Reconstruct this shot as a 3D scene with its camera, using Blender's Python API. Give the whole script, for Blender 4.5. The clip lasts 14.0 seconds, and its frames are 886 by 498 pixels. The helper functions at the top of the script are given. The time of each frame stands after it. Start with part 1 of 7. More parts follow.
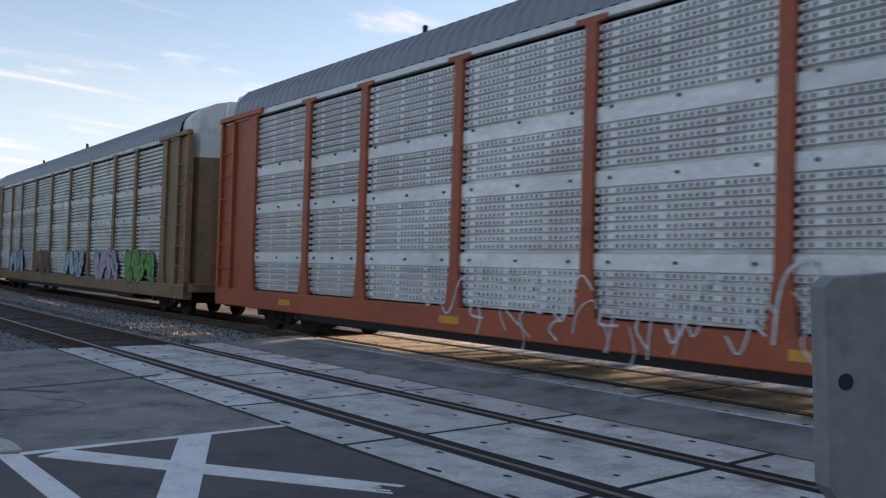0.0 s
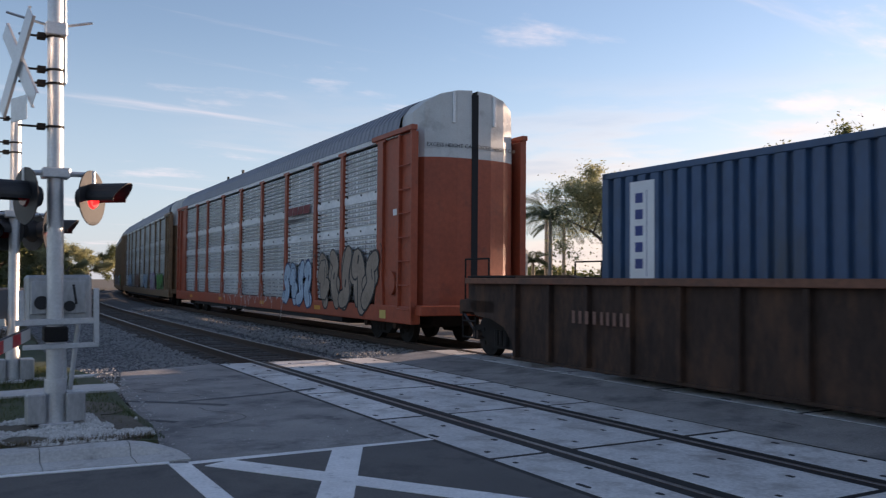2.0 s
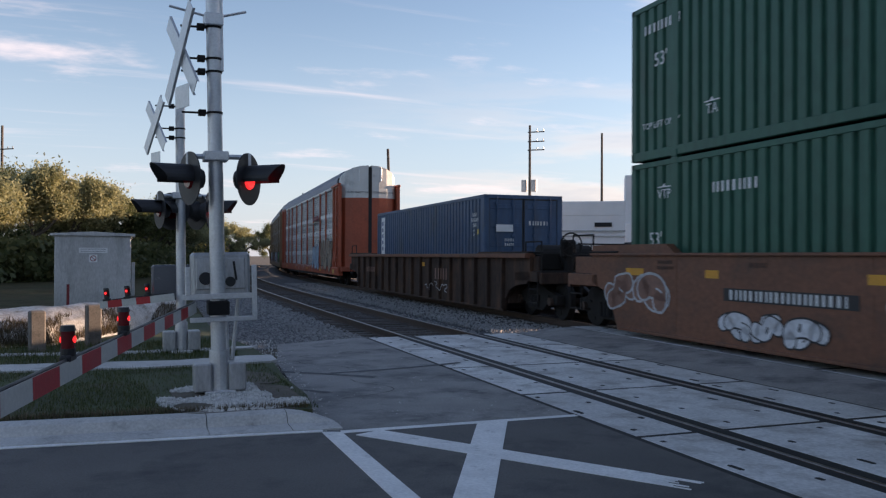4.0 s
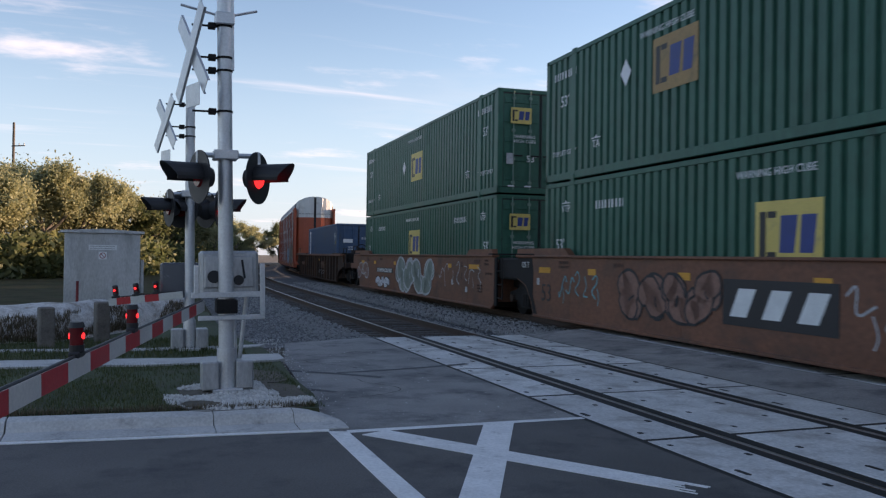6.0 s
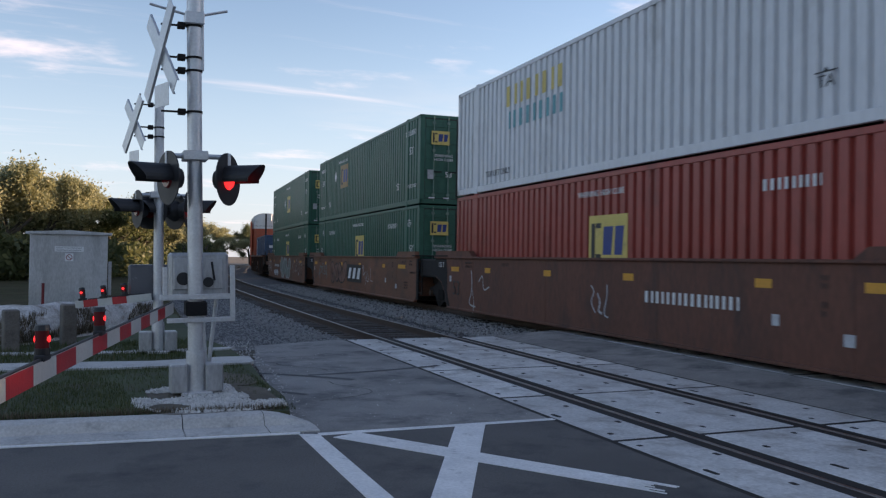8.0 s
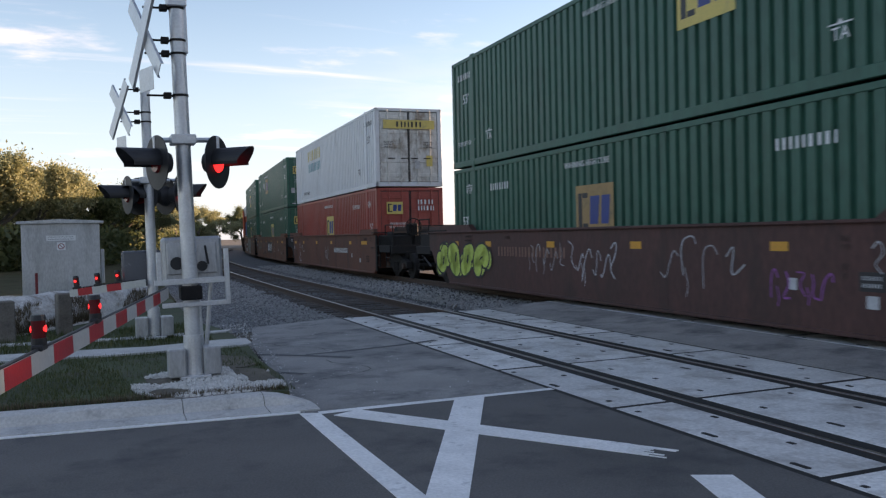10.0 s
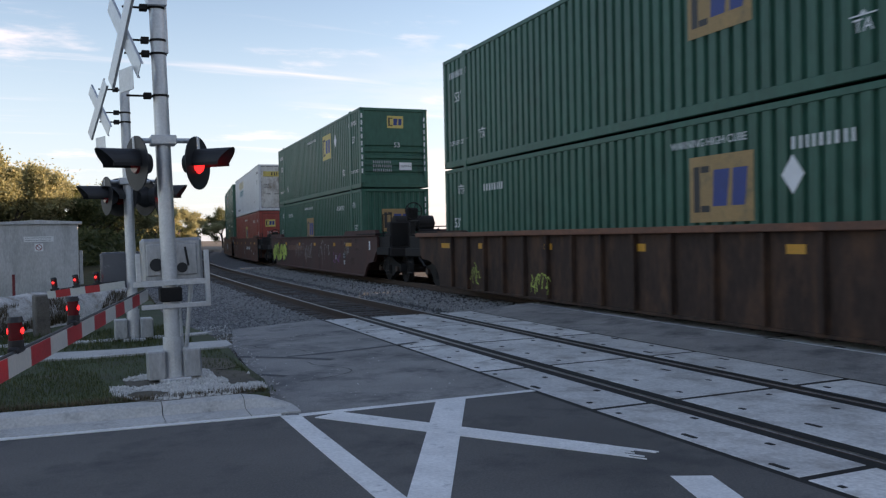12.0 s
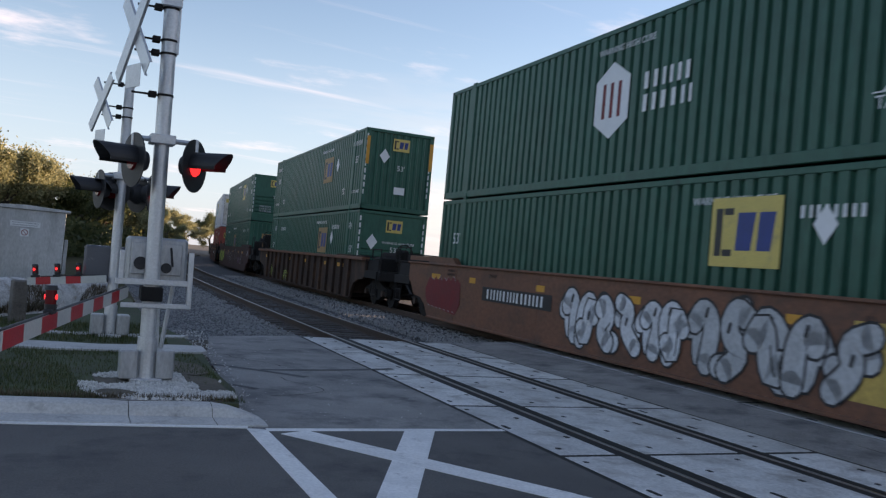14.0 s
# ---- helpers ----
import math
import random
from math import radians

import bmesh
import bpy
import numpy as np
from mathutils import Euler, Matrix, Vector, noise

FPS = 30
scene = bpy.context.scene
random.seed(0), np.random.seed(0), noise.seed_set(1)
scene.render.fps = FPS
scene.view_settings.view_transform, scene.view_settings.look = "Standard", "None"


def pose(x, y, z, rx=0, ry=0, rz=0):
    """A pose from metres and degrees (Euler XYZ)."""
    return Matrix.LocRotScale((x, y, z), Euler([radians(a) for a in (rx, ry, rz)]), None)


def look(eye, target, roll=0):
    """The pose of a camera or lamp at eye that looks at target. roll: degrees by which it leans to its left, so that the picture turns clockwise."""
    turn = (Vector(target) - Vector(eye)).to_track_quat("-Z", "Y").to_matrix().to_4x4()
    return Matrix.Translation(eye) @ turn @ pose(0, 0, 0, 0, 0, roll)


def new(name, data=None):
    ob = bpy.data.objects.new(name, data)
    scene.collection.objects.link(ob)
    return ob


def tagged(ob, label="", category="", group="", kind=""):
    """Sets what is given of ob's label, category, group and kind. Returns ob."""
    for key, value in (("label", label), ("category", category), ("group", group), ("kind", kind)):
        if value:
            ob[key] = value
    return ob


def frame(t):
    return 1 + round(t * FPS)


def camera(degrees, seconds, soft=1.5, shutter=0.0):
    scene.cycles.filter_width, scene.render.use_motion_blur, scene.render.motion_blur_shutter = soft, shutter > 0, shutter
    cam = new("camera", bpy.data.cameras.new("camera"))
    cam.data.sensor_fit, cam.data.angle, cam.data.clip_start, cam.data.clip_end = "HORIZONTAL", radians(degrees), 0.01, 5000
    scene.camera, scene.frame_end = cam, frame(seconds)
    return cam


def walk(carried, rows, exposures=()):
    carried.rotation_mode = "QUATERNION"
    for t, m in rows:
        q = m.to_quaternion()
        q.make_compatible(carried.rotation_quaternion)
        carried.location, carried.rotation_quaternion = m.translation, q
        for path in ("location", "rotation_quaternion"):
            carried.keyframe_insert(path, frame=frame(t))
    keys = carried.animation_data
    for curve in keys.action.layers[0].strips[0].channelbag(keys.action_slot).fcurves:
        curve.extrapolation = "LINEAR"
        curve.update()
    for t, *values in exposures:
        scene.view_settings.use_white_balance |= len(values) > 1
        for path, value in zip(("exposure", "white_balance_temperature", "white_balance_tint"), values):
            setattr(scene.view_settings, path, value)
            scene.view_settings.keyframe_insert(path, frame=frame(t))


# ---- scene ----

# The track runs along +y, the road across it along x; the viewer stands at the origin.
EYE = 1.60
LOOKS = [  # seconds, yaw, pitch, lean
    (0, -40.15, 1.45, -1.71), (0.5, -38.42, 1.94, -1.90), (1, -36.09, 2.94, -1.75), (1.5, -35.36, 3.06, -1.28),
    (2, -30.48, 2.20, -0.52), (2.5, -25.58, 1.51, -1.00), (3, -23.31, 0.91, -0.54), (3.2, -21.91, 0.41, -0.38),
    (5.5, -20.19, 0.74, -0.29), (6, -20.24, 0.53, -0.85), (6.5, -21.10, 0.60, -1.33), (7, -21.95, 0.87, -1.58),
    (9.5, -22.39, -0.35, 0.76), (10, -22.62, -1.03, 1.28), (10.5, -22.60, -1.07, 1.52), (11, -22.50, -0.85, 1.30),
    (11.5, -22.93, -0.88, 1.15), (12, -23.87, -0.93, 1.16), (12.5, -24.76, -1.10, 0.37), (13, -25.56, -0.55, -0.74),
    (13.5, -25.66, 0.47, -1.80), (14, -24.65, 1.17, -5.17)]
cam = camera(55.5, 14.0, soft=1.25, shutter=0.18)
walk(cam, [(t, pose(0, 0, EYE, 90 + pitch, 0, yaw) @ pose(0, 0, 0, 0, 0, -lean)) for t, yaw, pitch, lean in LOOKS],
     exposures=[(t, stops, warmth, 26) for t, stops, warmth in ((0, 1.45, 8000), (0.3, 1.65, 8000), (0.6, 1.65, 7900), (1.0, 1.1, 7600), (1.5, 0.70, 7150), (2.0, 1.03, 7200), (2.5, 1.10, 7300), (3.0, 1.04, 7300), (5.5, 1.30, 7250), (7.0, 1.32, 7400),
                (9.5, 1.25, 7400), (10.0, 1.58, 7900), (10.5, 1.50, 8000), (11.0, 1.12, 7200), (11.5, 1.32, 7600), (12.0, 1.5, 7900), (12.5, 1.70, 7900), (13.0, 1.24, 7500), (13.5, 1.30, 7500), (14, 1.32, 7500))])

# ---- light ----
SUN_YAW, SUN_UP = -90.3, 8.8   # degrees: the sun's bearing (left of +y is plus) and height
sun_way = Vector((-math.sin(radians(SUN_YAW)) * math.cos(radians(SUN_UP)), math.cos(radians(SUN_YAW)) * math.cos(radians(SUN_UP)), math.sin(radians(SUN_UP))))
sun = new("sun", bpy.data.lights.new("sun", "SUN"))
sun.data.energy, sun.data.angle, sun.data.color = 4.2, radians(0.6), (1.0, 0.80, 0.58)
sun.matrix_world = look(sun_way * 100, (0, 0, 0))
world = bpy.data.worlds.new("world")
scene.world = world
world.use_nodes = True
wn, wl = world.node_tree.nodes, world.node_tree.links
wn.clear()
w_out, w_bg, w_sky = wn.new("ShaderNodeOutputWorld"), wn.new("ShaderNodeBackground"), wn.new("ShaderNodeTexSky")
w_sky.sky_type, w_sky.sun_disc = "NISHITA", False
w_sky.sun_elevation, w_sky.sun_rotation = radians(SUN_UP), radians(-SUN_YAW)
w_sky.air_density, w_sky.dust_density, w_sky.ozone_density = 1.0, 0.3, 2.4
w_co, w_sep = wn.new("ShaderNodeTexCoord"), wn.new("ShaderNodeSeparateXYZ")
wl.new(w_co.outputs["Generated"], w_sep.inputs[0])


def sky_math(kind, a, b):
    m = wn.new("ShaderNodeMath")
    m.operation = kind
    for k, v in enumerate((a, b)):
        if isinstance(v, (int, float)):
            m.inputs[k].default_value = v
        else:
            wl.new(v, m.inputs[k])
    return m.outputs[0]


# a flat layer of thin cloud, seen in perspective: small puffs and drawn-out wisps
w_over = sky_math("ADD", sky_math("MAXIMUM", w_sep.outputs["Z"], 0.0), 0.10)
w_plane = wn.new("ShaderNodeCombineXYZ")
wl.new(sky_math("DIVIDE", w_sep.outputs["X"], w_over), w_plane.inputs[0])
wl.new(sky_math("DIVIDE", w_sep.outputs["Y"], w_over), w_plane.inputs[1])


def cloud_layer(turn, scale, size, lo, hi, amount):
    mp, nz, rg = wn.new("ShaderNodeMapping"), wn.new("ShaderNodeTexNoise"), wn.new("ShaderNodeMapRange")
    mp.inputs["Rotation"].default_value, mp.inputs["Scale"].default_value = (0, 0, radians(turn)), scale
    nz.inputs["Scale"].default_value, nz.inputs["Detail"].default_value, nz.inputs["Roughness"].default_value = size, 8.0, 0.6
    rg.interpolation_type = "SMOOTHSTEP"
    for key, v in (("From Min", lo), ("From Max", hi), ("To Min", 0.0), ("To Max", amount)):
        rg.inputs[key].default_value = v
    wl.new(w_plane.outputs[0], mp.inputs["Vector"])
    wl.new(mp.outputs[0], nz.inputs["Vector"])
    wl.new(nz.outputs["Fac"], rg.inputs["Value"])
    return rg.outputs[0]


def sky_mix(fac, a, b):
    m = wn.new("ShaderNodeMix")
    m.data_type = "RGBA"
    for k, v in ((0, fac), (6, a), (7, b)):
        if isinstance(v, tuple):
            m.inputs[k].default_value = v
        else:
            wl.new(v, m.inputs[k])
    return m.outputs[2]


w_puffs = cloud_layer(20, (1.0, 1.5, 1), 0.85, 0.55, 0.72, 0.8)
w_wisps = cloud_layer(-50, (0.5, 4.0, 1), 0.9, 0.56, 0.80, 0.5)
# haze towards the horizon, paler and warmer near the sun
w_dot, w_near, w_low = wn.new("ShaderNodeVectorMath"), wn.new("ShaderNodeMapRange"), wn.new("ShaderNodeMapRange")
w_dot.operation = "DOT_PRODUCT"
w_dot.inputs[1].default_value = sun_way
wl.new(w_co.outputs["Generated"], w_dot.inputs[0])
w_near.inputs["From Min"].default_value, w_near.inputs["From Max"].default_value = 0.5, 0.98
w_near.interpolation_type = w_low.interpolation_type = "SMOOTHSTEP"
wl.new(w_dot.outputs["Value"], w_near.inputs["Value"])
w_low.inputs["From Min"].default_value, w_low.inputs["From Max"].default_value = 0.0, 0.30
w_low.inputs["To Min"].default_value, w_low.inputs["To Max"].default_value = 0.68, 0.0
wl.new(w_sep.outputs["Z"], w_low.inputs["Value"])
w_pale = sky_mix(w_near.outputs[0], (2.05, 2.85, 3.8, 1), (3.9, 3.6, 3.3, 1))
w_white = sky_mix(w_near.outputs[0], (4.0, 4.0, 4.2, 1), (5.0, 4.5, 4.0, 1))
w_air = sky_mix(w_low.outputs[0], w_sky.outputs["Color"], w_pale)
# a bank of cream and grey cloud low on the sun's side
w_bank_map, w_bank_noise, w_bank, w_grey = wn.new("ShaderNodeMapping"), wn.new("ShaderNodeTexNoise"), wn.new("ShaderNodeMapRange"), wn.new("ShaderNodeMapRange")
w_bank_map.inputs["Scale"].default_value = (2.2, 2.2, 15.0)
w_bank_noise.inputs["Scale"].default_value, w_bank_noise.inputs["Detail"].default_value, w_bank_noise.inputs["Roughness"].default_value = 1.7, 7.0, 0.55
wl.new(w_co.outputs["Generated"], w_bank_map.inputs["Vector"])
wl.new(w_bank_map.outputs[0], w_bank_noise.inputs["Vector"])
for node, lo, hi in ((w_bank, 0.42, 0.60), (w_grey, 0.50, 0.68)):
    node.interpolation_type = "SMOOTHSTEP"
    node.inputs["From Min"].default_value, node.inputs["From Max"].default_value = lo, hi
    wl.new(w_bank_noise.outputs["Fac"], node.inputs["Value"])
w_side, w_band = wn.new("ShaderNodeMapRange"), wn.new("ShaderNodeMapRange")
w_side.inputs["From Min"].default_value, w_side.inputs["From Max"].default_value = 0.2, 0.75
wl.new(w_dot.outputs["Value"], w_side.inputs["Value"])
w_band.inputs["From Min"].default_value, w_band.inputs["From Max"].default_value = 0.08, 0.24
w_band.inputs["To Min"].default_value, w_band.inputs["To Max"].default_value = 0.85, 0.0
wl.new(w_sep.outputs["Z"], w_band.inputs["Value"])
w_fac = sky_math("MULTIPLY", sky_math("MULTIPLY", w_bank.outputs[0], w_side.outputs[0]), w_band.outputs[0])
w_cream = sky_mix(w_grey.outputs[0], (4.5, 4.1, 3.6, 1), (2.9, 2.85, 2.95, 1))
w_clear = sky_mix(w_puffs, sky_mix(w_wisps, w_air, w_white), w_white)
wl.new(sky_mix(w_fac, w_clear, w_cream), w_bg.inputs["Color"])
w_bg.inputs["Strength"].default_value = 0.12
wl.new(w_bg.outputs["Background"], w_out.inputs["Surface"])


# ---- materials ----
def mat(name, base, rough=0.6, metal=0.0, vary=0.15, scale=3.0, fine=40.0, bump=0.15, stain=None, stain_at=0.6, stretch=(1, 1, 1), spec=0.5, emit=0.0, each=0.0):
    """A surface with coarse and fine variation, an optional stain colour, and relief."""
    m = bpy.data.materials.new(name)
    m.use_nodes = True
    nt = m.node_tree
    n, l = nt.nodes, nt.links
    b = n["Principled BSDF"]
    b.inputs["Metallic"].default_value, b.inputs["Specular IOR Level"].default_value = metal, spec
    co, mp, big, small = n.new("ShaderNodeTexCoord"), n.new("ShaderNodeMapping"), n.new("ShaderNodeTexNoise"), n.new("ShaderNodeTexNoise")
    mp.inputs["Scale"].default_value = stretch
    l.new(co.outputs["Object"], mp.inputs["Vector"])
    for nz, sc, det in ((big, scale, 5.0), (small, fine, 4.0)):
        nz.inputs["Scale"].default_value, nz.inputs["Detail"].default_value, nz.inputs["Roughness"].default_value = sc, det, 0.6
        l.new(mp.outputs["Vector"], nz.inputs["Vector"])
    tone = n.new("ShaderNodeMath")
    tone.operation = "ADD"
    l.new(big.outputs["Fac"], tone.inputs[0])
    l.new(small.outputs["Fac"], tone.inputs[1])
    rng = n.new("ShaderNodeMapRange")
    rng.inputs["From Min"].default_value, rng.inputs["From Max"].default_value = 0.6, 1.4
    rng.inputs["To Min"].default_value, rng.inputs["To Max"].default_value = 1 - vary * 1.6, 1 + vary * 1.6
    l.new(tone.outputs[0], rng.inputs["Value"])
    out = rng.outputs[0]
    if each:
        info, mul = n.new("ShaderNodeObjectInfo"), n.new("ShaderNodeMapRange")
        mul.inputs["To Min"].default_value, mul.inputs["To Max"].default_value = 1 - each, 1 + each
        l.new(info.outputs["Random"], mul.inputs["Value"])
        both = n.new("ShaderNodeMath")
        both.operation = "MULTIPLY"
        l.new(out, both.inputs[0])
        l.new(mul.outputs[0], both.inputs[1])
        out = both.outputs[0]
    mixed = n.new("ShaderNodeVectorMath")
    mixed.operation = "SCALE"
    mixed.inputs[0].default_value = base
    l.new(out, mixed.inputs["Scale"])
    colour = mixed.outputs["Vector"]
    if stain:
        ramp, mix = n.new("ShaderNodeValToRGB"), n.new("ShaderNodeMix")
        ramp.color_ramp.elements[0].position, ramp.color_ramp.elements[1].position = stain_at - 0.08, stain_at + 0.12
        third = n.new("ShaderNodeTexNoise")
        third.inputs["Scale"].default_value, third.inputs["Detail"].default_value, third.inputs["Roughness"].default_value = scale * 1.7, 8.0, 0.7
        l.new(mp.outputs["Vector"], third.inputs["Vector"])
        l.new(third.outputs["Fac"], ramp.inputs["Fac"])
        mix.data_type = "RGBA"
        l.new(ramp.outputs["Color"], mix.inputs[0])
        l.new(colour, mix.inputs[6])
        mix.inputs[7].default_value = (*stain, 1)
        colour = mix.outputs[2]
    l.new(colour, b.inputs["Base Color"])
    rr = n.new("ShaderNodeMapRange")
    rr.inputs["To Min"].default_value, rr.inputs["To Max"].default_value = max(0.03, rough - 0.13), min(1, rough + 0.13)
    l.new(big.outputs["Fac"], rr.inputs["Value"])
    l.new(rr.outputs[0], b.inputs["Roughness"])
    if bump:
        bp = n.new("ShaderNodeBump")
        bp.inputs["Strength"].default_value, bp.inputs["Distance"].default_value = bump, 0.01
        l.new(small.outputs["Fac"], bp.inputs["Height"])
        l.new(bp.outputs["Normal"], b.inputs["Normal"])
    if emit:
        b.inputs["Emission Color"].default_value, b.inputs["Emission Strength"].default_value = (*base, 1), emit
    return m


M_ASPHALT = mat("asphalt", (0.118, 0.110, 0.103), 0.8, vary=0.3, scale=0.7, fine=60, bump=0.6, stain=(0.048, 0.048, 0.05), stain_at=0.58)
M_OLD_ASPHALT = mat("old_asphalt", (0.285, 0.272, 0.258), 0.85, vary=0.3, scale=0.8, fine=55, bump=0.7, stain=(0.105, 0.105, 0.108), stain_at=0.56)
M_PAINT = mat("road_paint", (0.80, 0.79, 0.77), 0.75, vary=0.14, scale=2.5, fine=35, bump=0.3, stain=(0.22, 0.22, 0.225), stain_at=0.67)
M_PANEL = mat("panel_concrete", (0.66, 0.645, 0.62), 0.8, vary=0.22, scale=1.1, fine=24, bump=0.3, stain=(0.33, 0.30, 0.275), stain_at=0.56, each=0.13)
M_RUBBER = mat("flangeway_rubber", (0.014, 0.012, 0.011), 0.75, vary=0.3, scale=4)
M_RAIL_SIDE = mat("rail_rust", (0.075, 0.048, 0.036), 0.75, metal=0.2, vary=0.3, scale=4)
M_RAIL_TOP = mat("rail_steel", (0.30, 0.26, 0.23), 0.38, metal=0.9, vary=0.3, scale=5)
M_SLEEPER = mat("sleeper_wood", (0.075, 0.06, 0.05), 0.85, vary=0.35, scale=4, fine=50, bump=0.6, each=0.3)
M_BALLAST = mat("ballast_bed", (0.08, 0.08, 0.082), 0.95, vary=0.6, scale=5, fine=24, bump=1.0)
M_STONE = mat("ballast_stone", (0.28, 0.275, 0.27), 0.85, vary=0.35, scale=9, fine=60, bump=0.5)
M_RUSTSTONE = mat("rusty_stone", (0.065, 0.05, 0.04), 0.9, vary=0.35, scale=9, fine=60, bump=0.5)
M_WHITE_ROCK = mat("white_gravel", (0.62, 0.60, 0.57), 0.85, vary=0.3, scale=9, fine=50, bump=0.5)
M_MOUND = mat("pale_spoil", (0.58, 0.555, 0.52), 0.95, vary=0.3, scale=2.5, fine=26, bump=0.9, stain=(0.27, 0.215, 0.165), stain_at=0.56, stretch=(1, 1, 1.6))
M_KERB = mat("kerb_concrete", (0.53, 0.515, 0.49), 0.85, vary=0.2, scale=1.5, fine=40, bump=0.4, stain=(0.22, 0.21, 0.20), stain_at=0.62)
M_SOIL = mat("soil", (0.12, 0.10, 0.075), 0.95, vary=0.35, scale=1.2, fine=20, bump=0.8)
M_FIELD = mat("field_grass", (0.06, 0.06, 0.032), 1.0, vary=0.5, scale=0.6, fine=14, bump=0.8, stain=(0.085, 0.07, 0.042), stain_at=0.5, spec=0.05)
M_TURF = mat("turf", (0.055, 0.072, 0.028), 0.95, vary=0.4, scale=0.9, fine=16, bump=0.8, stain=(0.085, 0.07, 0.045), stain_at=0.6)
M_GREEN = mat("green_container_paint", (0.026, 0.110, 0.076), 0.45, vary=0.18, scale=0.55, fine=9, bump=0.05, stain=(0.03, 0.06, 0.045), stain_at=0.66, stretch=(1, 1, 0.35), spec=0.35)
M_WHITE = mat("white_container_paint", (0.62, 0.63, 0.64), 0.42, vary=0.08, scale=0.6, fine=9, bump=0.05, stain=(0.36, 0.35, 0.33), stain_at=0.66, stretch=(1, 1, 0.35), spec=0.5)
M_WORNWHITE = mat("worn_white_door_paint", (0.62, 0.60, 0.56), 0.6, vary=0.15, scale=1.2, fine=10, bump=0.1, stain=(0.27, 0.21, 0.16), stain_at=0.55, stretch=(1, 1, 0.6), spec=0.3)
M_RED = mat("red_container_paint", (0.33, 0.055, 0.04), 0.42, vary=0.15, scale=0.6, fine=9, bump=0.05, stain=(0.16, 0.04, 0.03), stain_at=0.64, stretch=(1, 1, 0.35), spec=0.5)
M_BLUE = mat("blue_container_paint", (0.030, 0.078, 0.155), 0.45, vary=0.2, scale=0.6, fine=9, bump=0.05, stain=(0.05, 0.07, 0.09), stain_at=0.58, stretch=(1, 1, 0.35), spec=0.5)
M_BROWN = mat("brown_car_paint", (0.17, 0.066, 0.035), 0.6, vary=0.26, scale=0.9, fine=14, bump=0.08, stain=(0.085, 0.045, 0.03), stain_at=0.57, stretch=(1, 0.6, 1))
M_DARKBROWN = mat("weathered_brown_car_paint", (0.047, 0.028, 0.021), 0.78, vary=0.35, scale=1.1, fine=10, bump=0.2, stain=(0.11, 0.055, 0.033), stain_at=0.56, stretch=(1, 1, 0.4), spec=0.3)
M_MAROON = mat("maroon_car_paint", (0.078, 0.034, 0.029), 0.65, vary=0.28, scale=0.9, fine=12, bump=0.1, stain=(0.045, 0.026, 0.022), stain_at=0.58, stretch=(1, 1, 0.4), spec=0.4)
# brown car paint with the third unit's shade mixed into its colour
M_SHADEBROWN = mat("shaded_brown_car_paint", (0.128, 0.049, 0.031), 0.65, vary=0.25, scale=0.9, fine=12, bump=0.1, stain=(0.055, 0.03, 0.024), stain_at=0.58, stretch=(1, 1, 0.4), spec=0.4)
M_IRON = mat("truck_iron", (0.013, 0.011, 0.010), 0.85, metal=0.1, vary=0.3, scale=5, fine=40)
M_ORANGE = mat("orange_rack_paint", (0.37, 0.076, 0.034), 0.55, vary=0.15, scale=0.8, fine=10, bump=0.05, stain=(0.15, 0.045, 0.03), stain_at=0.64)
M_GALV = mat("galvanised_sheet", (0.72, 0.73, 0.73), 0.5, metal=0.15, vary=0.14, scale=0.9, fine=14, bump=0.06, stain=(0.58, 0.58, 0.57), stain_at=0.56, stretch=(1, 0.5, 1), each=0.12)
M_TANRACK = mat("tan_rack_paint", (0.215, 0.13, 0.07), 0.6, vary=0.2, scale=0.8, fine=10, stain=(0.11, 0.06, 0.03), stain_at=0.6)
M_ROOF = mat("rack_roof", (0.24, 0.25, 0.28), 0.5, metal=0.3, vary=0.15, scale=0.8)
M_YELLOW = mat("reflector_yellow", (0.62, 0.28, 0.03), 0.5, vary=0.15)
M_EMPYEL = mat("sign_yellow", (0.62, 0.47, 0.13), 0.55, vary=0.12, scale=1.5, stain=(0.35, 0.27, 0.12), stain_at=0.62)
M_EMPFADE = mat("faded_sign_yellow", (0.36, 0.22, 0.09), 0.6, vary=0.2, scale=1.5, stain=(0.16, 0.13, 0.07), stain_at=0.58)
M_ROD = mat("worn_green_rod", (0.15, 0.23, 0.19), 0.75, vary=0.25, scale=5, fine=30, spec=0.2)
M_STENCIL = mat("faded_dark_stencil", (0.055, 0.03, 0.024), 0.6, vary=0.25)
M_BLACK = mat("black_paint", (0.018, 0.018, 0.02), 0.5, vary=0.2)
M_NAVY = mat("navy_paint", (0.02, 0.045, 0.19), 0.5, vary=0.15)
M_LETTER = mat("white_lettering", (0.66, 0.68, 0.67), 0.55, vary=0.1)
M_MAST = mat("galvanised_mast", (0.62, 0.63, 0.64), 0.42, metal=0.55, vary=0.12, scale=4, fine=40, bump=0.1)

M_DARKGALV = mat("dull_galvanised_sheet", (0.58, 0.60, 0.58), 0.55, metal=0.15, vary=0.2, scale=0.8, fine=14, bump=0.06, stain=(0.36, 0.36, 0.34), stain_at=0.56, each=0.12)
M_RACKWHITE = mat("rack_end_white", (0.60, 0.60, 0.58), 0.5, vary=0.1, scale=1.2, stain=(0.40, 0.39, 0.37), stain_at=0.62)
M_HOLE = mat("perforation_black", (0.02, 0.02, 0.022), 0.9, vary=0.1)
M_REDREF = mat("gate_red", (0.50, 0.02, 0.025), 0.4, vary=0.12)
M_WHITEREF = mat("gate_white", (0.54, 0.53, 0.49), 0.45, vary=0.1)
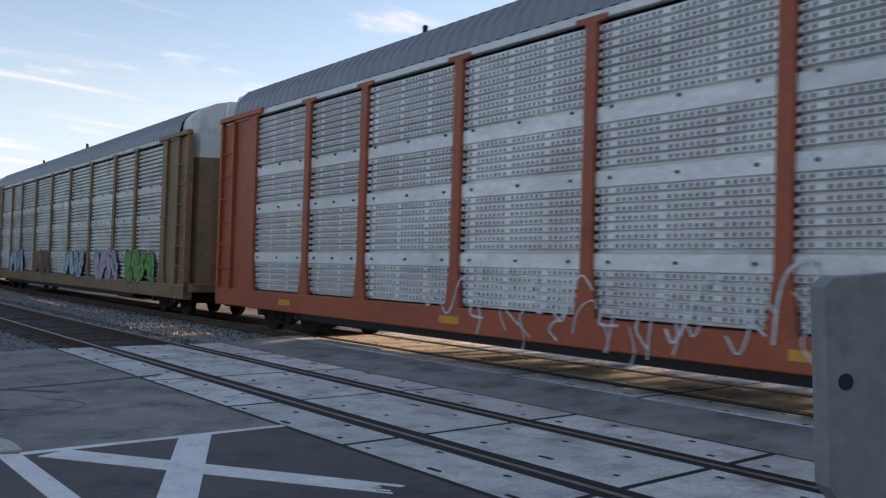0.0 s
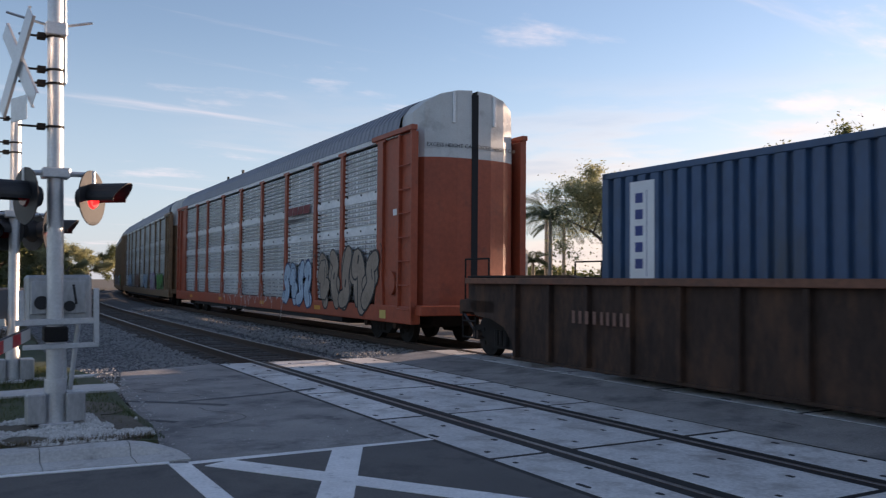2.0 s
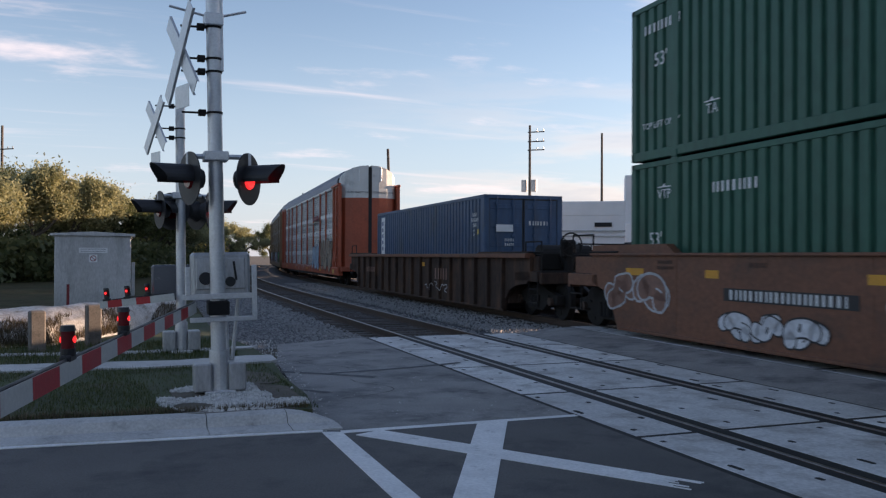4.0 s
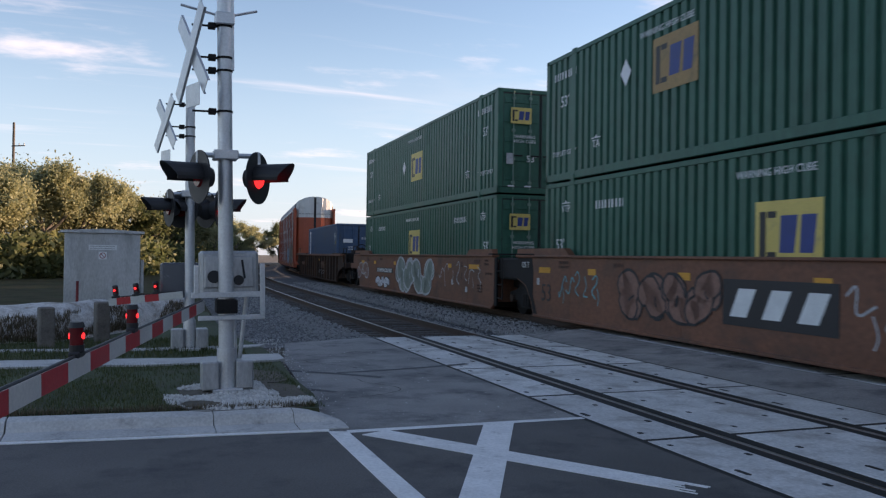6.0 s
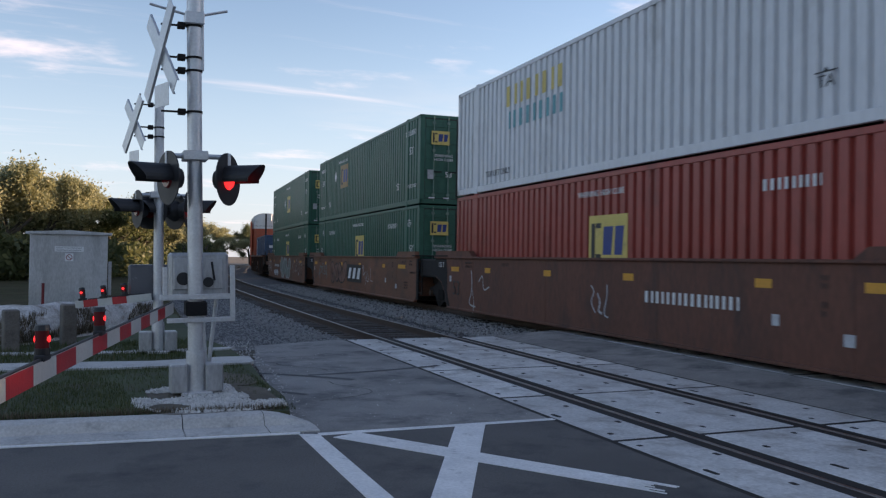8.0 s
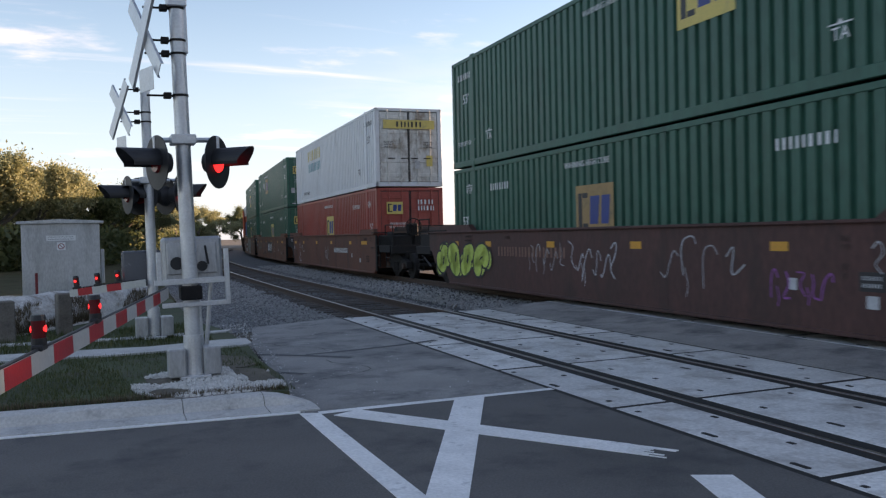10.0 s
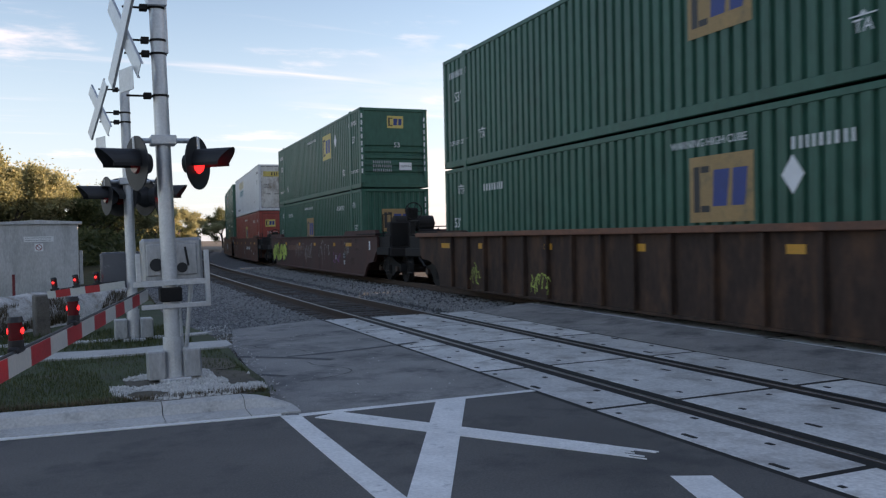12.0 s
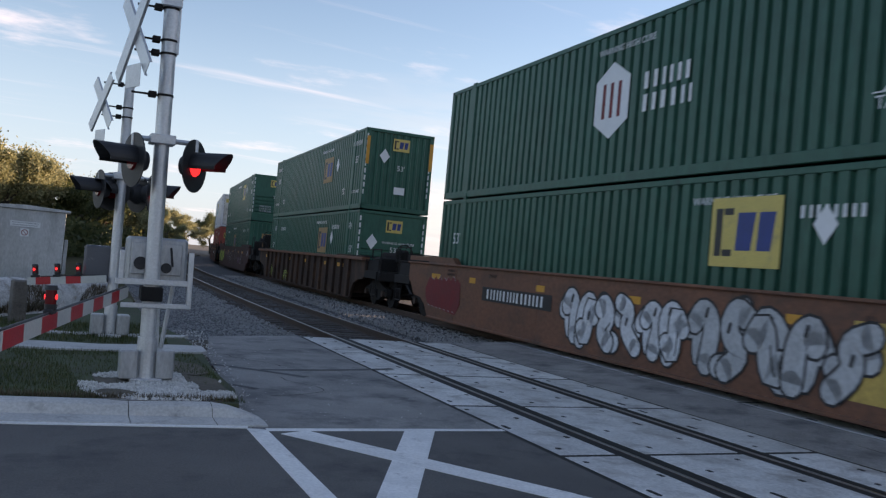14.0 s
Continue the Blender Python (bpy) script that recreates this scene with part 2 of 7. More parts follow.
M_LAMP_ON = mat("lit_red_lens", (1.0, 0.03, 0.03), 0.3, vary=0.0, emit=0.75, bump=0)
M_LAMP_OFF = mat("dark_red_lens", (0.16, 0.01, 0.012), 0.2, vary=0.1, bump=0)
M_CABINET = mat("brushed_aluminium", (0.45, 0.455, 0.46), 0.45, metal=0.5, vary=0.2, scale=1.8, fine=30, bump=0.08, stain=(0.30, 0.30, 0.30), stain_at=0.60, stretch=(1, 1, 0.35))
M_SIGNWHITE = mat("sign_white", (0.72, 0.73, 0.73), 0.5, vary=0.06)
M_TIMBER = mat("grey_timber", (0.17, 0.15, 0.13), 0.9, vary=0.3, scale=5, fine=60, bump=0.6)
M_CREOSOTE = mat("pole_timber", (0.11, 0.09, 0.075), 0.9, vary=0.3, scale=3, fine=50)
M_BARK = mat("bark", (0.085, 0.07, 0.055), 0.95, vary=0.3, scale=6, fine=40, bump=0.8)
M_PALMBARK = mat("palm_bark", (0.30, 0.27, 0.23), 0.9, vary=0.2, scale=5, fine=40, bump=0.5)
M_STUCCO = mat("white_stucco", (0.78, 0.78, 0.78), 0.85, vary=0.06, scale=0.8, fine=30, bump=0.2)
M_BRICKRED = mat("brown_cladding", (0.13, 0.06, 0.045), 0.8, vary=0.2, scale=2)
M_SIGNRED = mat("sign_red", (0.25, 0.02, 0.025), 0.5, vary=0.08)
M_GLASS = mat("window_glass", (0.03, 0.035, 0.04), 0.08, vary=0.1, bump=0)
M_CARRED = mat("red_car_paint", (0.5, 0.03, 0.03), 0.25, vary=0.05, bump=0)
M_CARWHITE = mat("white_car_paint", (0.65, 0.65, 0.66), 0.25, vary=0.05, bump=0)
M_CARGREY = mat("grey_car_paint", (0.12, 0.125, 0.14), 0.25, vary=0.05, bump=0)
M_TYRE = mat("tyre", (0.02, 0.02, 0.02), 0.85, vary=0.2)
M_GRAF = {k: mat("spray_" + k, c, 0.6, vary=0.22, scale=2.2, fine=14, bump=0) for k, c in dict(white=(0.55, 0.56, 0.58), silver=(0.40, 0.41, 0.42), moss=(0.20, 0.235, 0.20), black=(0.02, 0.02, 0.022), navy=(0.02, 0.045, 0.12), ice=(0.36, 0.48, 0.58), tan=(0.33, 0.25, 0.19), green=(0.10, 0.33, 0.08), lime=(0.42, 0.52, 0.10), red=(0.17, 0.010, 0.014), pink=(0.40, 0.12, 0.19), teal=(0.10, 0.33, 0.36), purple=(0.28, 0.08, 0.30), brownish=(0.22, 0.11, 0.08), yellow=(0.50, 0.33, 0.08)).items()}


def leaf_mat(name, base, warm):
    m = bpy.data.materials.new(name)
    m.use_nodes = True
    n, l = m.node_tree.nodes, m.node_tree.links
    b = n["Principled BSDF"]
    geo, ramp, tr, mix = n.new("ShaderNodeNewGeometry"), n.new("ShaderNodeValToRGB"), n.new("ShaderNodeBsdfTranslucent"), n.new("ShaderNodeMixShader")
    ramp.color_ramp.elements[0].color, ramp.color_ramp.elements[1].color = (*[c * 0.72 for c in base], 1), (*warm, 1)
    mid = ramp.color_ramp.elements.new(0.55)
    mid.color = (*base, 1)
    l.new(geo.outputs["Random Per Island"], ramp.inputs["Fac"])
    l.new(ramp.outputs["Color"], b.inputs["Base Color"])
    l.new(ramp.outputs["Color"], tr.inputs["Color"])
    b.inputs["Roughness"].default_value = 0.6
    mix.inputs[0].default_value = 0.5
    l.new(b.outputs[0], mix.inputs[1])
    l.new(tr.outputs[0], mix.inputs[2])
    l.new(mix.outputs[0], n["Material Output"].inputs["Surface"])
    return m


M_LEAF_OLIVE = leaf_mat("olive_leaves", (0.35, 0.355, 0.19), (0.45, 0.42, 0.23))
M_LEAF_GREEN = leaf_mat("green_leaves", (0.13, 0.155, 0.065), (0.23, 0.225, 0.095))
M_LEAF_PALM = leaf_mat("palm_leaves", (0.04, 0.065, 0.03), (0.09, 0.10, 0.05))
M_LEAF_DRY = leaf_mat("dry_grass", (0.14, 0.105, 0.065), (0.25, 0.20, 0.13))
M_GRASS = leaf_mat("grass_blades", (0.07, 0.095, 0.028), (0.15, 0.14, 0.06))


# ---- building blocks ----
class Geo:
    """Collects plain polygons; link() makes one mesh object of them."""
    def __init__(self):
        self.v, self.f = [], []

    def add(self, verts, faces):
        k = len(self.v)
        self.v += [tuple(p) for p in verts]
        self.f += [tuple(k + i for i in face) for face in faces]
        return self

    def box(self, x0, x1, y0, y1, z0, z1, b=0.0, m=None):
        if b <= 0:
            vs = [(x, y, z) for z in (z0, z1) for y in (y0, y1) for x in (x0, x1)]
            fs = [(0, 2, 3, 1), (4, 5, 7, 6), (0, 1, 5, 4), (2, 6, 7, 3), (0, 4, 6, 2), (1, 3, 7, 5)]
        else:
            vs, fs, ids = [], [], {}
            for i, x in enumerate((x0, x1)):
                for j, y in enumerate((y0, y1)):
                    for k, z in enumerate((z0, z1)):
                        sx, sy, sz = (b, -b)[i], (b, -b)[j], (b, -b)[k]
                        for a, p in enumerate(((x, y + sy, z + sz), (x + sx, y, z + sz), (x + sx, y + sy, z))):
                            ids[i, j, k, a] = len(vs)
                            vs.append(p)
            g = ids
            for s in (0, 1):
                fs.append(tuple(g[s, j, k, 0] for j, k in ((0, 0), (0, 1), (1, 1), (1, 0))))
                fs.append(tuple(g[i, s, k, 1] for i, k in ((0, 0), (1, 0), (1, 1), (0, 1))))
                fs.append(tuple(g[i, j, s, 2] for i, j in ((0, 0), (0, 1), (1, 1), (1, 0))))
            for p in (0, 1):
                for q in (0, 1):
                    fs.append((g[p, q, 0, 0], g[p, q, 1, 0], g[p, q, 1, 1], g[p, q, 0, 1]))
                    fs.append((g[p, 0, q, 0], g[p, 1, q, 0], g[p, 1, q, 2], g[p, 0, q, 2]))
                    fs.append((g[0, p, q, 1], g[1, p, q, 1], g[1, p, q, 2], g[0, p, q, 2]))
                    for r in (0, 1):
                        fs.append((g[p, q, r, 0], g[p, q, r, 1], g[p, q, r, 2]))
        if m is not None:
            vs = [m @ Vector(p) for p in vs]
        return self.add(vs, fs)

    def tube(self, a, b, r0, r1=None, n=12, caps=True):
        a, b = Vector(a), Vector(b)
        r1 = r0 if r1 is None else r1
        q = (b - a).to_track_quat("Z", "Y")
        ring = [Vector((math.cos(2 * math.pi * i / n), math.sin(2 * math.pi * i / n), 0)) for i in range(n)]
        vs = [a + q @ (p * r0) for p in ring] + [b + q @ (p * r1) for p in ring]
        fs = [(i, (i + 1) % n, n + (i + 1) % n, n + i) for i in range(n)]
        if caps:
            fs += [tuple(reversed(range(n))), tuple(range(n, 2 * n))]
        return self.add(vs, fs)

    def prism(self, pts, axis, a, b):
        """A polygon of two coordinates, extruded along an axis from a to b."""
        def put(p, h):
            return {"x": (h, p[0], p[1]), "y": (p[0], h, p[1]), "z": (p[0], p[1], h)}[axis]
        n = len(pts)
        vs = [put(p, a) for p in pts] + [put(p, b) for p in pts]
        fs = [(i, (i + 1) % n, n + (i + 1) % n, n + i) for i in range(n)] + [tuple(reversed(range(n))), tuple(range(n, 2 * n))]
        return self.add(vs, fs)

    def sheet(self, rows, closed=False):
        """A surface through rows of points."""
        n, vs = len(rows[0]), [p for row in rows for p in row]
        fs = [(i * n + j, i * n + j + 1, (i + 1) * n + j + 1, (i + 1) * n + j) for i in range(len(rows) - 1) for j in range(n - 1)]
        return self.add(vs, fs)

    def mesh(self, name, material, smooth=False):
        me = bpy.data.meshes.new(name)
        me.from_pydata(self.v, [], self.f)
        bm = bmesh.new()
        bm.from_mesh(me)
        bmesh.ops.recalc_face_normals(bm, faces=bm.faces)
        bm.to_mesh(me)
        bm.free()
        me.materials.append(material)
        if smooth:
            me.shade_smooth()
            me.set_sharp_from_angle(angle=radians(38))
        return me


def part(name, geo, material, parent=None, label="", at=None, smooth=False):
    """Links a Geo (or a ready mesh) as one mesh object, under a thing or a part."""
    data = geo.mesh(name, material, smooth) if isinstance(geo, Geo) else geo
    ob = new(name, data)
    if parent is not None:
        ob.parent = parent
    if at is not None:
        ob.matrix_basis = at
    if label:
        ob["label"] = label
    if name in ("code_strip", "name_strip", "text_strip", "name_strip", "graffiti", "outline", "slot", "bolt", "mark", "symbol", "lettering"):
        ob["kind"] = "stuff"
    return ob


def thing(name, label, category, group="", at=None):
    ob = new(name)
    ob.empty_display_size = 0.2
    if at is not None:
        ob.matrix_basis = at
    return tagged(ob, label, category, group)


def lettering(name, text, size, material, parent, at, label=""):
    """Flat raised letters from the built-in font, centred, as a mesh."""
    cu = bpy.data.curves.new(name, "FONT")
    cu.body, cu.size, cu.align_x, cu.align_y, cu.extrude, cu.resolution_u = text, size, "CENTER", "CENTER", 0.002, 2
    tmp = bpy.data.objects.new(name, cu)
    me = bpy.data.meshes.new_from_object(tmp)
    bpy.data.objects.remove(tmp)
    me.materials.clear()
    me.materials.append(material)
    return part(name, me, material, parent, label, at)


NEAR = pose(0, 0, 0, 90, 0, -90)   # turns flat writing to face the near side (-x), reading along -y
BACK = pose(0, 0, 0, 90, 0, 0)     # to face backwards (-y)


def bars(rows, length, size, gap):
    """Rows of plain bars in place of writing that cannot be read, in the x-y plane, centred."""
    g = Geo()
    for r in range(rows):
        y = (rows - 1) * (size + gap) / 2 - r * (size + gap)
        x = -length / 2
        while x < length / 2 - size * 0.3:
            w = min(random.uniform(0.6, 0.95) * size, length / 2 - x)
            g.box(x, x + w * 0.42, y - size / 2, y + size / 2, 0, 0.003)
            x += w
    return g


# ---- the ways of the tracks ----
SPEED = 11.773
LIFT = 0.10    # the far track's railhead above the near one


def far_way(s):
    return 10.352 + 0.037 * (s - 12) + 0.001 * max(0.0, s - 35) ** 2


def near_way(s):
    e = (s - 26) / 4
    soft = 4 * (math.log1p(math.exp(e)) if e < 20 else e)
    return 5.77 + 0.02 * (s - 4) + 0.021 * soft + 0.001 * max(0.0, s - 38) ** 2


def kerb_line(x):
    """Where the kerb's foot runs along the road."""
    return 7.74 - 0.083 * x


# ---- ground ----
def build_ground():
    g = Geo()
    R = 1500
    g.box(-R, R, -R, R, -3.0, -0.18)
    tagged(part("ground", g, M_SOIL), kind="structure")
    g = Geo()
    g.prism([(-40, -9), (near_way(-9) - 1.60, -9), (near_way(7.49) - 1.60, 7.49), (1.75, 7.49), (1.70, kerb_line(1.7) + 0.02), (-40, kerb_line(-40) + 0.02)], "z", -0.13, 0.0)
    tagged(part("road", g, M_ASPHALT), kind="structure")
    g = Geo().prism([(1.75, 7.50), (near_way(7.48) - 1.60, 7.48), (near_way(16.0) - 1.60, 16.0), (2.6, 15.2), (2.15, 12.6), (1.85, 9.0)], "z", -0.13, 0.002)
    tagged(part("asphalt_apron", g, M_OLD_ASPHALT), kind="structure")
    g = Geo()
    g.sheet([[(near_way(y) + 1.70, y, -0.13), (near_way(y) + 1.70, y, 0.0), (far_way(y) - 1.54, y, LIFT - 0.004), (far_way(y) - 1.54, y, -0.13)] for y in (-30, -10, 0, 8, 15.9)])
    g.prism([(near_way(15.9) + 1.70, -0.13), (far_way(15.9) - 1.54, -0.13), (far_way(15.9) - 1.54, LIFT - 0.004), (near_way(15.9) + 1.70, 0.0)], "y", 15.9, 15.92)
    tagged(part("pavement", g, M_OLD_ASPHALT), kind="structure")
    g = Geo()
    g.prism([(11.9, -20), (60, -20), (60, 15), (11.9, 15)], "z", -0.13, 0.05)
    tagged(part("road", g, M_ASPHALT), kind="structure")


build_ground()


def build_markings():
    def line(pts, lift):
        g = Geo().prism(pts, "z", 0.0005, 0.003 + lift)
        tagged(part("road_marking", g, M_PAINT), kind="structure")
    line([(1.86, 7.42), (4.28, 7.42), (4.28, 7.51), (1.86, 7.53)], 0.0)
    line([(3.18, 7.43), (3.50, 7.43), (2.10, 4.70), (1.20, 2.9), (0.9, 2.9), (1.80, 4.70)], 0.001)
    line([(1.95, 7.30), (2.22, 7.43), (3.67, 5.24), (3.48, 5.06)], 0.0025)
    # the worn end of the cross: slivers of paint between bare streaks
    rng = random.Random(17)
    for k in range(9):
        a, b = (k + 0.08) / 9, (k + rng.uniform(0.55, 0.95)) / 9
        run = rng.uniform(0.10, 0.36)
        px, py, qx, qy = 3.48 + 0.19 * a, 5.06 + 0.18 * a, 3.48 + 0.19 * b, 5.06 + 0.18 * b
        line([(px, py), (qx, qy), (qx + 0.55 * run, qy - 0.83 * run), (px + 0.55 * run, py - 0.83 * run)], 0.0025)
    line([(1.69, 7.52), (1.86, 7.45), (1.84, 4.90), (1.80, 2.0), (1.62, 2.0), (1.67, 4.90)], 0.004)
    line([(3.54, 4.41), (3.78, 4.29), (3.4, 3.2), (3.15, 3.3)], 0.0)
    line([(-25, kerb_line(-25) - 0.085), (1.70, kerb_line(1.7) - 0.075), (1.72, kerb_line(1.72) + 0.005), (-25, kerb_line(-25) - 0.005)], 0.0055)


build_markings()


def build_skids():
    def skid(cx, cy, r, a0, a1, w, z):
        rows = []
        for k in range(15):
            a = radians(a0 + (a1 - a0) * k / 14)
            rows.append([(cx + q * math.cos(a), cy + q * math.sin(a), z) for q in (r - w / 2, r + w / 2)])
        tagged(part("skid_mark", Geo().sheet(rows), M_SKID), kind="structure")
    skid(-1.5, 6.5, 6.2, 42, 62, 0.12, 0.006)
    skid(-1.5, 6.5, 4.9, 40, 70, 0.10, 0.006)
    skid(2.0, 18.5, 7.3, 275, 292, 0.10, 0.006)


def build_cracks():
    rng = random.Random(77)
    for x, y, way, n in ((2.3, 9.2, 20, 16), (3.0, 11.6, 95, 12), (2.6, 13.2, 40, 10), (-2.0, 6.4, 5, 18), (-5.0, 5.2, -10, 18), (8.1, 6.0, 88, 14)):
        left, right = [], []
        a = radians(way)
        for _ in range(n):
            z = 0.0065 if x < 7 else 0.055
            w = rng.uniform(0.004, 0.011)
            left.append((x - math.sin(a) * w, y + math.cos(a) * w, z))
            right.append((x + math.sin(a) * w, y - math.cos(a) * w, z))
            x, y = x + math.cos(a) * 0.13, y + math.sin(a) * 0.13
            a += rng.uniform(-0.5, 0.5)
        tagged(part("crack", Geo().sheet([left, right]), M_RUBBER), kind="structure")


build_cracks()
M_SKID = mat("tyre_mark", (0.10, 0.10, 0.102), 0.85, vary=0.3, scale=3, fine=50, bump=0.4)
build_skids()


def build_kerb():
    prof = [(-0.50, -0.12), (0.0, -0.12), (0.0, 0.015), (-0.28, 0.025), (-0.34, 0.105), (-0.40, 0.125), (-0.50, 0.128)]
    stones = [(-25 + i * 3.0, -25 + i * 3.0 + 2.985) for i in range(8)] + [(-1.0, 0.722), (0.73, 1.45)]
    parent = tagged(thing("kerb", "", ""), kind="structure")
    for a, b in stones:
        g = Geo().sheet([[(x, kerb_line(x) - p[0], p[1]) for p in prof + prof[:1]] for x in (a, b)])
        g.f += [tuple(range(len(prof))), tuple(range(len(prof) + 1, 2 * len(prof) + 1))]
        part("kerb_stone", g, M_KERB, parent)
    # the last stone runs down to the road
    rows = [[(x, kerb_line(x) - p[0] * (1 - 0.25 * (1 - k)), p[1] if p[1] < 0.03 else 0.02 + (p[1] - 0.02) * k) for p in prof[1:]] for x, k in ((1.455, 1.0), (1.6, 0.85), (1.75, 0.5), (1.86, 0.15), (1.9, 0.0))]
    part("kerb_stone", Geo().sheet(rows), M_KERB, parent)


build_kerb()


# ---- tracks ----
def rail(way, a, b, off, top, name):
    g = Geo()
    prof = [(-0.07, -0.17), (0.07, -0.17), (0.07, -0.155), (0.012, -0.14), (0.012, -0.05), (0.035, -0.04), (0.036, -0.006), (-0.036, -0.006), (-0.035, -0.04), (-0.012, -0.05), (-0.012, -0.14), (-0.07, -0.155)]
    rows, ys = [], []
    y = a
    while y < b:
        ys.append(y)
        y += 2.0
    ys.append(b)
    ring = prof + prof[:1]
    for y in ys:
        rows.append([(way(y) + off + p[0], y, top + p[1]) for p in ring])
    g.sheet(rows)
    ob = tagged(part(name, g, M_RAIL_SIDE), kind="structure")
    g = Geo().sheet([[(way(y) + off + dx, y, top + dz) for dx, dz in ((-0.026, -0.0055), (-0.018, 0.0), (0.018, 0.0), (0.026, -0.0055))] for y in ys])
    part("railhead", g, M_RAIL_TOP, ob)


for off in (-0.7525, 0.7525):
    rail(near_way, -30, 130, off, 0.004, "rail")
    rail(far_way, -45, 290, off, LIFT + 0.004, "rail")


def build_panels():
    """Concrete crossing panels with lifting slots, bedded in rubber."""
    def holes(y0, x0, x1, n):
        return [(x0 + (x1 - x0) * (0.2 + 0.6 * (i % 2)), y0 + 0.25 + i * 1.9 / max(1, n - 1)) for i in range(n)]
    for way, lift, first, pitch, spans, count in (
            (near_way, 0.0, 1.56, 2.418, ((-1.53, -0.905), (-0.575, 0.60), (0.925, 1.65)), 6),
            (far_way, LIFT, 1.6, 2.405, ((-1.52, -0.87), (-0.61, 0.61), (0.87, 1.52)), 6)):
        host = tagged(thing("crossing", "", ""), kind="structure")
        for k in range(-8, count):
            y0, y1 = first + k * pitch + 0.03, min(15.96, first + (k + 1) * pitch - 0.03)
            for i, (a, b) in enumerate(spans):
                lean = (way(y1) - way(y0)) / (y1 - y0)
                e0, e1 = way(y0), way(y1)
                drop = random.uniform(0.0, 0.004)
                g = Geo().prism([(e0 + a, y0), (e0 + b, y0), (e1 + b, y1), (e1 + a, y1)], "z", -0.15, lift - 0.012 - drop)
                # a worn arris round the top
                g.f.pop()
                n = len(g.v)
                g.add([(e0 + a + 0.012, y0 + 0.012, lift - drop), (e0 + b - 0.012, y0 + 0.012, lift - drop), (e1 + b - 0.012, y1 - 0.012, lift - drop), (e1 + a + 0.012, y1 - 0.012, lift - drop)], [(0, 1, 2, 3)])
                g.f += [(4 + j, 4 + (j + 1) % 4, n + (j + 1) % 4, n + j) for j in range(4)]
                ob = part("panel", g, M_PANEL, host)
                g = Geo()
                for hx, hy in holes(y0, a, b, 6 if i == 1 else 5):
                    if hy > y1 - 0.12:
                        continue
                    w = random.choice((0.028, 0.04, 0.09))
                    c = e0 + lean * (hy - y0) + hx + random.uniform(-0.05, 0.05)
                    g.prism([(c - 0.024, hy - w * 0.8), (c, hy - w), (c + 0.024, hy - w * 0.8), (c + 0.024, hy + w * 0.8), (c, hy + w), (c - 0.024, hy + w * 0.8)], "z", lift - 0.01, lift + 0.0015)
                part("slot", g, M_RUBBER, ob)
        half = (1.60, 1.70) if lift == 0.0 else (1.54, 1.54)
        g = Geo().sheet([[(way(y) - half[0] + 0.003, y, lift - 0.005), (way(y) + half[1] - 0.003, y, lift - 0.005)] for y in list(range(-18, 16)) + [15.98]])
        part("flangeway_filler", g, M_RUBBER, host)


build_panels()


def build_beds():
    def slab(way, a, b, half, top, foot, name):
        g = Geo()
        rows = []
        y = a
        while y <= b:
            x = way(y)
            rows.append([(x - foot, y, -0.19), (x - half, y, top), (x + half, y, top), (x + foot, y, -0.19)])
            y += 2.0
        g.sheet(rows)
        tagged(part(name, g, M_BALLAST), kind="structure")
    slab(near_way, 16.0, 130, 3.3, -0.168, 4.5, "ballast_bed")
    slab(far_way, 16.1, 292, 2.3, LIFT - 0.168, 3.3, "ballast_bed")
    me = Geo().box(-1.28, 1.28, -0.11, 0.11, -0.17, 0.0, 0.012).mesh("sleeper", M_SLEEPER)
    for way, top in ((near_way, -0.16), (far_way, LIFT - 0.16)):
        host = tagged(thing("track", "", ""), kind="structure")
        for i in range(110):
            y = 16.4 + i * 0.54
            part("sleeper", me, M_SLEEPER, host, at=pose(way(y) + random.uniform(-0.04, 0.04), y, top + random.uniform(-0.01, 0.02), 0, 0, random.uniform(-1, 1)))


build_beds()


# ---- train ----
KEYED = []   # things that ride on the train: (thing, middle along the train at 11 s, half the distance of the trucks, own pose on the car)


def ride(u, half, t):
    """The pose, at t seconds, of a car whose middle is u metres along the train."""
    s = u + SPEED * (t - 11) - 0.42 * max(0.0, 1.5 - t)   # it slows a little at first
    a, b = s - half, s + half
    xa, xb = far_way(a), far_way(b)
    return pose((xa + xb) / 2, s, LIFT, 0, 0, -math.degrees(math.atan2(xb - xa, b - a)))


def corrugated(y0, y1, z0, z1, x, depth, pitch, out):
    """A trapezoid-corrugated side wall in the y-z plane at x; out is -1 or 1."""
    n = max(1, round((y1 - y0) / pitch))
    step = (y1 - y0) / n
    line = []
    for i in range(n):
        a = y0 + i * step
        for fy, fx in ((0, 0), (0.58, 0), (0.66, 1), (0.92, 1)):
            line.append((x - out * depth * fx, a + fy * step))
    line.append((x, y1))
    return Geo().sheet([[(px, py, z) for px, py in line] for z in (z0, z1)])


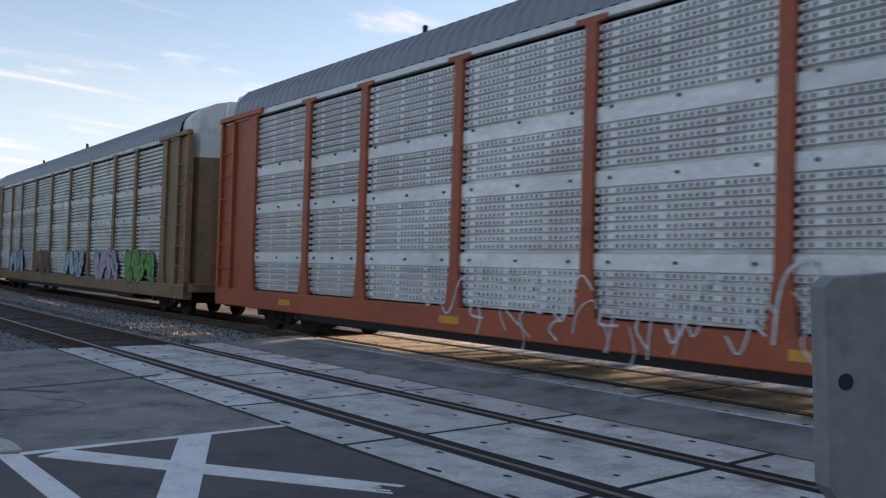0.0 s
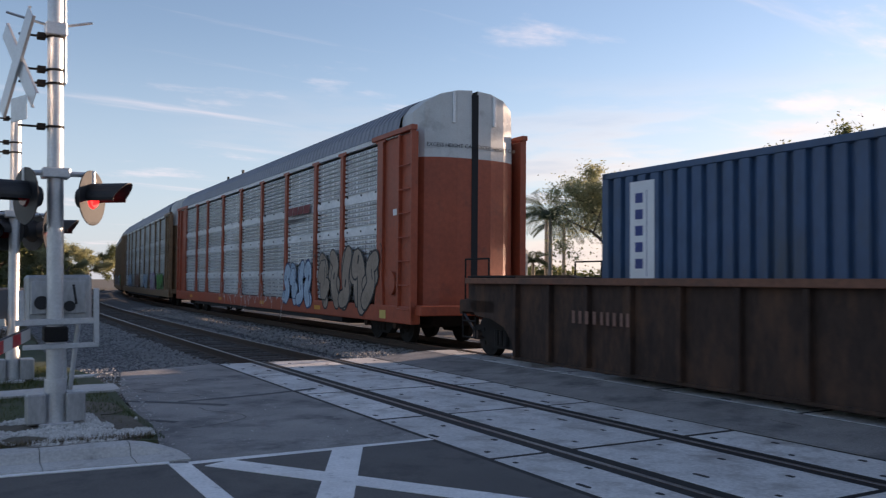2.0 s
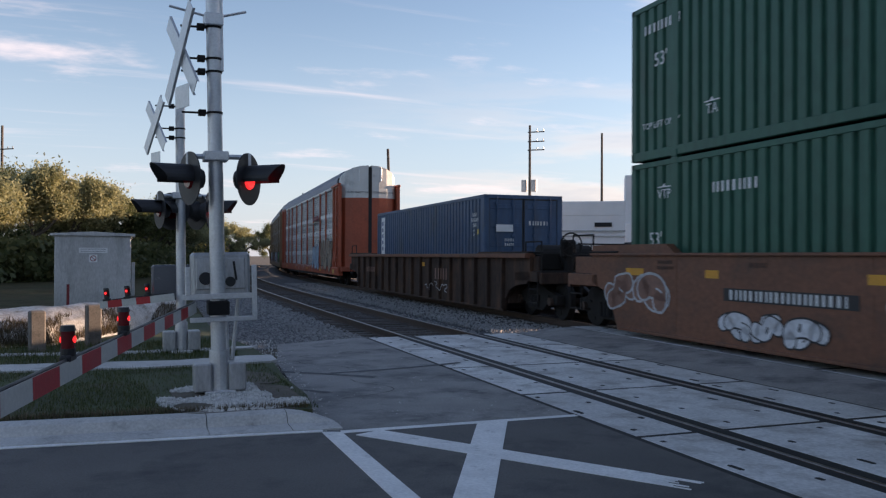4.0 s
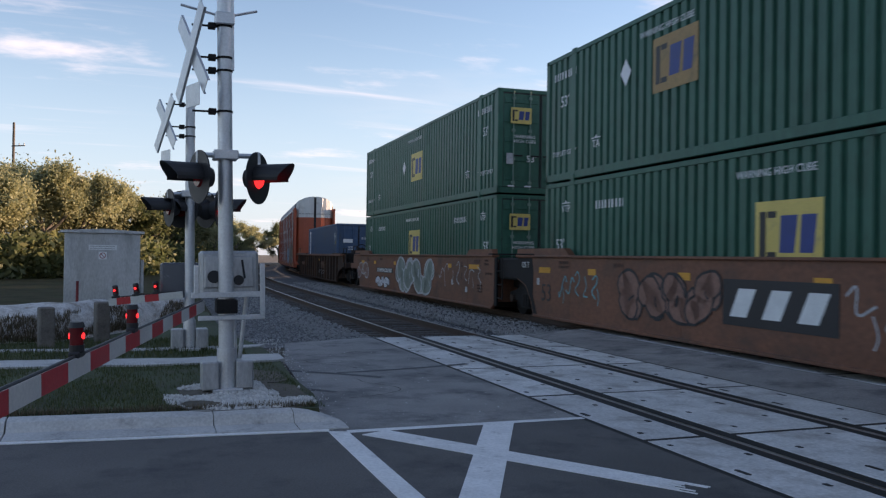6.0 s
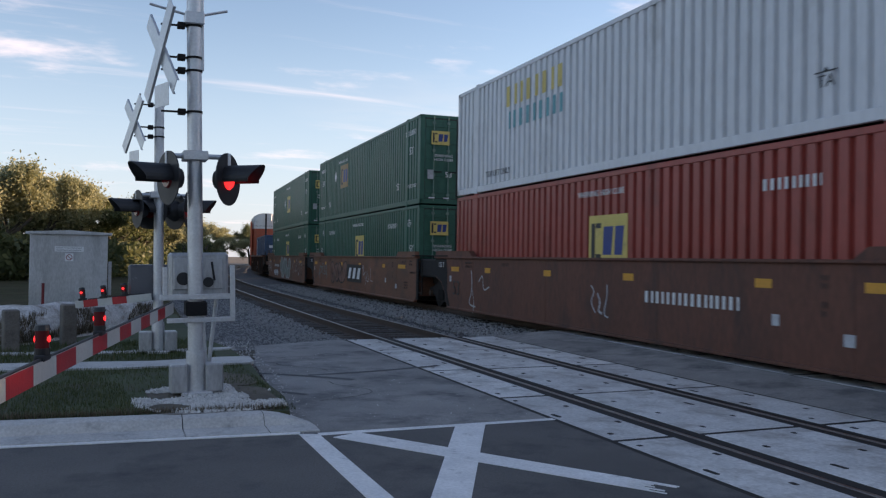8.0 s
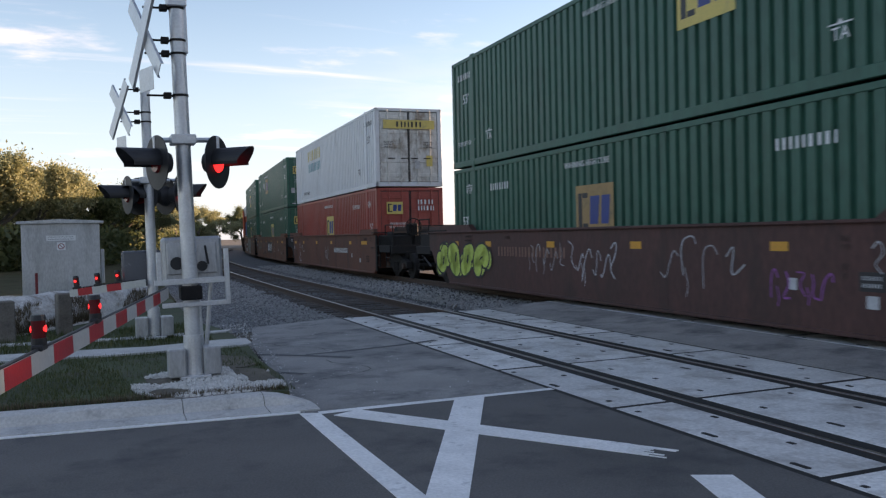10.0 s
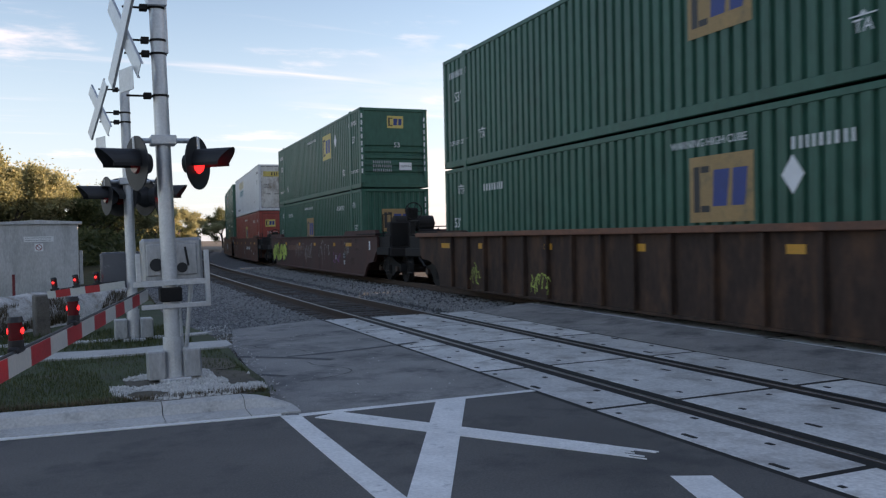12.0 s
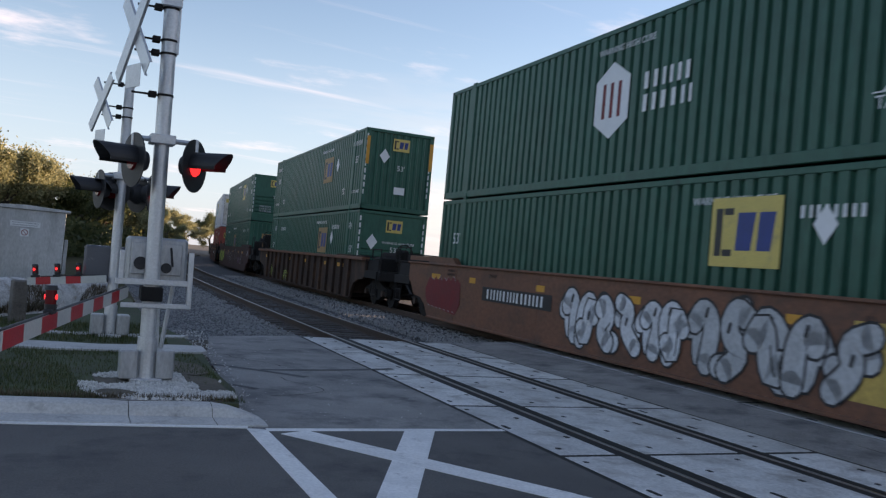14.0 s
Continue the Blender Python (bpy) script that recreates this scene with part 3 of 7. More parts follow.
def build_container(kind, material, length, width, height, label, doors):
    """A box container: frame, corrugated sides, roof, and a rear end with doors or ribs. Origin at the middle of its underside."""
    ob = thing("container", label, "container")
    h, w = length / 2, width / 2
    fr = Geo()
    inset = 1.42 if length > 14 else 0.0
    posts = [-h + inset, h - inset] if inset else []
    for sx in (-1, 1):
        x0, x1 = sorted((sx * w, sx * (w - 0.10)))
        fr.box(x0, x1, -h, h, 0, 0.17, 0.01)
        fr.box(x0, x1, -h, h, height - 0.10, height, 0.01)
        for y in (-h, h):
            fr.box(*sorted((sx * w, sx * (w - 0.16))), *sorted((y, y - math.copysign(0.16, y))), 0.17, height - 0.10, 0.012)
        for y in posts:
            fr.box(*sorted((sx * (w + 0.004), sx * (w - 0.1))), y - 0.11, y + 0.11, 0.0, height + 0.004, 0.012)
            fr.box(*sorted((sx * (w + 0.02), sx * (w - 0.1))), y - 0.09, y + 0.09, -0.03, 0.10, 0.01)
            fr.box(*sorted((sx * (w + 0.01), sx * (w - 0.1))), y - 0.09, y + 0.09, height - 0.10, height + 0.03, 0.01)
    for y in (-h, h):
        fr.box(-w, w, *sorted((y, y - math.copysign(0.12, y))), 0, 0.16, 0.01)
        fr.box(-w, w, *sorted((y, y - math.copysign(0.12, y))), height - 0.11, height, 0.01)
    part("frame", fr, material, ob)
    for sx in (-1, 1):
        cuts = [-h + 0.16] + [c for p in posts for c in (p - 0.11, p + 0.11)] + [h - 0.16]
        for a, b in zip(cuts[::2], cuts[1::2]):
            part("side_wall", corrugated(a, b, 0.17, height - 0.10, sx * (w - 0.015), 0.07, 0.28, sx), material, ob)
    part("roof", Geo().box(-w + 0.1, w - 0.1, -h + 0.1, h - 0.1, height - 0.06, height - 0.02), material, ob)
    part("floor", Geo().box(-w + 0.1, w - 0.1, -h + 0.1, h - 0.1, 0.04, 0.12), M_IRON, ob)
    part("front_wall", Geo().box(-w + 0.15, w - 0.15, h - 0.08, h - 0.04, 0.15, height - 0.1), material, ob)
    y = -h
    if doors:
        for sx in (-1, 1):
            a, b = sorted((sx * 0.015, sx * (w - 0.15)))
            door = part("door", Geo().box(a, b, y + 0.03, y + 0.09, 0.15, height - 0.11, 0.01), M_WORNWHITE if kind == "white" else material, ob)
            gasket = Geo()
            for xa, xb, za, zb in ((a, a + 0.025, 0.15, height - 0.11), (b - 0.025, b, 0.15, height - 0.11), (a, b, 0.15, 0.18), (a, b, height - 0.14, height - 0.11)):
                gasket.box(xa, xb, y + 0.022, y + 0.03, za, zb)
            part("gasket", gasket, M_BLACK, door)
            g = Geo()
            for k in range(5):
                z = 0.35 + k * (height - 0.75) / 4
                g.box(a + 0.06, b - 0.06, y + 0.012, y + 0.03, z, z + 0.13, 0.008)
            part("door_rib", g, M_WORNWHITE if kind == "white" else material, door)
            for bx in (0.28, 0.78):
                g = Geo().tube((sx * (bx + 0.05), y - 0.012, 0.1), (sx * (bx + 0.05), y - 0.012, height - 0.06), 0.02, n=8)
                for z in (0.25, 0.9, 1.7, height - 0.3):
                    g.box(sx * (bx + 0.05) - 0.05, sx * (bx + 0.05) + 0.05, y - 0.03, y + 0.03, z, z + 0.08, 0.006)
                bar = part("locking_bar", g, {"white": M_WORNWHITE, "red": M_RED, "blue": M_BLUE}.get(kind, M_ROD), door)
                part("bar_handle", Geo().box(*sorted((sx * (bx + 0.05), sx * (bx - 0.22))), y - 0.045, y - 0.03, 1.02, 1.06, 0.004), M_IRON, bar)
    elif kind == "ribbed":
        n = 9
        step = (2 * w - 0.34) / n
        line = []
        for i in range(n):
            a = -w + 0.17 + i * step
            for f_, dd in ((0, 0.0), (0.3, 0.0), (0.42, 0.05), (0.88, 0.05)):
                line.append((a + f_ * step, y + 0.03 + dd))
        line.append((w - 0.17, y + 0.03))
        part("rear_wall", Geo().sheet([[(px, py, z) for px, py in line] for z in (0.16, height - 0.11)]), material, ob)
    else:
        zs = [(0.16, 0.0)]
        for k in range(5):
            z = 0.45 + k * 0.24
            zs += [(z, 0.0), (z + 0.04, 0.05), (z + 0.10, 0.05), (z + 0.14, 0.0)]
        zs.append((height - 0.11, 0.0))
        part("rear_wall", Geo().sheet([[(px, y + 0.04 + dd, z) for px in (-w + 0.15, w - 0.15)] for z, dd in zs]), material, ob)
    decals(ob, kind, length, w, h, height, doors)
    return ob


def logo(parent, at, size, faded=False):
    """A yellow square with a dark block and two slanted blue ones."""
    q = size / 2
    sq = part("emblem", Geo().box(-q, q, -q * 0.72, q * 0.72, 0, 0.003), M_EMPFADE if faded else M_EMPYEL, parent, "faded yellow square emblem", at=at)
    g = Geo()
    g.box(-q * 0.86, -q * 0.66, -q * 0.50, q * 0.50, 0.003, 0.005)
    g.box(-q * 0.62, -q * 0.34, q * 0.36, q * 0.50, 0.003, 0.005)
    g.box(-q * 0.62, -q * 0.34, -q * 0.50, -q * 0.36, 0.003, 0.005)
    part("dark_block", g, M_BLACK, sq)
    g = Geo()
    for a, e in ((-0.24, 0.30), (0.36, 0.84)):
        g.prism([(q * a, -q * 0.38), (q * (e - 0.10), -q * 0.38), (q * e, q * 0.40), (q * (a + 0.04), q * 0.40)], "z", 0.003, 0.005)
    part("blue_block", g, M_NAVY, sq)


def diamond(parent, at, size):
    part("placard", Geo().prism([(0, -size), (size * 0.75, 0), (0, size), (-size * 0.75, 0)], "z", 0, 0.004), M_SIGNWHITE, parent, "white diamond placard", at=at)


SPOTS = {}  # where the emblem sits along a container's side, by the order in which they are built


def decals(ob, kind, length, w, h, height, doors):
    k = SPOTS.setdefault("n", 0)
    SPOTS["n"] = k + 1
    X, Y = -w + 0.008, -h - 0.004
    if kind == "blue":
        stripe = part("stripe", Geo().box(-0.27, 0.27, -0.75, 0.75, 0, 0.003), M_SIGNWHITE, ob, "white stripe with dark shapes", at=pose(X, 5.15, 1.95) @ NEAR)
        g = Geo()
        for i in range(5):
            g.box(-0.15, 0.02, 0.42 - i * 0.25, 0.57 - i * 0.25, 0.003, 0.005)
        g.box(0.1, 0.11, -0.7, 0.6, 0.003, 0.005)
        part("dark_block", g, M_NAVY, stripe)
        for z, n in ((2.35, 0.35), (2.2, 0.55), (2.05, 0.3)):
            part("code_strip", bars(1, n, 0.11, 0.05), M_LETTER, ob, at=pose(X, -5.35, z) @ NEAR)
        part("notice", Geo().box(-0.06, 0.06, -0.07, 0.07, 0, 0.003), M_EMPYEL, ob, at=pose(X, -5.6, 1.85) @ NEAR)
        part("text_strip", bars(2, 0.12, 0.07, 0.05), M_LETTER, ob, at=pose(X, -5.3, 1.83) @ NEAR)
        part("notice", Geo().box(-0.42, 0.1, -0.1, 0.1, 0, 0.003), M_SIGNWHITE, ob, at=pose(-0.45, Y - 0.03, 1.95) @ BACK)
        part("code_strip", bars(1, 0.6, 0.12, 0.05), M_LETTER, ob, at=pose(0.45, Y - 0.03, 2.1) @ BACK)
        part("text_strip", bars(2, 0.3, 0.08, 0.05), M_LETTER, ob, at=pose(-0.45, Y - 0.03, 1.55) @ BACK)
        return
    spot = {0: (0.12, 1.60), 1: (-0.08, 1.49), 2: (-0.25, 1.55), 3: (2.70, 1.82), 4: (-0.11, 1.55), 5: None, 6: (0.55, 1.55), 7: (-2.92, 1.98), 8: (-2.99, 1.78), 9: (-3.00, 1.70), 10: (-3.40, 2.03), 11: None}.get(k)
    ink = M_LETTER if kind != "white" else M_BLACK
    if spot:
        logo(ob, pose(X, spot[0], spot[1]) @ NEAR, 1.42, k in (3, 6, 8, 9))
        if k in (1, 3, 7, 8, 9, 10):
            diamond(ob, pose(X, spot[0] + (1.7 if k in (1, 3) else -1.45), spot[1] + 0.1) @ NEAR, 0.27)
    if k == 11:
        em = part("emblem", Geo().prism([(0, -0.72), (0.55, -0.40), (0.55, 0.40), (0, 0.72), (-0.55, 0.40), (-0.55, -0.40)], "z", 0, 0.003), M_SIGNWHITE, ob, "white hexagon emblem", at=pose(X, 0.34, 1.55) @ NEAR)
        g = Geo()
        for a in (-0.25, 0.0, 0.25):
            g.box(a - 0.05, a + 0.05, -0.33, 0.33, 0.003, 0.005)
        part("red_block", g, M_GRAF["red"], em)
        part("name_strip", bars(2, 1.4, 0.30, 0.10), M_LETTER, ob, at=pose(X, -1.35, 1.55) @ NEAR)
    if k == 5:
        g = bars(1, 3.3, 0.5, 0.2)
        part("name_strip", g, M_EMPYEL, ob, "yellow name block", at=pose(X, 3.1, 2.25) @ NEAR)
        part("name_strip", bars(1, 3.0, 0.42, 0.2), M_GRAF["teal"], ob, "green name block", at=pose(X, 3.1, 1.65) @ NEAR)
        lettering("lettering", "TOP LIFT ONLY", 0.22, M_BLACK, ob, pose(X, 5.25, 0.42) @ NEAR)
    low = k % 2 == 0
    plain = kind in ("white", "red") or k >= 10
    for sy in (1, -1):
        if plain and sy > 0:
            if k >= 10 and low:
                lettering("lettering", "53'", 0.40, ink, ob, pose(X, 6.98, 1.88) @ NEAR)
            continue
        lettering("lettering", "53'", 0.36, ink, ob, pose(X, sy * (7.25 if low else 7.1), 1.46 if low else 1.80) @ NEAR)
        y, z = (sy * 6.98, 2.28) if low else (sy * 5.6, 0.65)
        lettering("lettering", "VTP" if low else "TA", 0.24, ink, ob, pose(X, y, z) @ NEAR)
        part("mark", Geo().box(-0.20, 0.20, 0.125, 0.145, 0, 0.003).prism([(-0.05, 0.145), (0.05, 0.145), (0, 0.20)], "z", 0, 0.003), ink, ob, at=pose(X, y, z) @ NEAR)
        part("code_strip", bars(1, 1.15, 0.17, 0.05), ink, ob, at=pose(X, sy * (5.0 if low else 7.05), 2.30 if low else 2.42) @ NEAR)
        if not low and kind != "white":
            lettering("lettering", "TOP LIFT ONLY", 0.17, ink, ob, pose(X, sy * 7.1, 0.62) @ NEAR)
    if kind not in ("white",):
        lettering("lettering", "WARNING HIGH CUBE", 0.17, ink, ob, pose(X, 0.0 if spot is None else spot[0] + (0.3 if k != 7 else 2.9), 2.50) @ NEAR)
    # the rear end
    if doors:
        if kind == "white":
            part("band", Geo().box(-1.0, 1.0, -0.16, 0.16, 0, 0.003), M_EMPYEL, ob, "yellow name band", at=pose(0, Y - 0.036, 2.30) @ BACK)
            part("name_strip", bars(1, 1.1, 0.20, 0.05), M_BLACK, ob, at=pose(0.05, Y - 0.041, 2.30) @ BACK)
            for x, z in ((-0.8, 1.55), (0.75, 1.55)):
                part("text_strip", bars(3, 0.36, 0.06, 0.03), M_BLACK, ob, at=pose(x, Y - 0.036, z) @ BACK)
            part("notice", Geo().box(-0.12, 0.12, -0.2, 0.2, 0, 0.003), M_EMPYEL, ob, at=pose(0.78, Y - 0.036, 0.95) @ BACK)
            part("notice", Geo().box(-0.1, 0.1, -0.14, 0.14, 0, 0.003), M_GRAF["silver"], ob, at=pose(0.3, Y - 0.036, 0.8) @ BACK)
        else:
            logo(ob, pose(-0.62, Y - 0.036, 2.15) @ BACK, 0.62)
            part("code_strip", bars(2, 0.66, 0.17, 0.06), ink, ob, at=pose(0.62, Y - 0.036, 2.25) @ BACK)
            if kind != "red":
                diamond(ob, pose(0.85, Y - 0.036, 1.72) @ BACK, 0.22)
                part("notice", Geo().box(-0.4, 0.4, -0.12, 0.12, 0, 0.003), M_YELLOW, ob, at=pose(0.55, Y - 0.036, 0.85) @ BACK)
            lettering("lettering", "53'", 0.26, ink, ob, pose(-0.3, Y - 0.036, 0.95) @ BACK)
            part("notice", Geo().box(-0.1, 0.1, -0.15, 0.15, 0, 0.003), M_GRAF["silver"], ob, at=pose(-0.95, Y - 0.036, 0.95) @ BACK)
            lettering("lettering", "WARNING\nHIGH CUBE", 0.13, ink, ob, pose(-0.5, Y - 0.036, 1.5) @ BACK)
            g = Geo()
            for x in (-0.9, -0.4, 0.4, 0.9):
                g.box(x - 0.1, x + 0.1, 0.17, 0.21, 0, 0.003)
            part("reflector", g, M_GRAF["white"], ob, at=pose(0, Y - 0.036, 0.0) @ BACK)
    else:
        yy = Y + 0.03
        logo(ob, pose(0.05, yy, 2.40 if k != 6 else 1.75) @ BACK, 0.62 if k != 6 else 1.15, k == 6)
        lettering("lettering", "53'" if k != 7 else "53", 0.26, ink, ob, pose(0.1, yy, 1.55 if k in (7, 8, 9) else 0.42) @ BACK)
        if k != 6:
            part("code_strip", bars(9, 0.14, 0.17, 0.08), ink, ob, at=pose(-1.2, yy - 0.03, 1.6) @ BACK)
        part("code_strip", bars(9, 0.12, 0.15, 0.08), ink, ob, at=pose(1.2, yy - 0.03, 1.6) @ BACK)
        if k == 7:
            part("text_strip", bars(3, 0.75, 0.10, 0.05), M_GRAF["silver"], ob, at=pose(-0.45, yy, 0.78) @ BACK)
            sign = part("notice", Geo().box(-0.24, 0.24, -0.14, 0.14, 0, 0.003), M_SIGNWHITE, ob, at=pose(0.42, yy, 0.78) @ BACK)
            lettering("lettering", "24,000 lbs", 0.10, M_BLACK, sign, pose(0, 0, 0.004))
        if k == 8:
            diamond(ob, pose(-0.75, yy, 1.80) @ BACK, 0.28)
            lettering("lettering", "WARNING HIGH CUBE", 0.12, ink, ob, pose(0.25, yy, 1.80) @ BACK)
        if k == 9:
            diamond(ob, pose(-0.55, yy, 1.95) @ BACK, 0.26)
            part("notice", Geo().box(-0.2, 0.2, -0.13, 0.13, 0, 0.003), M_SIGNWHITE, ob, at=pose(0.1, yy, 0.75) @ BACK)
            for x in (-1.2, 1.2):
                part("stripe", Geo().box(-0.06, 0.06, -0.5, 0.5, 0, 0.003), M_YELLOW, ob, at=pose(x, yy - 0.032, 2.1) @ BACK)


def truck(parent, y):
    """A two-axle truck at y; the wheelsets are keyed later to roll."""
    for sx in (-1, 1):
        x = sx * 0.99
        g = Geo()
        g.prism([(y - 1.15, 0.36), (y - 1.15, 0.58), (y - 0.75, 0.66), (y - 0.35, 0.80), (y + 0.35, 0.80), (y + 0.75, 0.66), (y + 1.15, 0.58), (y + 1.15, 0.36), (y + 0.70, 0.40), (y + 0.38, 0.20), (y - 0.38, 0.20), (y - 0.70, 0.40)], "x", x - 0.09, x + 0.09)
        frame_part = part("sideframe", g, M_IRON, parent)
        g = Geo()
        for k in (-0.16, 0, 0.16):
            g.tube((x - sx * -0.1, y + k, 0.26), (x - sx * -0.1, y + k, 0.56), 0.07, n=8)
        part("spring", g, M_IRON, frame_part)
        for k in (-0.89, 0.89):
            part("bearing", Geo().tube((x + sx * 0.02, y + k, 0.43), (x + sx * 0.17, y + k, 0.43), 0.10, n=10), M_RAIL_SIDE, frame_part)
    part("bolster", Geo().box(-1.05, 1.05, y - 0.2, y + 0.2, 0.55, 0.80, 0.03), M_IRON, parent)
    for k in (-0.89, 0.89):
        ws = part("wheelset", WHEELS, M_IRON, parent, at=pose(0, y + k, 0.43))
        ROLLING.append((ws, y + k))


ROLLING = []


def build_wheels():
    g = Geo().tube((-0.9, 0, 0), (0.9, 0, 0), 0.085, n=10)
    for sx in (-1, 1):
        g.tube((sx * 0.70, 0, 0), (sx * 0.83, 0, 0), 0.43, n=28)
        g.tube((sx * 0.68, 0, 0), (sx * 0.70, 0, 0), 0.455, n=28)
        g.tube((sx * 0.83, 0, 0), (sx * 0.86, 0, 0), 0.20, 0.16, n=14)
        for k in range(5):
            c, s_ = math.cos(k * 1.2566), math.sin(k * 1.2566)
            g.tube((sx * 0.825, c * 0.28, s_ * 0.28), (sx * 0.84, c * 0.28, s_ * 0.28), 0.05, n=8)
    return g.mesh("wheelset", M_IRON)


WHEELS = build_wheels()


def well_car(u, length, material, ribbed, label, joined=False, group="", rear=8.2, front=8.1):
    """A double-stack well car, its middle u metres along the train. rear, front: where the side sills stop on the way to the ends."""
    ob = thing("well_car", label, "rail car", group)
    top = 1.52
    back, ahead = (8.45, 9.24) if joined else (rear + 1.6, front + 1.6)
    arch = ((0.0, 0.14), (0.10, 0.40), (0.36, 0.66), (0.85, 0.80), (1.40, 0.84), (1.6, 0.98)) if ribbed else ((0.0, 0.14), (0.26, 0.44), (0.58, 0.60), (1.15, 0.66), (1.42, 0.98), (1.6, 1.05))
    for sx in (-1, 1):
        x0, x1 = sorted((sx * 1.50, sx * 1.42))
        rear_pts = [(-back, top), (-back, 0.30), (-back + 0.12, 0.14)] if joined else [(-back, top)] + [(-rear - dy, z) for dy, z in reversed(arch)]
        front_pts = [(8.25, 0.14), (8.42, 0.50), (8.72, 0.82), (9.24, 0.98), (9.24, top)] if joined else [(front + dy, z) for dy, z in arch] + [(ahead, top)]
        sill = part("side_sill", Geo().prism(rear_pts + front_pts, "x", x0, x1), material, ob)
        part("top_chord", Geo().box(*sorted((sx * (1.63 if ribbed else 1.56), sx * 1.36)), -back, ahead, top - (0.06 if ribbed else 0.0), top + 0.05, 0.01), M_BROWN if ribbed else material, sill)
        part("bottom_chord", Geo().box(*sorted((sx * 1.53, sx * 1.40)), -(8.3 if joined else rear), 8.2 if joined else front, 0.10, 0.16, 0.01), material, sill)
        for y0, y1 in ((-back + 0.05, -6.3), (6.3, ahead - 0.05)):
            hz = top + (0.10 if ribbed else 0.21)
            part("hood", Geo().prism([(y0, top + 0.05), (y1, top + 0.05), (y1 - (0.25 if y1 < 0 else 0.03), hz), (y0 + (0.25 if y0 > 0 else 0.03), hz)], "x", *sorted((sx * 1.53, sx * 1.38))), material, sill)
        if ribbed:
            y = -8.24
            while y < front:
                wide = 0.085 if abs(abs(y) - 6.2) < 0.1 else 0.045
                part("rib", Geo().box(*sorted((sx * 1.60, sx * 1.49)), y - wide, y + wide, 0.16, top - 0.06, 0.012), material, sill)
                y += 1.02
        else:
            # seams of the sill plates and the corner of each end
            for y in (-6.3, -2.1, 2.1, 6.3):
                part("seam", Geo().box(*sorted((sx * 1.504, sx * 1.49)), y - 0.02, y + 0.02, 0.17, top, 0.0), material, sill)
    for k in range(9):
        y = -7.8 + k * 1.95
        part("cross_beam", Geo().box(-1.42, 1.42, y - 0.15, y + 0.15, 0.14, 0.33, 0.01), M_IRON, ob)
    for sy, end in ((-1, back), (1, ahead)):
        part("bulkhead", Geo().box(-1.42, 1.42, *sorted((sy * 8.36, sy * 8.26)), 0.30, 1.45, 0.01), material, ob)
        part("end_floor", Geo().box(-1.42, 1.42, *sorted((sy * (end - 0.05), sy * 8.37)), 1.06, 1.14, 0.01), M_IRON, ob)
        part("top_plate", Geo().box(-1.56, 1.56, *sorted((sy * (end + 0.02), sy * 8.15)), 1.575, 1.61, 0.01), M_IRON, ob)
    return ob, back


def coupler(parent, y0, y1):
    g = Geo().box(-0.16, 0.16, *sorted((y0, y1)), 0.74, 0.98, 0.04)
    g.box(-0.22, 0.22, *sorted((y1, y1 - math.copysign(0.35, y1 - y0))), 0.70, 1.02, 0.05)
    part("coupler", g, M_IRON, parent)
    part("brake_hose", Geo().tube((-0.5, (y0 + y1) / 2, 0.8), (-0.45, y1, 0.42), 0.03, n=6), M_BLACK, parent)


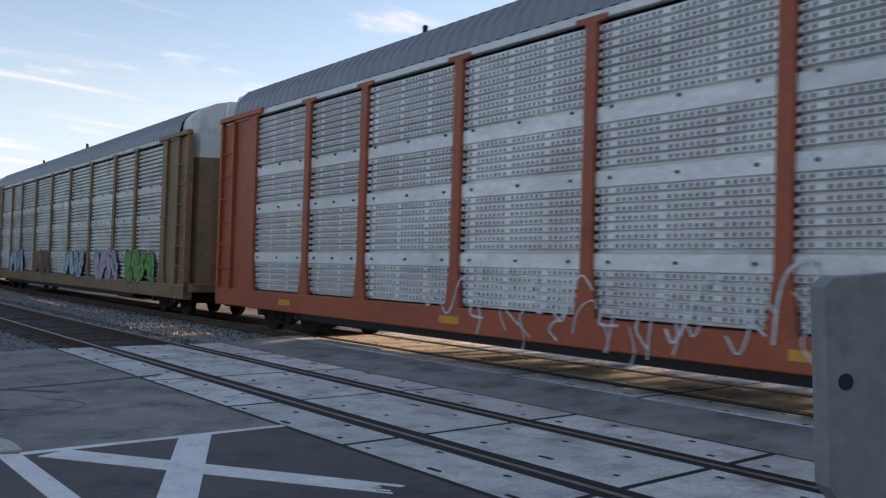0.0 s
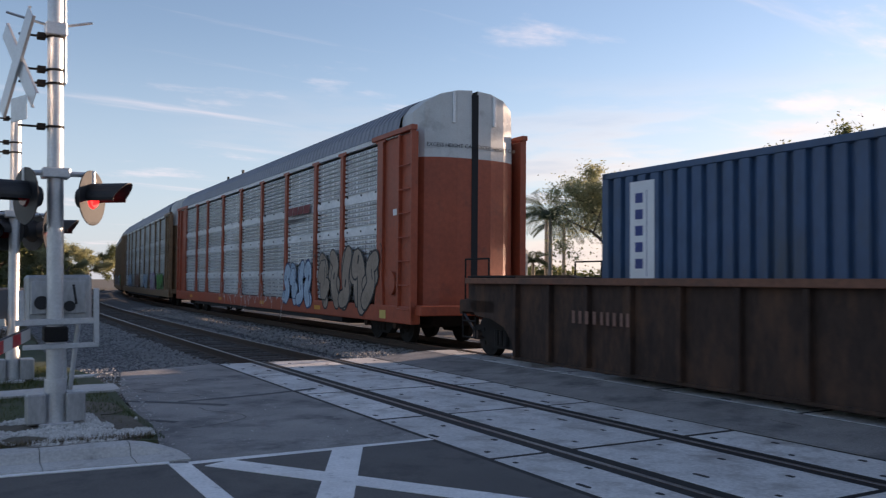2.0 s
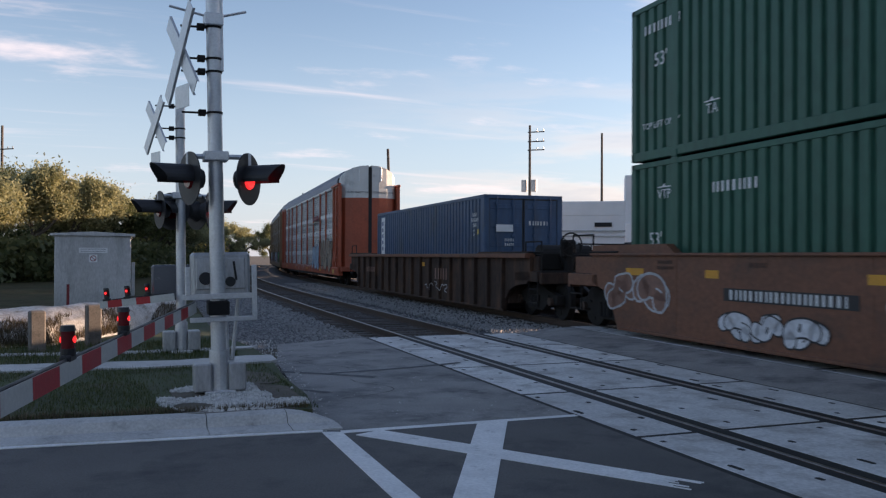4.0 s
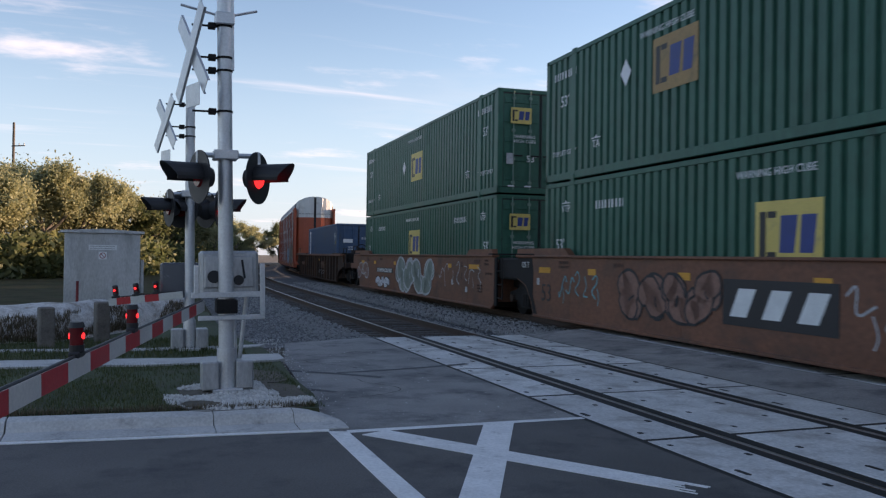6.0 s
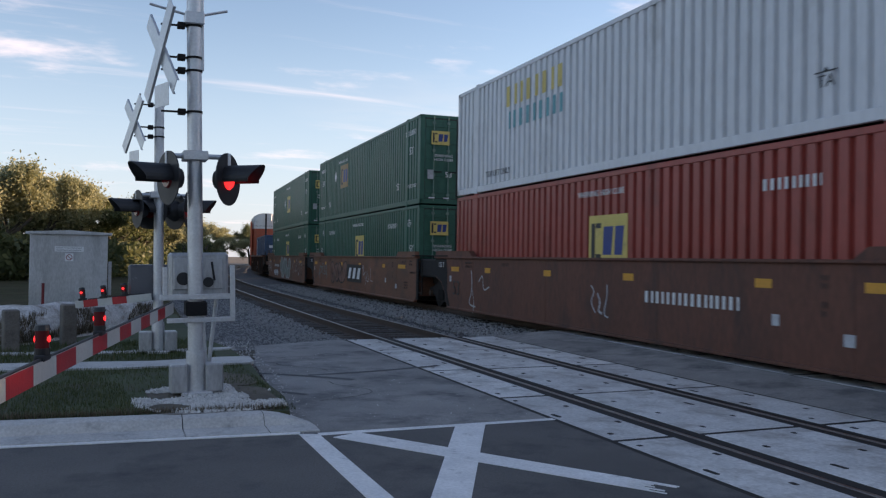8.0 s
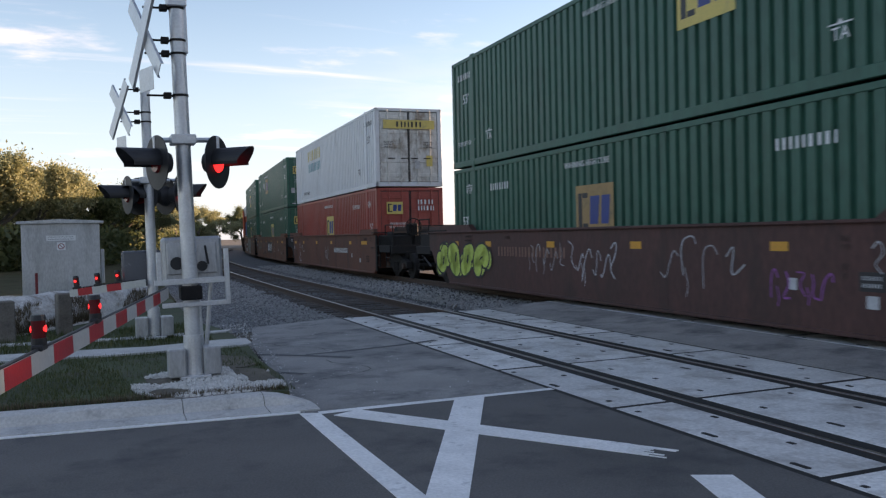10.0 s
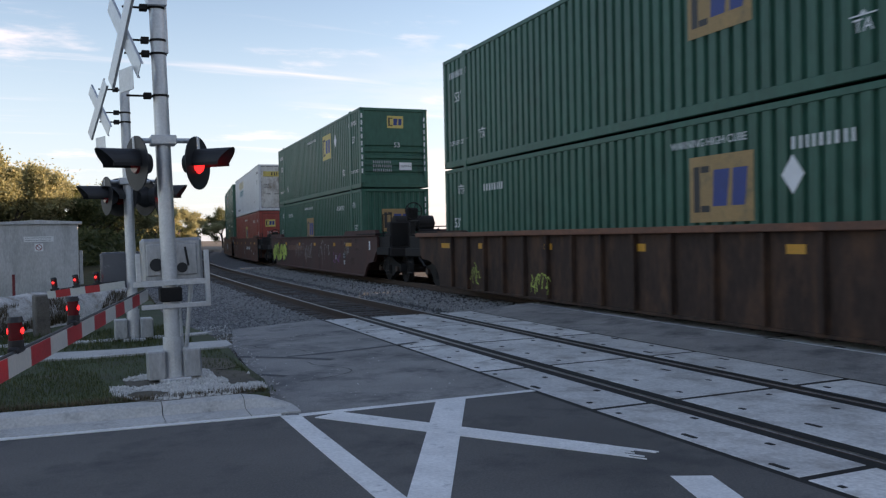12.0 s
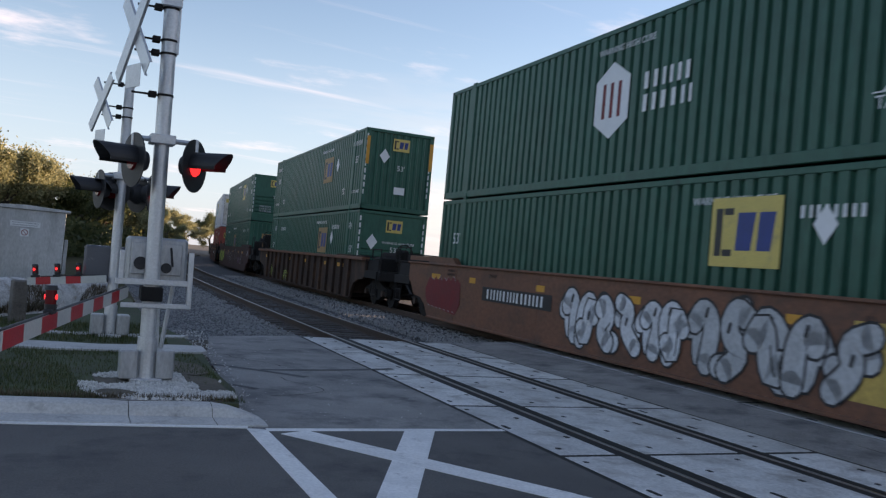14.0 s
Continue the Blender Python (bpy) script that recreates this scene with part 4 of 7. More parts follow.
def end_platform(parent, y, sy, material, tall=False):
    """Grating, hand brake and rails on the end of a car."""
    part("end_sill", Geo().box(-1.45, 1.45, *sorted((y, y + sy * 0.12)), 0.85, 1.12, 0.015), material, parent)
    part("side_beam", Geo().box(-1.50, -1.40, *sorted((y, y - sy * 1.3)), 0.90, 1.14, 0.01), material, parent)
    part("side_beam", Geo().box(1.40, 1.50, *sorted((y, y - sy * 1.3)), 0.90, 1.14, 0.01), material, parent)
    part("side_plate", Geo().box(-1.40, -1.34, *sorted((y - sy * 0.15, y - sy * 1.7)), 1.14, 1.50, 0.01), material, parent)
    part("side_plate", Geo().box(1.34, 1.40, *sorted((y - sy * 0.15, y - sy * 1.7)), 1.14, 1.50, 0.01), material, parent)
    part("centre_sill", Geo().box(-0.42, 0.42, *sorted((y + sy * 0.05, y - sy * 2.4)), 0.62, 0.98, 0.02), M_IRON, parent)
    g = Geo().tube((-1.1, y - sy * 0.25, 0.55), (1.1, y - sy * 0.25, 0.55), 0.035, n=6)
    g.tube((-0.95, y - sy * 0.7, 0.5), (-0.95, y - sy * 2.2, 0.62), 0.03, n=6).tube((-0.6, y - sy * 0.4, 0.75), (-0.6, y - sy * 1.6, 0.45), 0.04, n=6)
    g.box(-1.25, -0.75, *sorted((y - sy * 0.75, y - sy * 1.15)), 1.16, 1.62, 0.03)
    part("brake_rigging", g, M_IRON, parent)
    part("brake_cylinder", Geo().tube((-0.7, y - sy * 0.5, 1.36), (0.3, y - sy * 0.5, 1.36), 0.2, n=12), M_IRON, parent)
    rail_top = 1.95
    if sy < 0:
        rail_top = 2.22 if tall else 1.85
        wheel_z = 2.30 if tall else 1.78
        g = Geo().sheet([[(-0.62 + (0.28 + 0.02 * math.cos(c * 1.0472)) * math.cos(a * 0.3491), y - 0.02 + 0.02 * math.sin(c * 1.0472), wheel_z + (0.28 + 0.02 * math.cos(c * 1.0472)) * math.sin(a * 0.3491)) for c in range(7)] for a in range(19)])
        for k in range(5):
            g.tube((-0.62, y - 0.02, wheel_z), (-0.62 + 0.28 * math.cos(k * 1.257), y - 0.02, wheel_z + 0.28 * math.sin(k * 1.257)), 0.014, n=5)
        part("brake_wheel", g, M_IRON, parent)
        part("brake_stand", Geo().box(-0.70, -0.54, y + 0.05, y + 0.25, 1.12, wheel_z + 0.06, 0.02).tube((-0.62, y, wheel_z), (-0.62, y + 0.3, wheel_z), 0.06, n=8).box(-0.82, -0.42, y + 0.06, y + 0.22, wheel_z - 0.32, wheel_z + 0.12, 0.05), M_IRON, parent)
        tank_z = 1.92 if tall else 1.52
        part("air_reservoir", Geo().tube((-1.05, y + 1.05, tank_z), (0.5, y + 1.05, tank_z), 0.06, n=14).tube((-0.95, y + 1.05, tank_z), (0.4, y + 1.05, tank_z), 0.27, n=18), M_IRON, parent)
        part("reservoir_saddle", Geo().box(-0.8, -0.65, y + 0.9, y + 1.2, 1.14, tank_z - 0.2, 0.02).box(0.1, 0.25, y + 0.9, y + 1.2, 1.14, tank_z - 0.2, 0.02), M_IRON, parent)
        part("valve_box", Geo().box(-1.30, -0.62, y + 0.36, y + 0.80, 1.14, 1.98 if tall else 1.62, 0.05), M_IRON, parent)
        part("valve_box", Geo().box(-0.30, 0.45, y + 0.30, y + 0.62, 1.14, 1.72 if tall else 1.5, 0.05), M_IRON, parent)
        for k in range(6):
            part("rail_post", Geo().tube((-0.35 + k * 0.3, y + 0.05, 1.12), (-0.35 + k * 0.3, y + 0.05, 1.8), 0.016, n=5), M_IRON, parent)
        part("end_rail", Geo().tube((-0.4, y + 0.05, 1.8), (1.2, y + 0.05, 1.8), 0.02, n=6), M_IRON, parent)
    part("walkway", Geo().box(-1.4, 1.4, *sorted((y, y - sy * 1.0)), 1.12, 1.16, 0.01), M_IRON, parent)
    for sx in (-1, 1):
        g = Geo()
        g.tube((sx * 1.38, y, 1.12), (sx * 1.38, y, rail_top), 0.02, n=6)
        g.tube((sx * 1.38, y, rail_top), (sx * 1.38, y - sy * 0.9, rail_top), 0.02, n=6)
        g.tube((sx * 1.38, y - sy * 0.9, rail_top), (sx * 1.38, y - sy * 0.9, 1.12), 0.02, n=6)
        g.tube((sx * 1.38, y, 1.55), (sx * 1.38, y - sy * 0.9, 1.55), 0.016, n=6)
        part("handrail", g, M_IRON, parent)
        g = Geo()
        for z in (0.40, 0.72):
            g.tube((sx * 1.46, y - sy * 0.05, z), (sx * 1.46, y - sy * 0.55, z), 0.018, n=6)
        for yy in (0.05, 0.55):
            g.tube((sx * 1.46, y - sy * yy, 0.38), (sx * 1.46, y - sy * yy, 1.0), 0.018, n=6)
        part("step", g, M_IRON, parent)


BOTTOM = 0.35  # a lower container's underside above the railhead


def load(containers, u, half):
    for ob, du, dz in containers:
        KEYED.append((ob, u, half, pose(0, du, dz)))


def mark_unit(car, rear):
    """Reflectors, plates, bars for lettering and graffiti on the near sill of a well car."""
    X = -1.506
    for y, half in ((-6.9, 0.42), (-4.7, 0.17), (-1.2, 0.17), (2.0, 0.17), (5.3, 0.17), (7.6, 0.30)) if rear < 100 else ((-1.2, 0.24),):
        part("reflector", Geo().box(X - 0.002, X, y - half, y + half, 1.16, 1.29), M_YELLOW, car)
    if rear < 100 and (rear > 0 or rear < -20):
        # stencils and small plates towards the ends
        for y, z, n, length, size in ((-5.85, 1.28, 2, 0.16, 0.07), (-7.15, 1.38, 1, 0.5, 0.10), (-7.9, 1.36, 2, 0.34, 0.06), (-8.1, 1.05, 1, 0.55, 0.06), (-7.4, 0.62, 3, 0.45, 0.05), (6.6, 1.36, 2, 0.5, 0.06), (4.2, 1.38, 1, 0.4, 0.08), (-5.85, 0.92, 2, 0.12, 0.08)):
            part("code_strip", bars(n, length, size, 0.04), M_STENCIL, car, at=pose(X, y, z) @ NEAR)
        for y, z, wide in ((-6.25, 0.55, 0.09), (-4.95, 0.72, 0.07), (7.95, 0.95, 0.07)):
            part("notice", Geo().box(X - 0.002, X, y - wide, y + wide, z - 0.08, z + 0.08), M_GRAF["silver"], car)

    def put(name, g, m, y, z, lab=""):
        part(name, g, m, car, lab, at=pose(X, y, z) @ NEAR)
    if rear > 100:
        for x in (-1.61,):
            part("code_strip", bars(1, 1.5, 0.2, 0.1), M_GRAF["brownish"], car, at=pose(x, 5.6, 0.95) @ NEAR)
        scrawl(car, (-1.61, -3.0, 0.55), 2.4, 0.35, 6, "silver", 31, 0.03)
        part("code_strip", bars(1, 1.3, 0.34, 0.1), M_GRAF["brownish"], car, at=pose(-1.61, -3.5, 0.95) @ NEAR)
    elif rear > 79:
        part("plate", Geo().box(X - 0.002, X, 2.3, 5.0, 0.82, 1.02), M_BLACK, car)
        put("code_strip", bars(1, 2.4, 0.15, 0.05), M_LETTER, 3.65, 0.92)
        graffiti(car, (X, -0.6, 0.80), 4.6, 1.25, 4, "moss", "silver", 41)
        graffiti(car, (X, 7.6, 0.85), 2.0, 0.7, 2, "brownish", "silver", 42)
        scrawl(car, (X, -5.6, 0.95), 4.0, 0.8, 8, "silver", 43)
        graffiti(car, (X, 4.0, 0.45), 2.2, 0.45, 3, "white", "black", 44)
    elif rear > 55:
        part("plate", Geo().box(X - 0.003, X, -1.5, 0.94, 0.50, 1.22), M_BLACK, car, "black plate with white shapes")
        g = Geo()
        for k, a in enumerate((-0.75, 0.0, 0.75)):
            g.prism([(a - 0.30, -0.22), (a + 0.10, -0.22), (a + 0.32, 0.22), (a - 0.08, 0.22)], "z", 0.003, 0.005)
        put("white_block", g, M_LETTER, -0.28, 0.86)
        graffiti(car, (X, 2.6, 0.85), 3.1, 0.95, 4, "brownish", "black", 51)
        scrawl(car, (X, 5.9, 0.95), 1.9, 0.6, 6, "teal", 52, 0.045)
        scrawl(car, (X, -2.4, 0.90), 1.7, 0.8, 4, "silver", 53, 0.05)
        lettering("lettering", "125 T", 0.20, M_LETTER, car, pose(X - 0.002, 8.72, 1.33) @ NEAR)
        lettering("lettering", "53", 0.58, M_BLACK, car, pose(X, 7.5, 0.68) @ NEAR)
    elif rear > 30:
        put("code_strip", bars(1, 2.5, 0.2, 0.05), M_LETTER, -3.0, 0.9)
        scrawl(car, (X, -0.2, 0.75), 0.8, 0.7, 4, "silver", 61, 0.05)
        scrawl(car, (X, 5.9, 0.80), 1.5, 1.0, 3, "silver", 62, 0.05)
        lettering("lettering", "125 T", 0.20, M_LETTER, car, pose(X - 0.002, 8.72, 1.33) @ NEAR)
        lettering("lettering", "53", 0.58, M_BLACK, car, pose(X, 7.5, 0.68) @ NEAR)
    elif rear > 0:
        graffiti(car, (X, 7.1, 0.80), 3.7, 0.95, 4, "lime", "black", 71)
        put("code_strip", bars(1, 3.4, 0.22, 0.05), M_GRAF["brownish"], 3.0, 1.05)
        scrawl(car, (X, 2.2, 0.98), 1.7, 0.75, 6, "silver", 72, 0.024)
        scrawl(car, (X, 0.3, 0.92), 1.9, 0.8, 7, "white", 76, 0.026)
        scrawl(car, (X - 0.002, -3.0, 0.95), 2.1, 0.95, 5, "silver", 73, 0.026)
        scrawl(car, (X, -5.1, 0.72), 1.2, 0.45, 6, "purple", 74, 0.032)
        scrawl(car, (X, -6.6, 1.10), 0.7, 0.55, 5, "silver", 75, 0.026)
        crate = part("notice", Geo().box(X - 0.002, X, -6.45, -6.05, 0.68, 0.92), M_BLACK, car, "dark plate with pale lines")
        part("text_strip", bars(2, 0.3, 0.05, 0.04), M_GRAF["silver"], crate, at=pose(X - 0.003, -6.25, 0.80) @ NEAR)
        part("notice", Geo().box(X - 0.002, X, -9.75, -9.6, 1.05, 1.35), M_SIGNWHITE, car)
    elif rear > -10:
        scrawl(car, (-1.61, 5.5, 0.55), 0.55, 0.5, 6, "lime", 81, 0.03)
        scrawl(car, (-1.61, 2.2, 0.50), 0.75, 0.5, 7, "lime", 82, 0.03)
    else:
        # a red sprayed mass with a ragged pale upper edge
        rag = random.Random(91)
        edge = [(1.12 - 0.10 * i, 0.34 + 0.11 * rag.random() * (1.3 if i % 3 else 0.2)) for i in range(22)]
        mass = [(-1.12, -0.12), (-1.0, -0.26), (-0.6, -0.37), (-0.2, -0.36), (0.2, -0.41), (0.9, -0.46), (1.16, -0.2)]
        red = part("graffiti", Geo().prism(mass + edge + [(-1.16, 0.1)], "z", 0, 0.003), M_GRAF["red"], car, "dark red sprayed mass with a pale edge", at=pose(X, 7.1, 0.78) @ NEAR)
        trim = Geo()
        for k in (3, 8, 12, 17):
            ribbon(trim, [(a, b + 0.008) for a, b in edge[k:k + 3]], 0.014, 0.004)
        for k in range(7):
            a = -0.9 + 0.27 * k
            ribbon(trim, [(a, -0.33 - 0.02 * k * 0.5), (a + 0.12, -0.345 - 0.012 * k)], 0.013, 0.004)
        part("outline", trim, M_GRAF["silver"], red)
        part("plate", Geo().box(X - 0.002, X, 1.5, 4.7, 0.80, 1.12), M_BLACK, car)
        put("code_strip", bars(1, 2.7, 0.22, 0.05), M_LETTER, 3.1, 0.96)
        graffiti(car, (X, -0.75, 0.79), 3.7, 1.16, 6, "white", "black", 92)
        graffiti(car, (X, -4.25, 0.79), 3.4, 1.2, 5, "silver", "black", 93)
        part("patch", Geo().box(X - 0.001, X + 0.004, -6.3, -5.6, 0.35, 1.3), M_GRAF["yellow"], car)


def build_train():
    green = dict(length=16.15, width=2.59, height=2.90)
    # three units that share trucks
    for rear, label in ((80.06, "brown articulated well car unit with graffiti"), (60.80, "brown articulated well car unit with graffiti and white lettering"), (41.26, "brown articulated well car unit with faded lettering")):
        mid = rear + 8.075
        paint = M_SHADEBROWN if rear < 50 else M_BROWN
        car, h = well_car(mid, 19.4, paint, False, label, joined=True, group="articulated well car units")
        KEYED.append((car, mid, 9.4, pose(0, 0, 0)))
        truck(car, -9.75)
        # dark blocks added to fill the gap between units and keep it dark
        g = Geo().box(-0.95, 0.95, -10.45, -8.5, 0.70, 0.95, 0.04).box(-1.40, 1.40, -10.25, -8.5, 0.93, 1.50, 0.05)
        part("gap_block", g, M_IRON, car)
        # ladder of the open end
        for z in (0.42, 0.78, 1.14):
            part("ladder_rung", Geo().tube((-1.47, -8.55, z), (-1.47, -8.98, z), 0.016, n=6), M_IRON, car)
        part("ladder_stile", Geo().tube((-1.47, -8.98, 0.36), (-1.47, -8.98, 1.5), 0.018, n=6), M_IRON, car)
        part("end_plate", Geo().box(-1.50, -1.44, -8.62, -8.46, 0.2, 1.5, 0.01), M_IRON, car)
        if rear > 79:
            truck(car, 9.4)
            coupler(car, 10.0, 11.3)
            end_platform(car, 10.3, 1, M_BROWN)
        if rear < 50:
            end_platform(car, -10.3, -1, M_IRON)
            coupler(car, -10.0, -11.6)
        if rear < 79:
            part("end_paint", Geo().prism([(8.22, 0.17), (8.40, 0.52), (8.70, 0.84), (9.235, 1.0), (9.235, 1.50), (8.32, 1.50), (8.24, 1.1), (8.26, 0.6), (8.02, 0.17)], "x", -1.505, -1.50), M_IRON, car)
        mark_unit(car, rear)
        lower_mat, upper_mat = (M_RED, M_WHITE) if rear < 50 else (M_GREEN, M_GREEN)
        low = build_container("red" if rear < 50 else "doors", lower_mat, 16.15, 2.59, 2.9, "red corrugated steel container in a well car" if rear < 50 else "green corrugated steel container in a well car", True)
        up = build_container("white" if rear < 50 else "doors", upper_mat, 16.15, 2.59, 2.9, "white corrugated container stacked on a red one" if rear < 50 else "green corrugated container stacked on another", True)
        load([(low, 0, BOTTOM), (up, 0, BOTTOM + 2.95)], mid, 9.4)
    # single cars
    for rear, kind_up, kind_low, m, ribbed, label in ((17.26, "panel", "ribbed", M_MAROON, False, "dark brown well car with graffiti"), (-6.98, "ribbed", "panel", M_DARKBROWN, True, "weathered dark brown well car with ribbed sides"), (-30.83, "doors", "doors", M_BROWN, False, "brown well car with large white graffiti")):
        foot, deck = (8.95, 11.78) if rear > 0 else (8.41, 11.25)
        mid = rear + 8.075
        car, h = well_car(mid, 19.8, m, ribbed, label, group="well cars", rear=foot, front=8.05)
        KEYED.append((car, mid, 8.6, pose(0, 0, 0)))
        truck(car, -(foot + 1.65))
        truck(car, 9.1)
        coupler(car, 10.0, 11.75)
        coupler(car, -deck + 0.5, -deck - 0.75)
        end_platform(car, 10.9, 1, M_IRON)
        end_platform(car, -deck, -1, M_IRON, rear > 0)
        mark_unit(car, rear)
        low = build_container(kind_low, M_GREEN, 16.15, 2.59, 2.9, "green corrugated steel container in a well car", kind_low == "doors")
        up = build_container(kind_up, M_GREEN, 16.15, 2.59, 2.9, "green corrugated container stacked on another", kind_up == "doors")
        load([(low, 0, BOTTOM), (up, 0, BOTTOM + 2.95)], mid, 8.6)
    # blue container alone
    mid = 104.1 + 6.1
    car, h = well_car(mid, 19.6, M_DARKBROWN, True, "weathered dark brown well car with ribbed sides", group="well cars", rear=8.2, front=8.2)
    KEYED.append((car, mid, 8.6, pose(0, 0, 0)))
    for sy in (-1, 1):
        truck(car, sy * 9.25)
        coupler(car, sy * 9.9, sy * 11.4)
        end_platform(car, sy * 10.2, sy, M_DARKBROWN)
    mark_unit(car, 104.4)
    blue = build_container("blue", M_BLUE, 12.19, 2.44, 2.9, "blue corrugated container with white side stripe", True)
    load([(blue, 0, BOTTOM)], mid, 8.6)
    # autoracks
    for k, (u, m, label) in enumerate(((136.0, M_ORANGE, "orange autorack with galvanised side panels and graffiti"), (164.95, M_TANRACK, "tan autorack with galvanised side panels"), (193.9, M_TANRACK, "tan autorack with galvanised side panels"), (222.85, M_TANRACK, "tan autorack with galvanised side panels"))):
        build_autorack(u, m, label, k == 0)


def build_autorack(u, m, label, first=False):
    """A covered car carrier: slatted galvanised sides between posts, curved roof, bowed end doors."""
    ob = thing("autorack_car", label, "rail car", "autoracks")
    KEYED.append((ob, u, 10.9, pose(0, 0, 0)))
    h, w = 13.45, 1.50
    sheet_mat = M_GALV if first else M_DARKGALV
    posts = [-11.65, -9.1, -6.97, -4.2, -1.4, 1.4, 4.2, 6.97, 9.1, 11.65]
    # black box fills the inside: the interior's darkness is put into its colour
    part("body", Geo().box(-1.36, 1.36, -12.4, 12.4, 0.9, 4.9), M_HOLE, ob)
    for sx in (-1, 1):
        sill = part("side_sill", Geo().box(*sorted((sx * 1.54, sx * 1.30)), -h, h, 0.52, 0.92, 0.02), m, ob)
        part("lower_flange", Geo().box(*sorted((sx * 1.50, sx * 1.2)), -9.2, 9.2, 0.40, 0.52, 0.01), M_IRON, sill)
        for a, b in zip(posts, posts[1:]):
            # one panel: flat bolted bands with slatted sheet between
            line, z, k = [(0.0, 0.95)], 0.95, 0
            bands = [1.52, 2.62, 3.55]
            while z < 4.76:
                if any(abs(z - q) < 0.06 for q in bands):
                    line += [(0.0, z), (0.035, z + 0.02), (0.035, z + 0.22), (0.0, z + 0.24)]
                    z += 0.25
                else:
                    line += [(-0.06, z + 0.004), (-0.06, z + 0.036), (0.02, z + 0.050), (0.02, z + 0.114)]
                    z += 0.12
            line.append((0.0, 4.84))
            panel = part("side_panel", Geo().sheet([[(sx * (w - 0.06 + d), y, zz) for d, zz in line] for y in (a + 0.10, b - 0.10)]), sheet_mat, ob)
            if sx < 0:
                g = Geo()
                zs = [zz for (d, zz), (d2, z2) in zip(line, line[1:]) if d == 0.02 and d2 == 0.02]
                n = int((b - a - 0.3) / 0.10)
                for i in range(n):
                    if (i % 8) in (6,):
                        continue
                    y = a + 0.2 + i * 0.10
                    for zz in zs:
                        # black quads laid on the sheet stand for the dark of its holes
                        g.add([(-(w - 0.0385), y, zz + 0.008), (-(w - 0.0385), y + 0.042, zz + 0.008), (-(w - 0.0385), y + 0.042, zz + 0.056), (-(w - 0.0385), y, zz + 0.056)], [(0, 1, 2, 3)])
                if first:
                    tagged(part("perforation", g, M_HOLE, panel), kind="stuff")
                g = Geo()
                for q in bands:
                    for i in range(3):
                        y = a + 0.35 + i * (b - a - 0.7) / 2
                        g.tube((-(w - 0.03), y, q + 0.15), (-(w + 0.0), y, q + 0.15), 0.025, n=6)
                part("bolt", g, M_HOLE, panel)
        for i, y in enumerate(posts):
            wide = 0.16 if i in (0, 9) else 0.10
            g = Geo().prism([(y - wide, 1.6), (y + wide, 1.6), (y + wide, 4.86), (y + 0.28, 4.88), (y + 0.28, 4.95), (y - 0.28, 4.95), (y - 0.28, 4.88), (y - wide, 4.86)], "x", *sorted((sx * (w - 0.05), sx * (w + 0.03))))
            g.prism([(y - wide - 0.09, 0.9), (y + wide + 0.09, 0.9), (y + wide, 1.6), (y - wide, 1.6)], "x", *sorted((sx * (w - 0.05), sx * (w + 0.03))))
            part("post", g, m, ob)
        part("eave", Geo().box(*sorted((sx * (w + 0.01), sx * (w - 0.12))), -12.7, 12.7, 4.90, 5.02, 0.01), sheet_mat, ob)
        for sy in (-1, 1):
            y0, y1 = sorted((sy * 11.8, sy * h))
            wall = part("end_wall", Geo().box(*sorted((sx * (w - 0.12), sx * (w - 0.04))), y0, y1, 0.9, 4.9, 0.01), m, ob)
            g = Geo().box(*sorted((sx * (w + 0.05), sx * (w - 0.06))), *sorted((sy * h, sy * (h - 0.10))), 0.6, 5.0, 0.01)
            g.box(*sorted((sx * (w + 0.05), sx * (w - 0.06))), *sorted((sy * (h - 0.78), sy * (h - 0.68))), 0.9, 4.9, 0.01)
            g.box(*sorted((sx * (w + 0.07), sx * (w - 0.08))), *sorted((sy * (h + 0.03), sy * 11.2)), 4.93, 5.05, 0.01)
            part("corner_frame", g, m, wall)
            for k in range(7):
                z = 0.85 + k * 0.55
                part("ladder_rung", Geo().tube((sx * (w + 0.06), sy * (h - 0.08), z), (sx * (w + 0.06), sy * (h - 0.70), z), 0.016, n=6), m, wall)
            if first and sx < 0 and sy < 0:
                part("notice", Geo().box(-w + 0.035, -w + 0.03, -12.55, -12.3, 3.05, 3.20), M_SIGNWHITE, wall)
                g = Geo().tube((-w - 0.01, -12.35, 1.45), (-w - 0.06, -12.35, 1.45), 0.28, n=16)
                part("hand_brake_wheel", g, m, wall)
    # roof
    prof = [(-1.50, 5.00), (-1.42, 5.34), (-1.15, 5.66), (-0.6, 5.90), (0, 5.97), (0.6, 5.90), (1.15, 5.66), (1.42, 5.34), (1.50, 5.00)]
    rows, y = [], -12.6
    while y <= 12.61:
        for dy, k in ((0, 0.0), (0.10, 0.0), (0.13, 0.03), (0.24, 0.03)):
            rows.append([(px * (1 + k * 0.4), y + dy, pz + k) for px, pz in prof])
        y += 0.28
    part("roof", Geo().sheet(rows), M_ROOF, ob)
    # boxes added below the floor to block light from the ground beyond
    part("underframe", Geo().box(-0.55, 0.55, -12.6, 12.6, 0.42, 0.90, 0.03).box(-1.25, 1.25, -9.0, -6.9, 0.34, 0.60, 0.03).box(-1.25, 1.25, 6.9, 9.0, 0.34, 0.60, 0.03), M_IRON, ob)
    part("roof_vent", Geo().box(-0.9, -0.82, 6.0, 6.08, 5.6, 5.95, 0.01), M_IRON, ob)
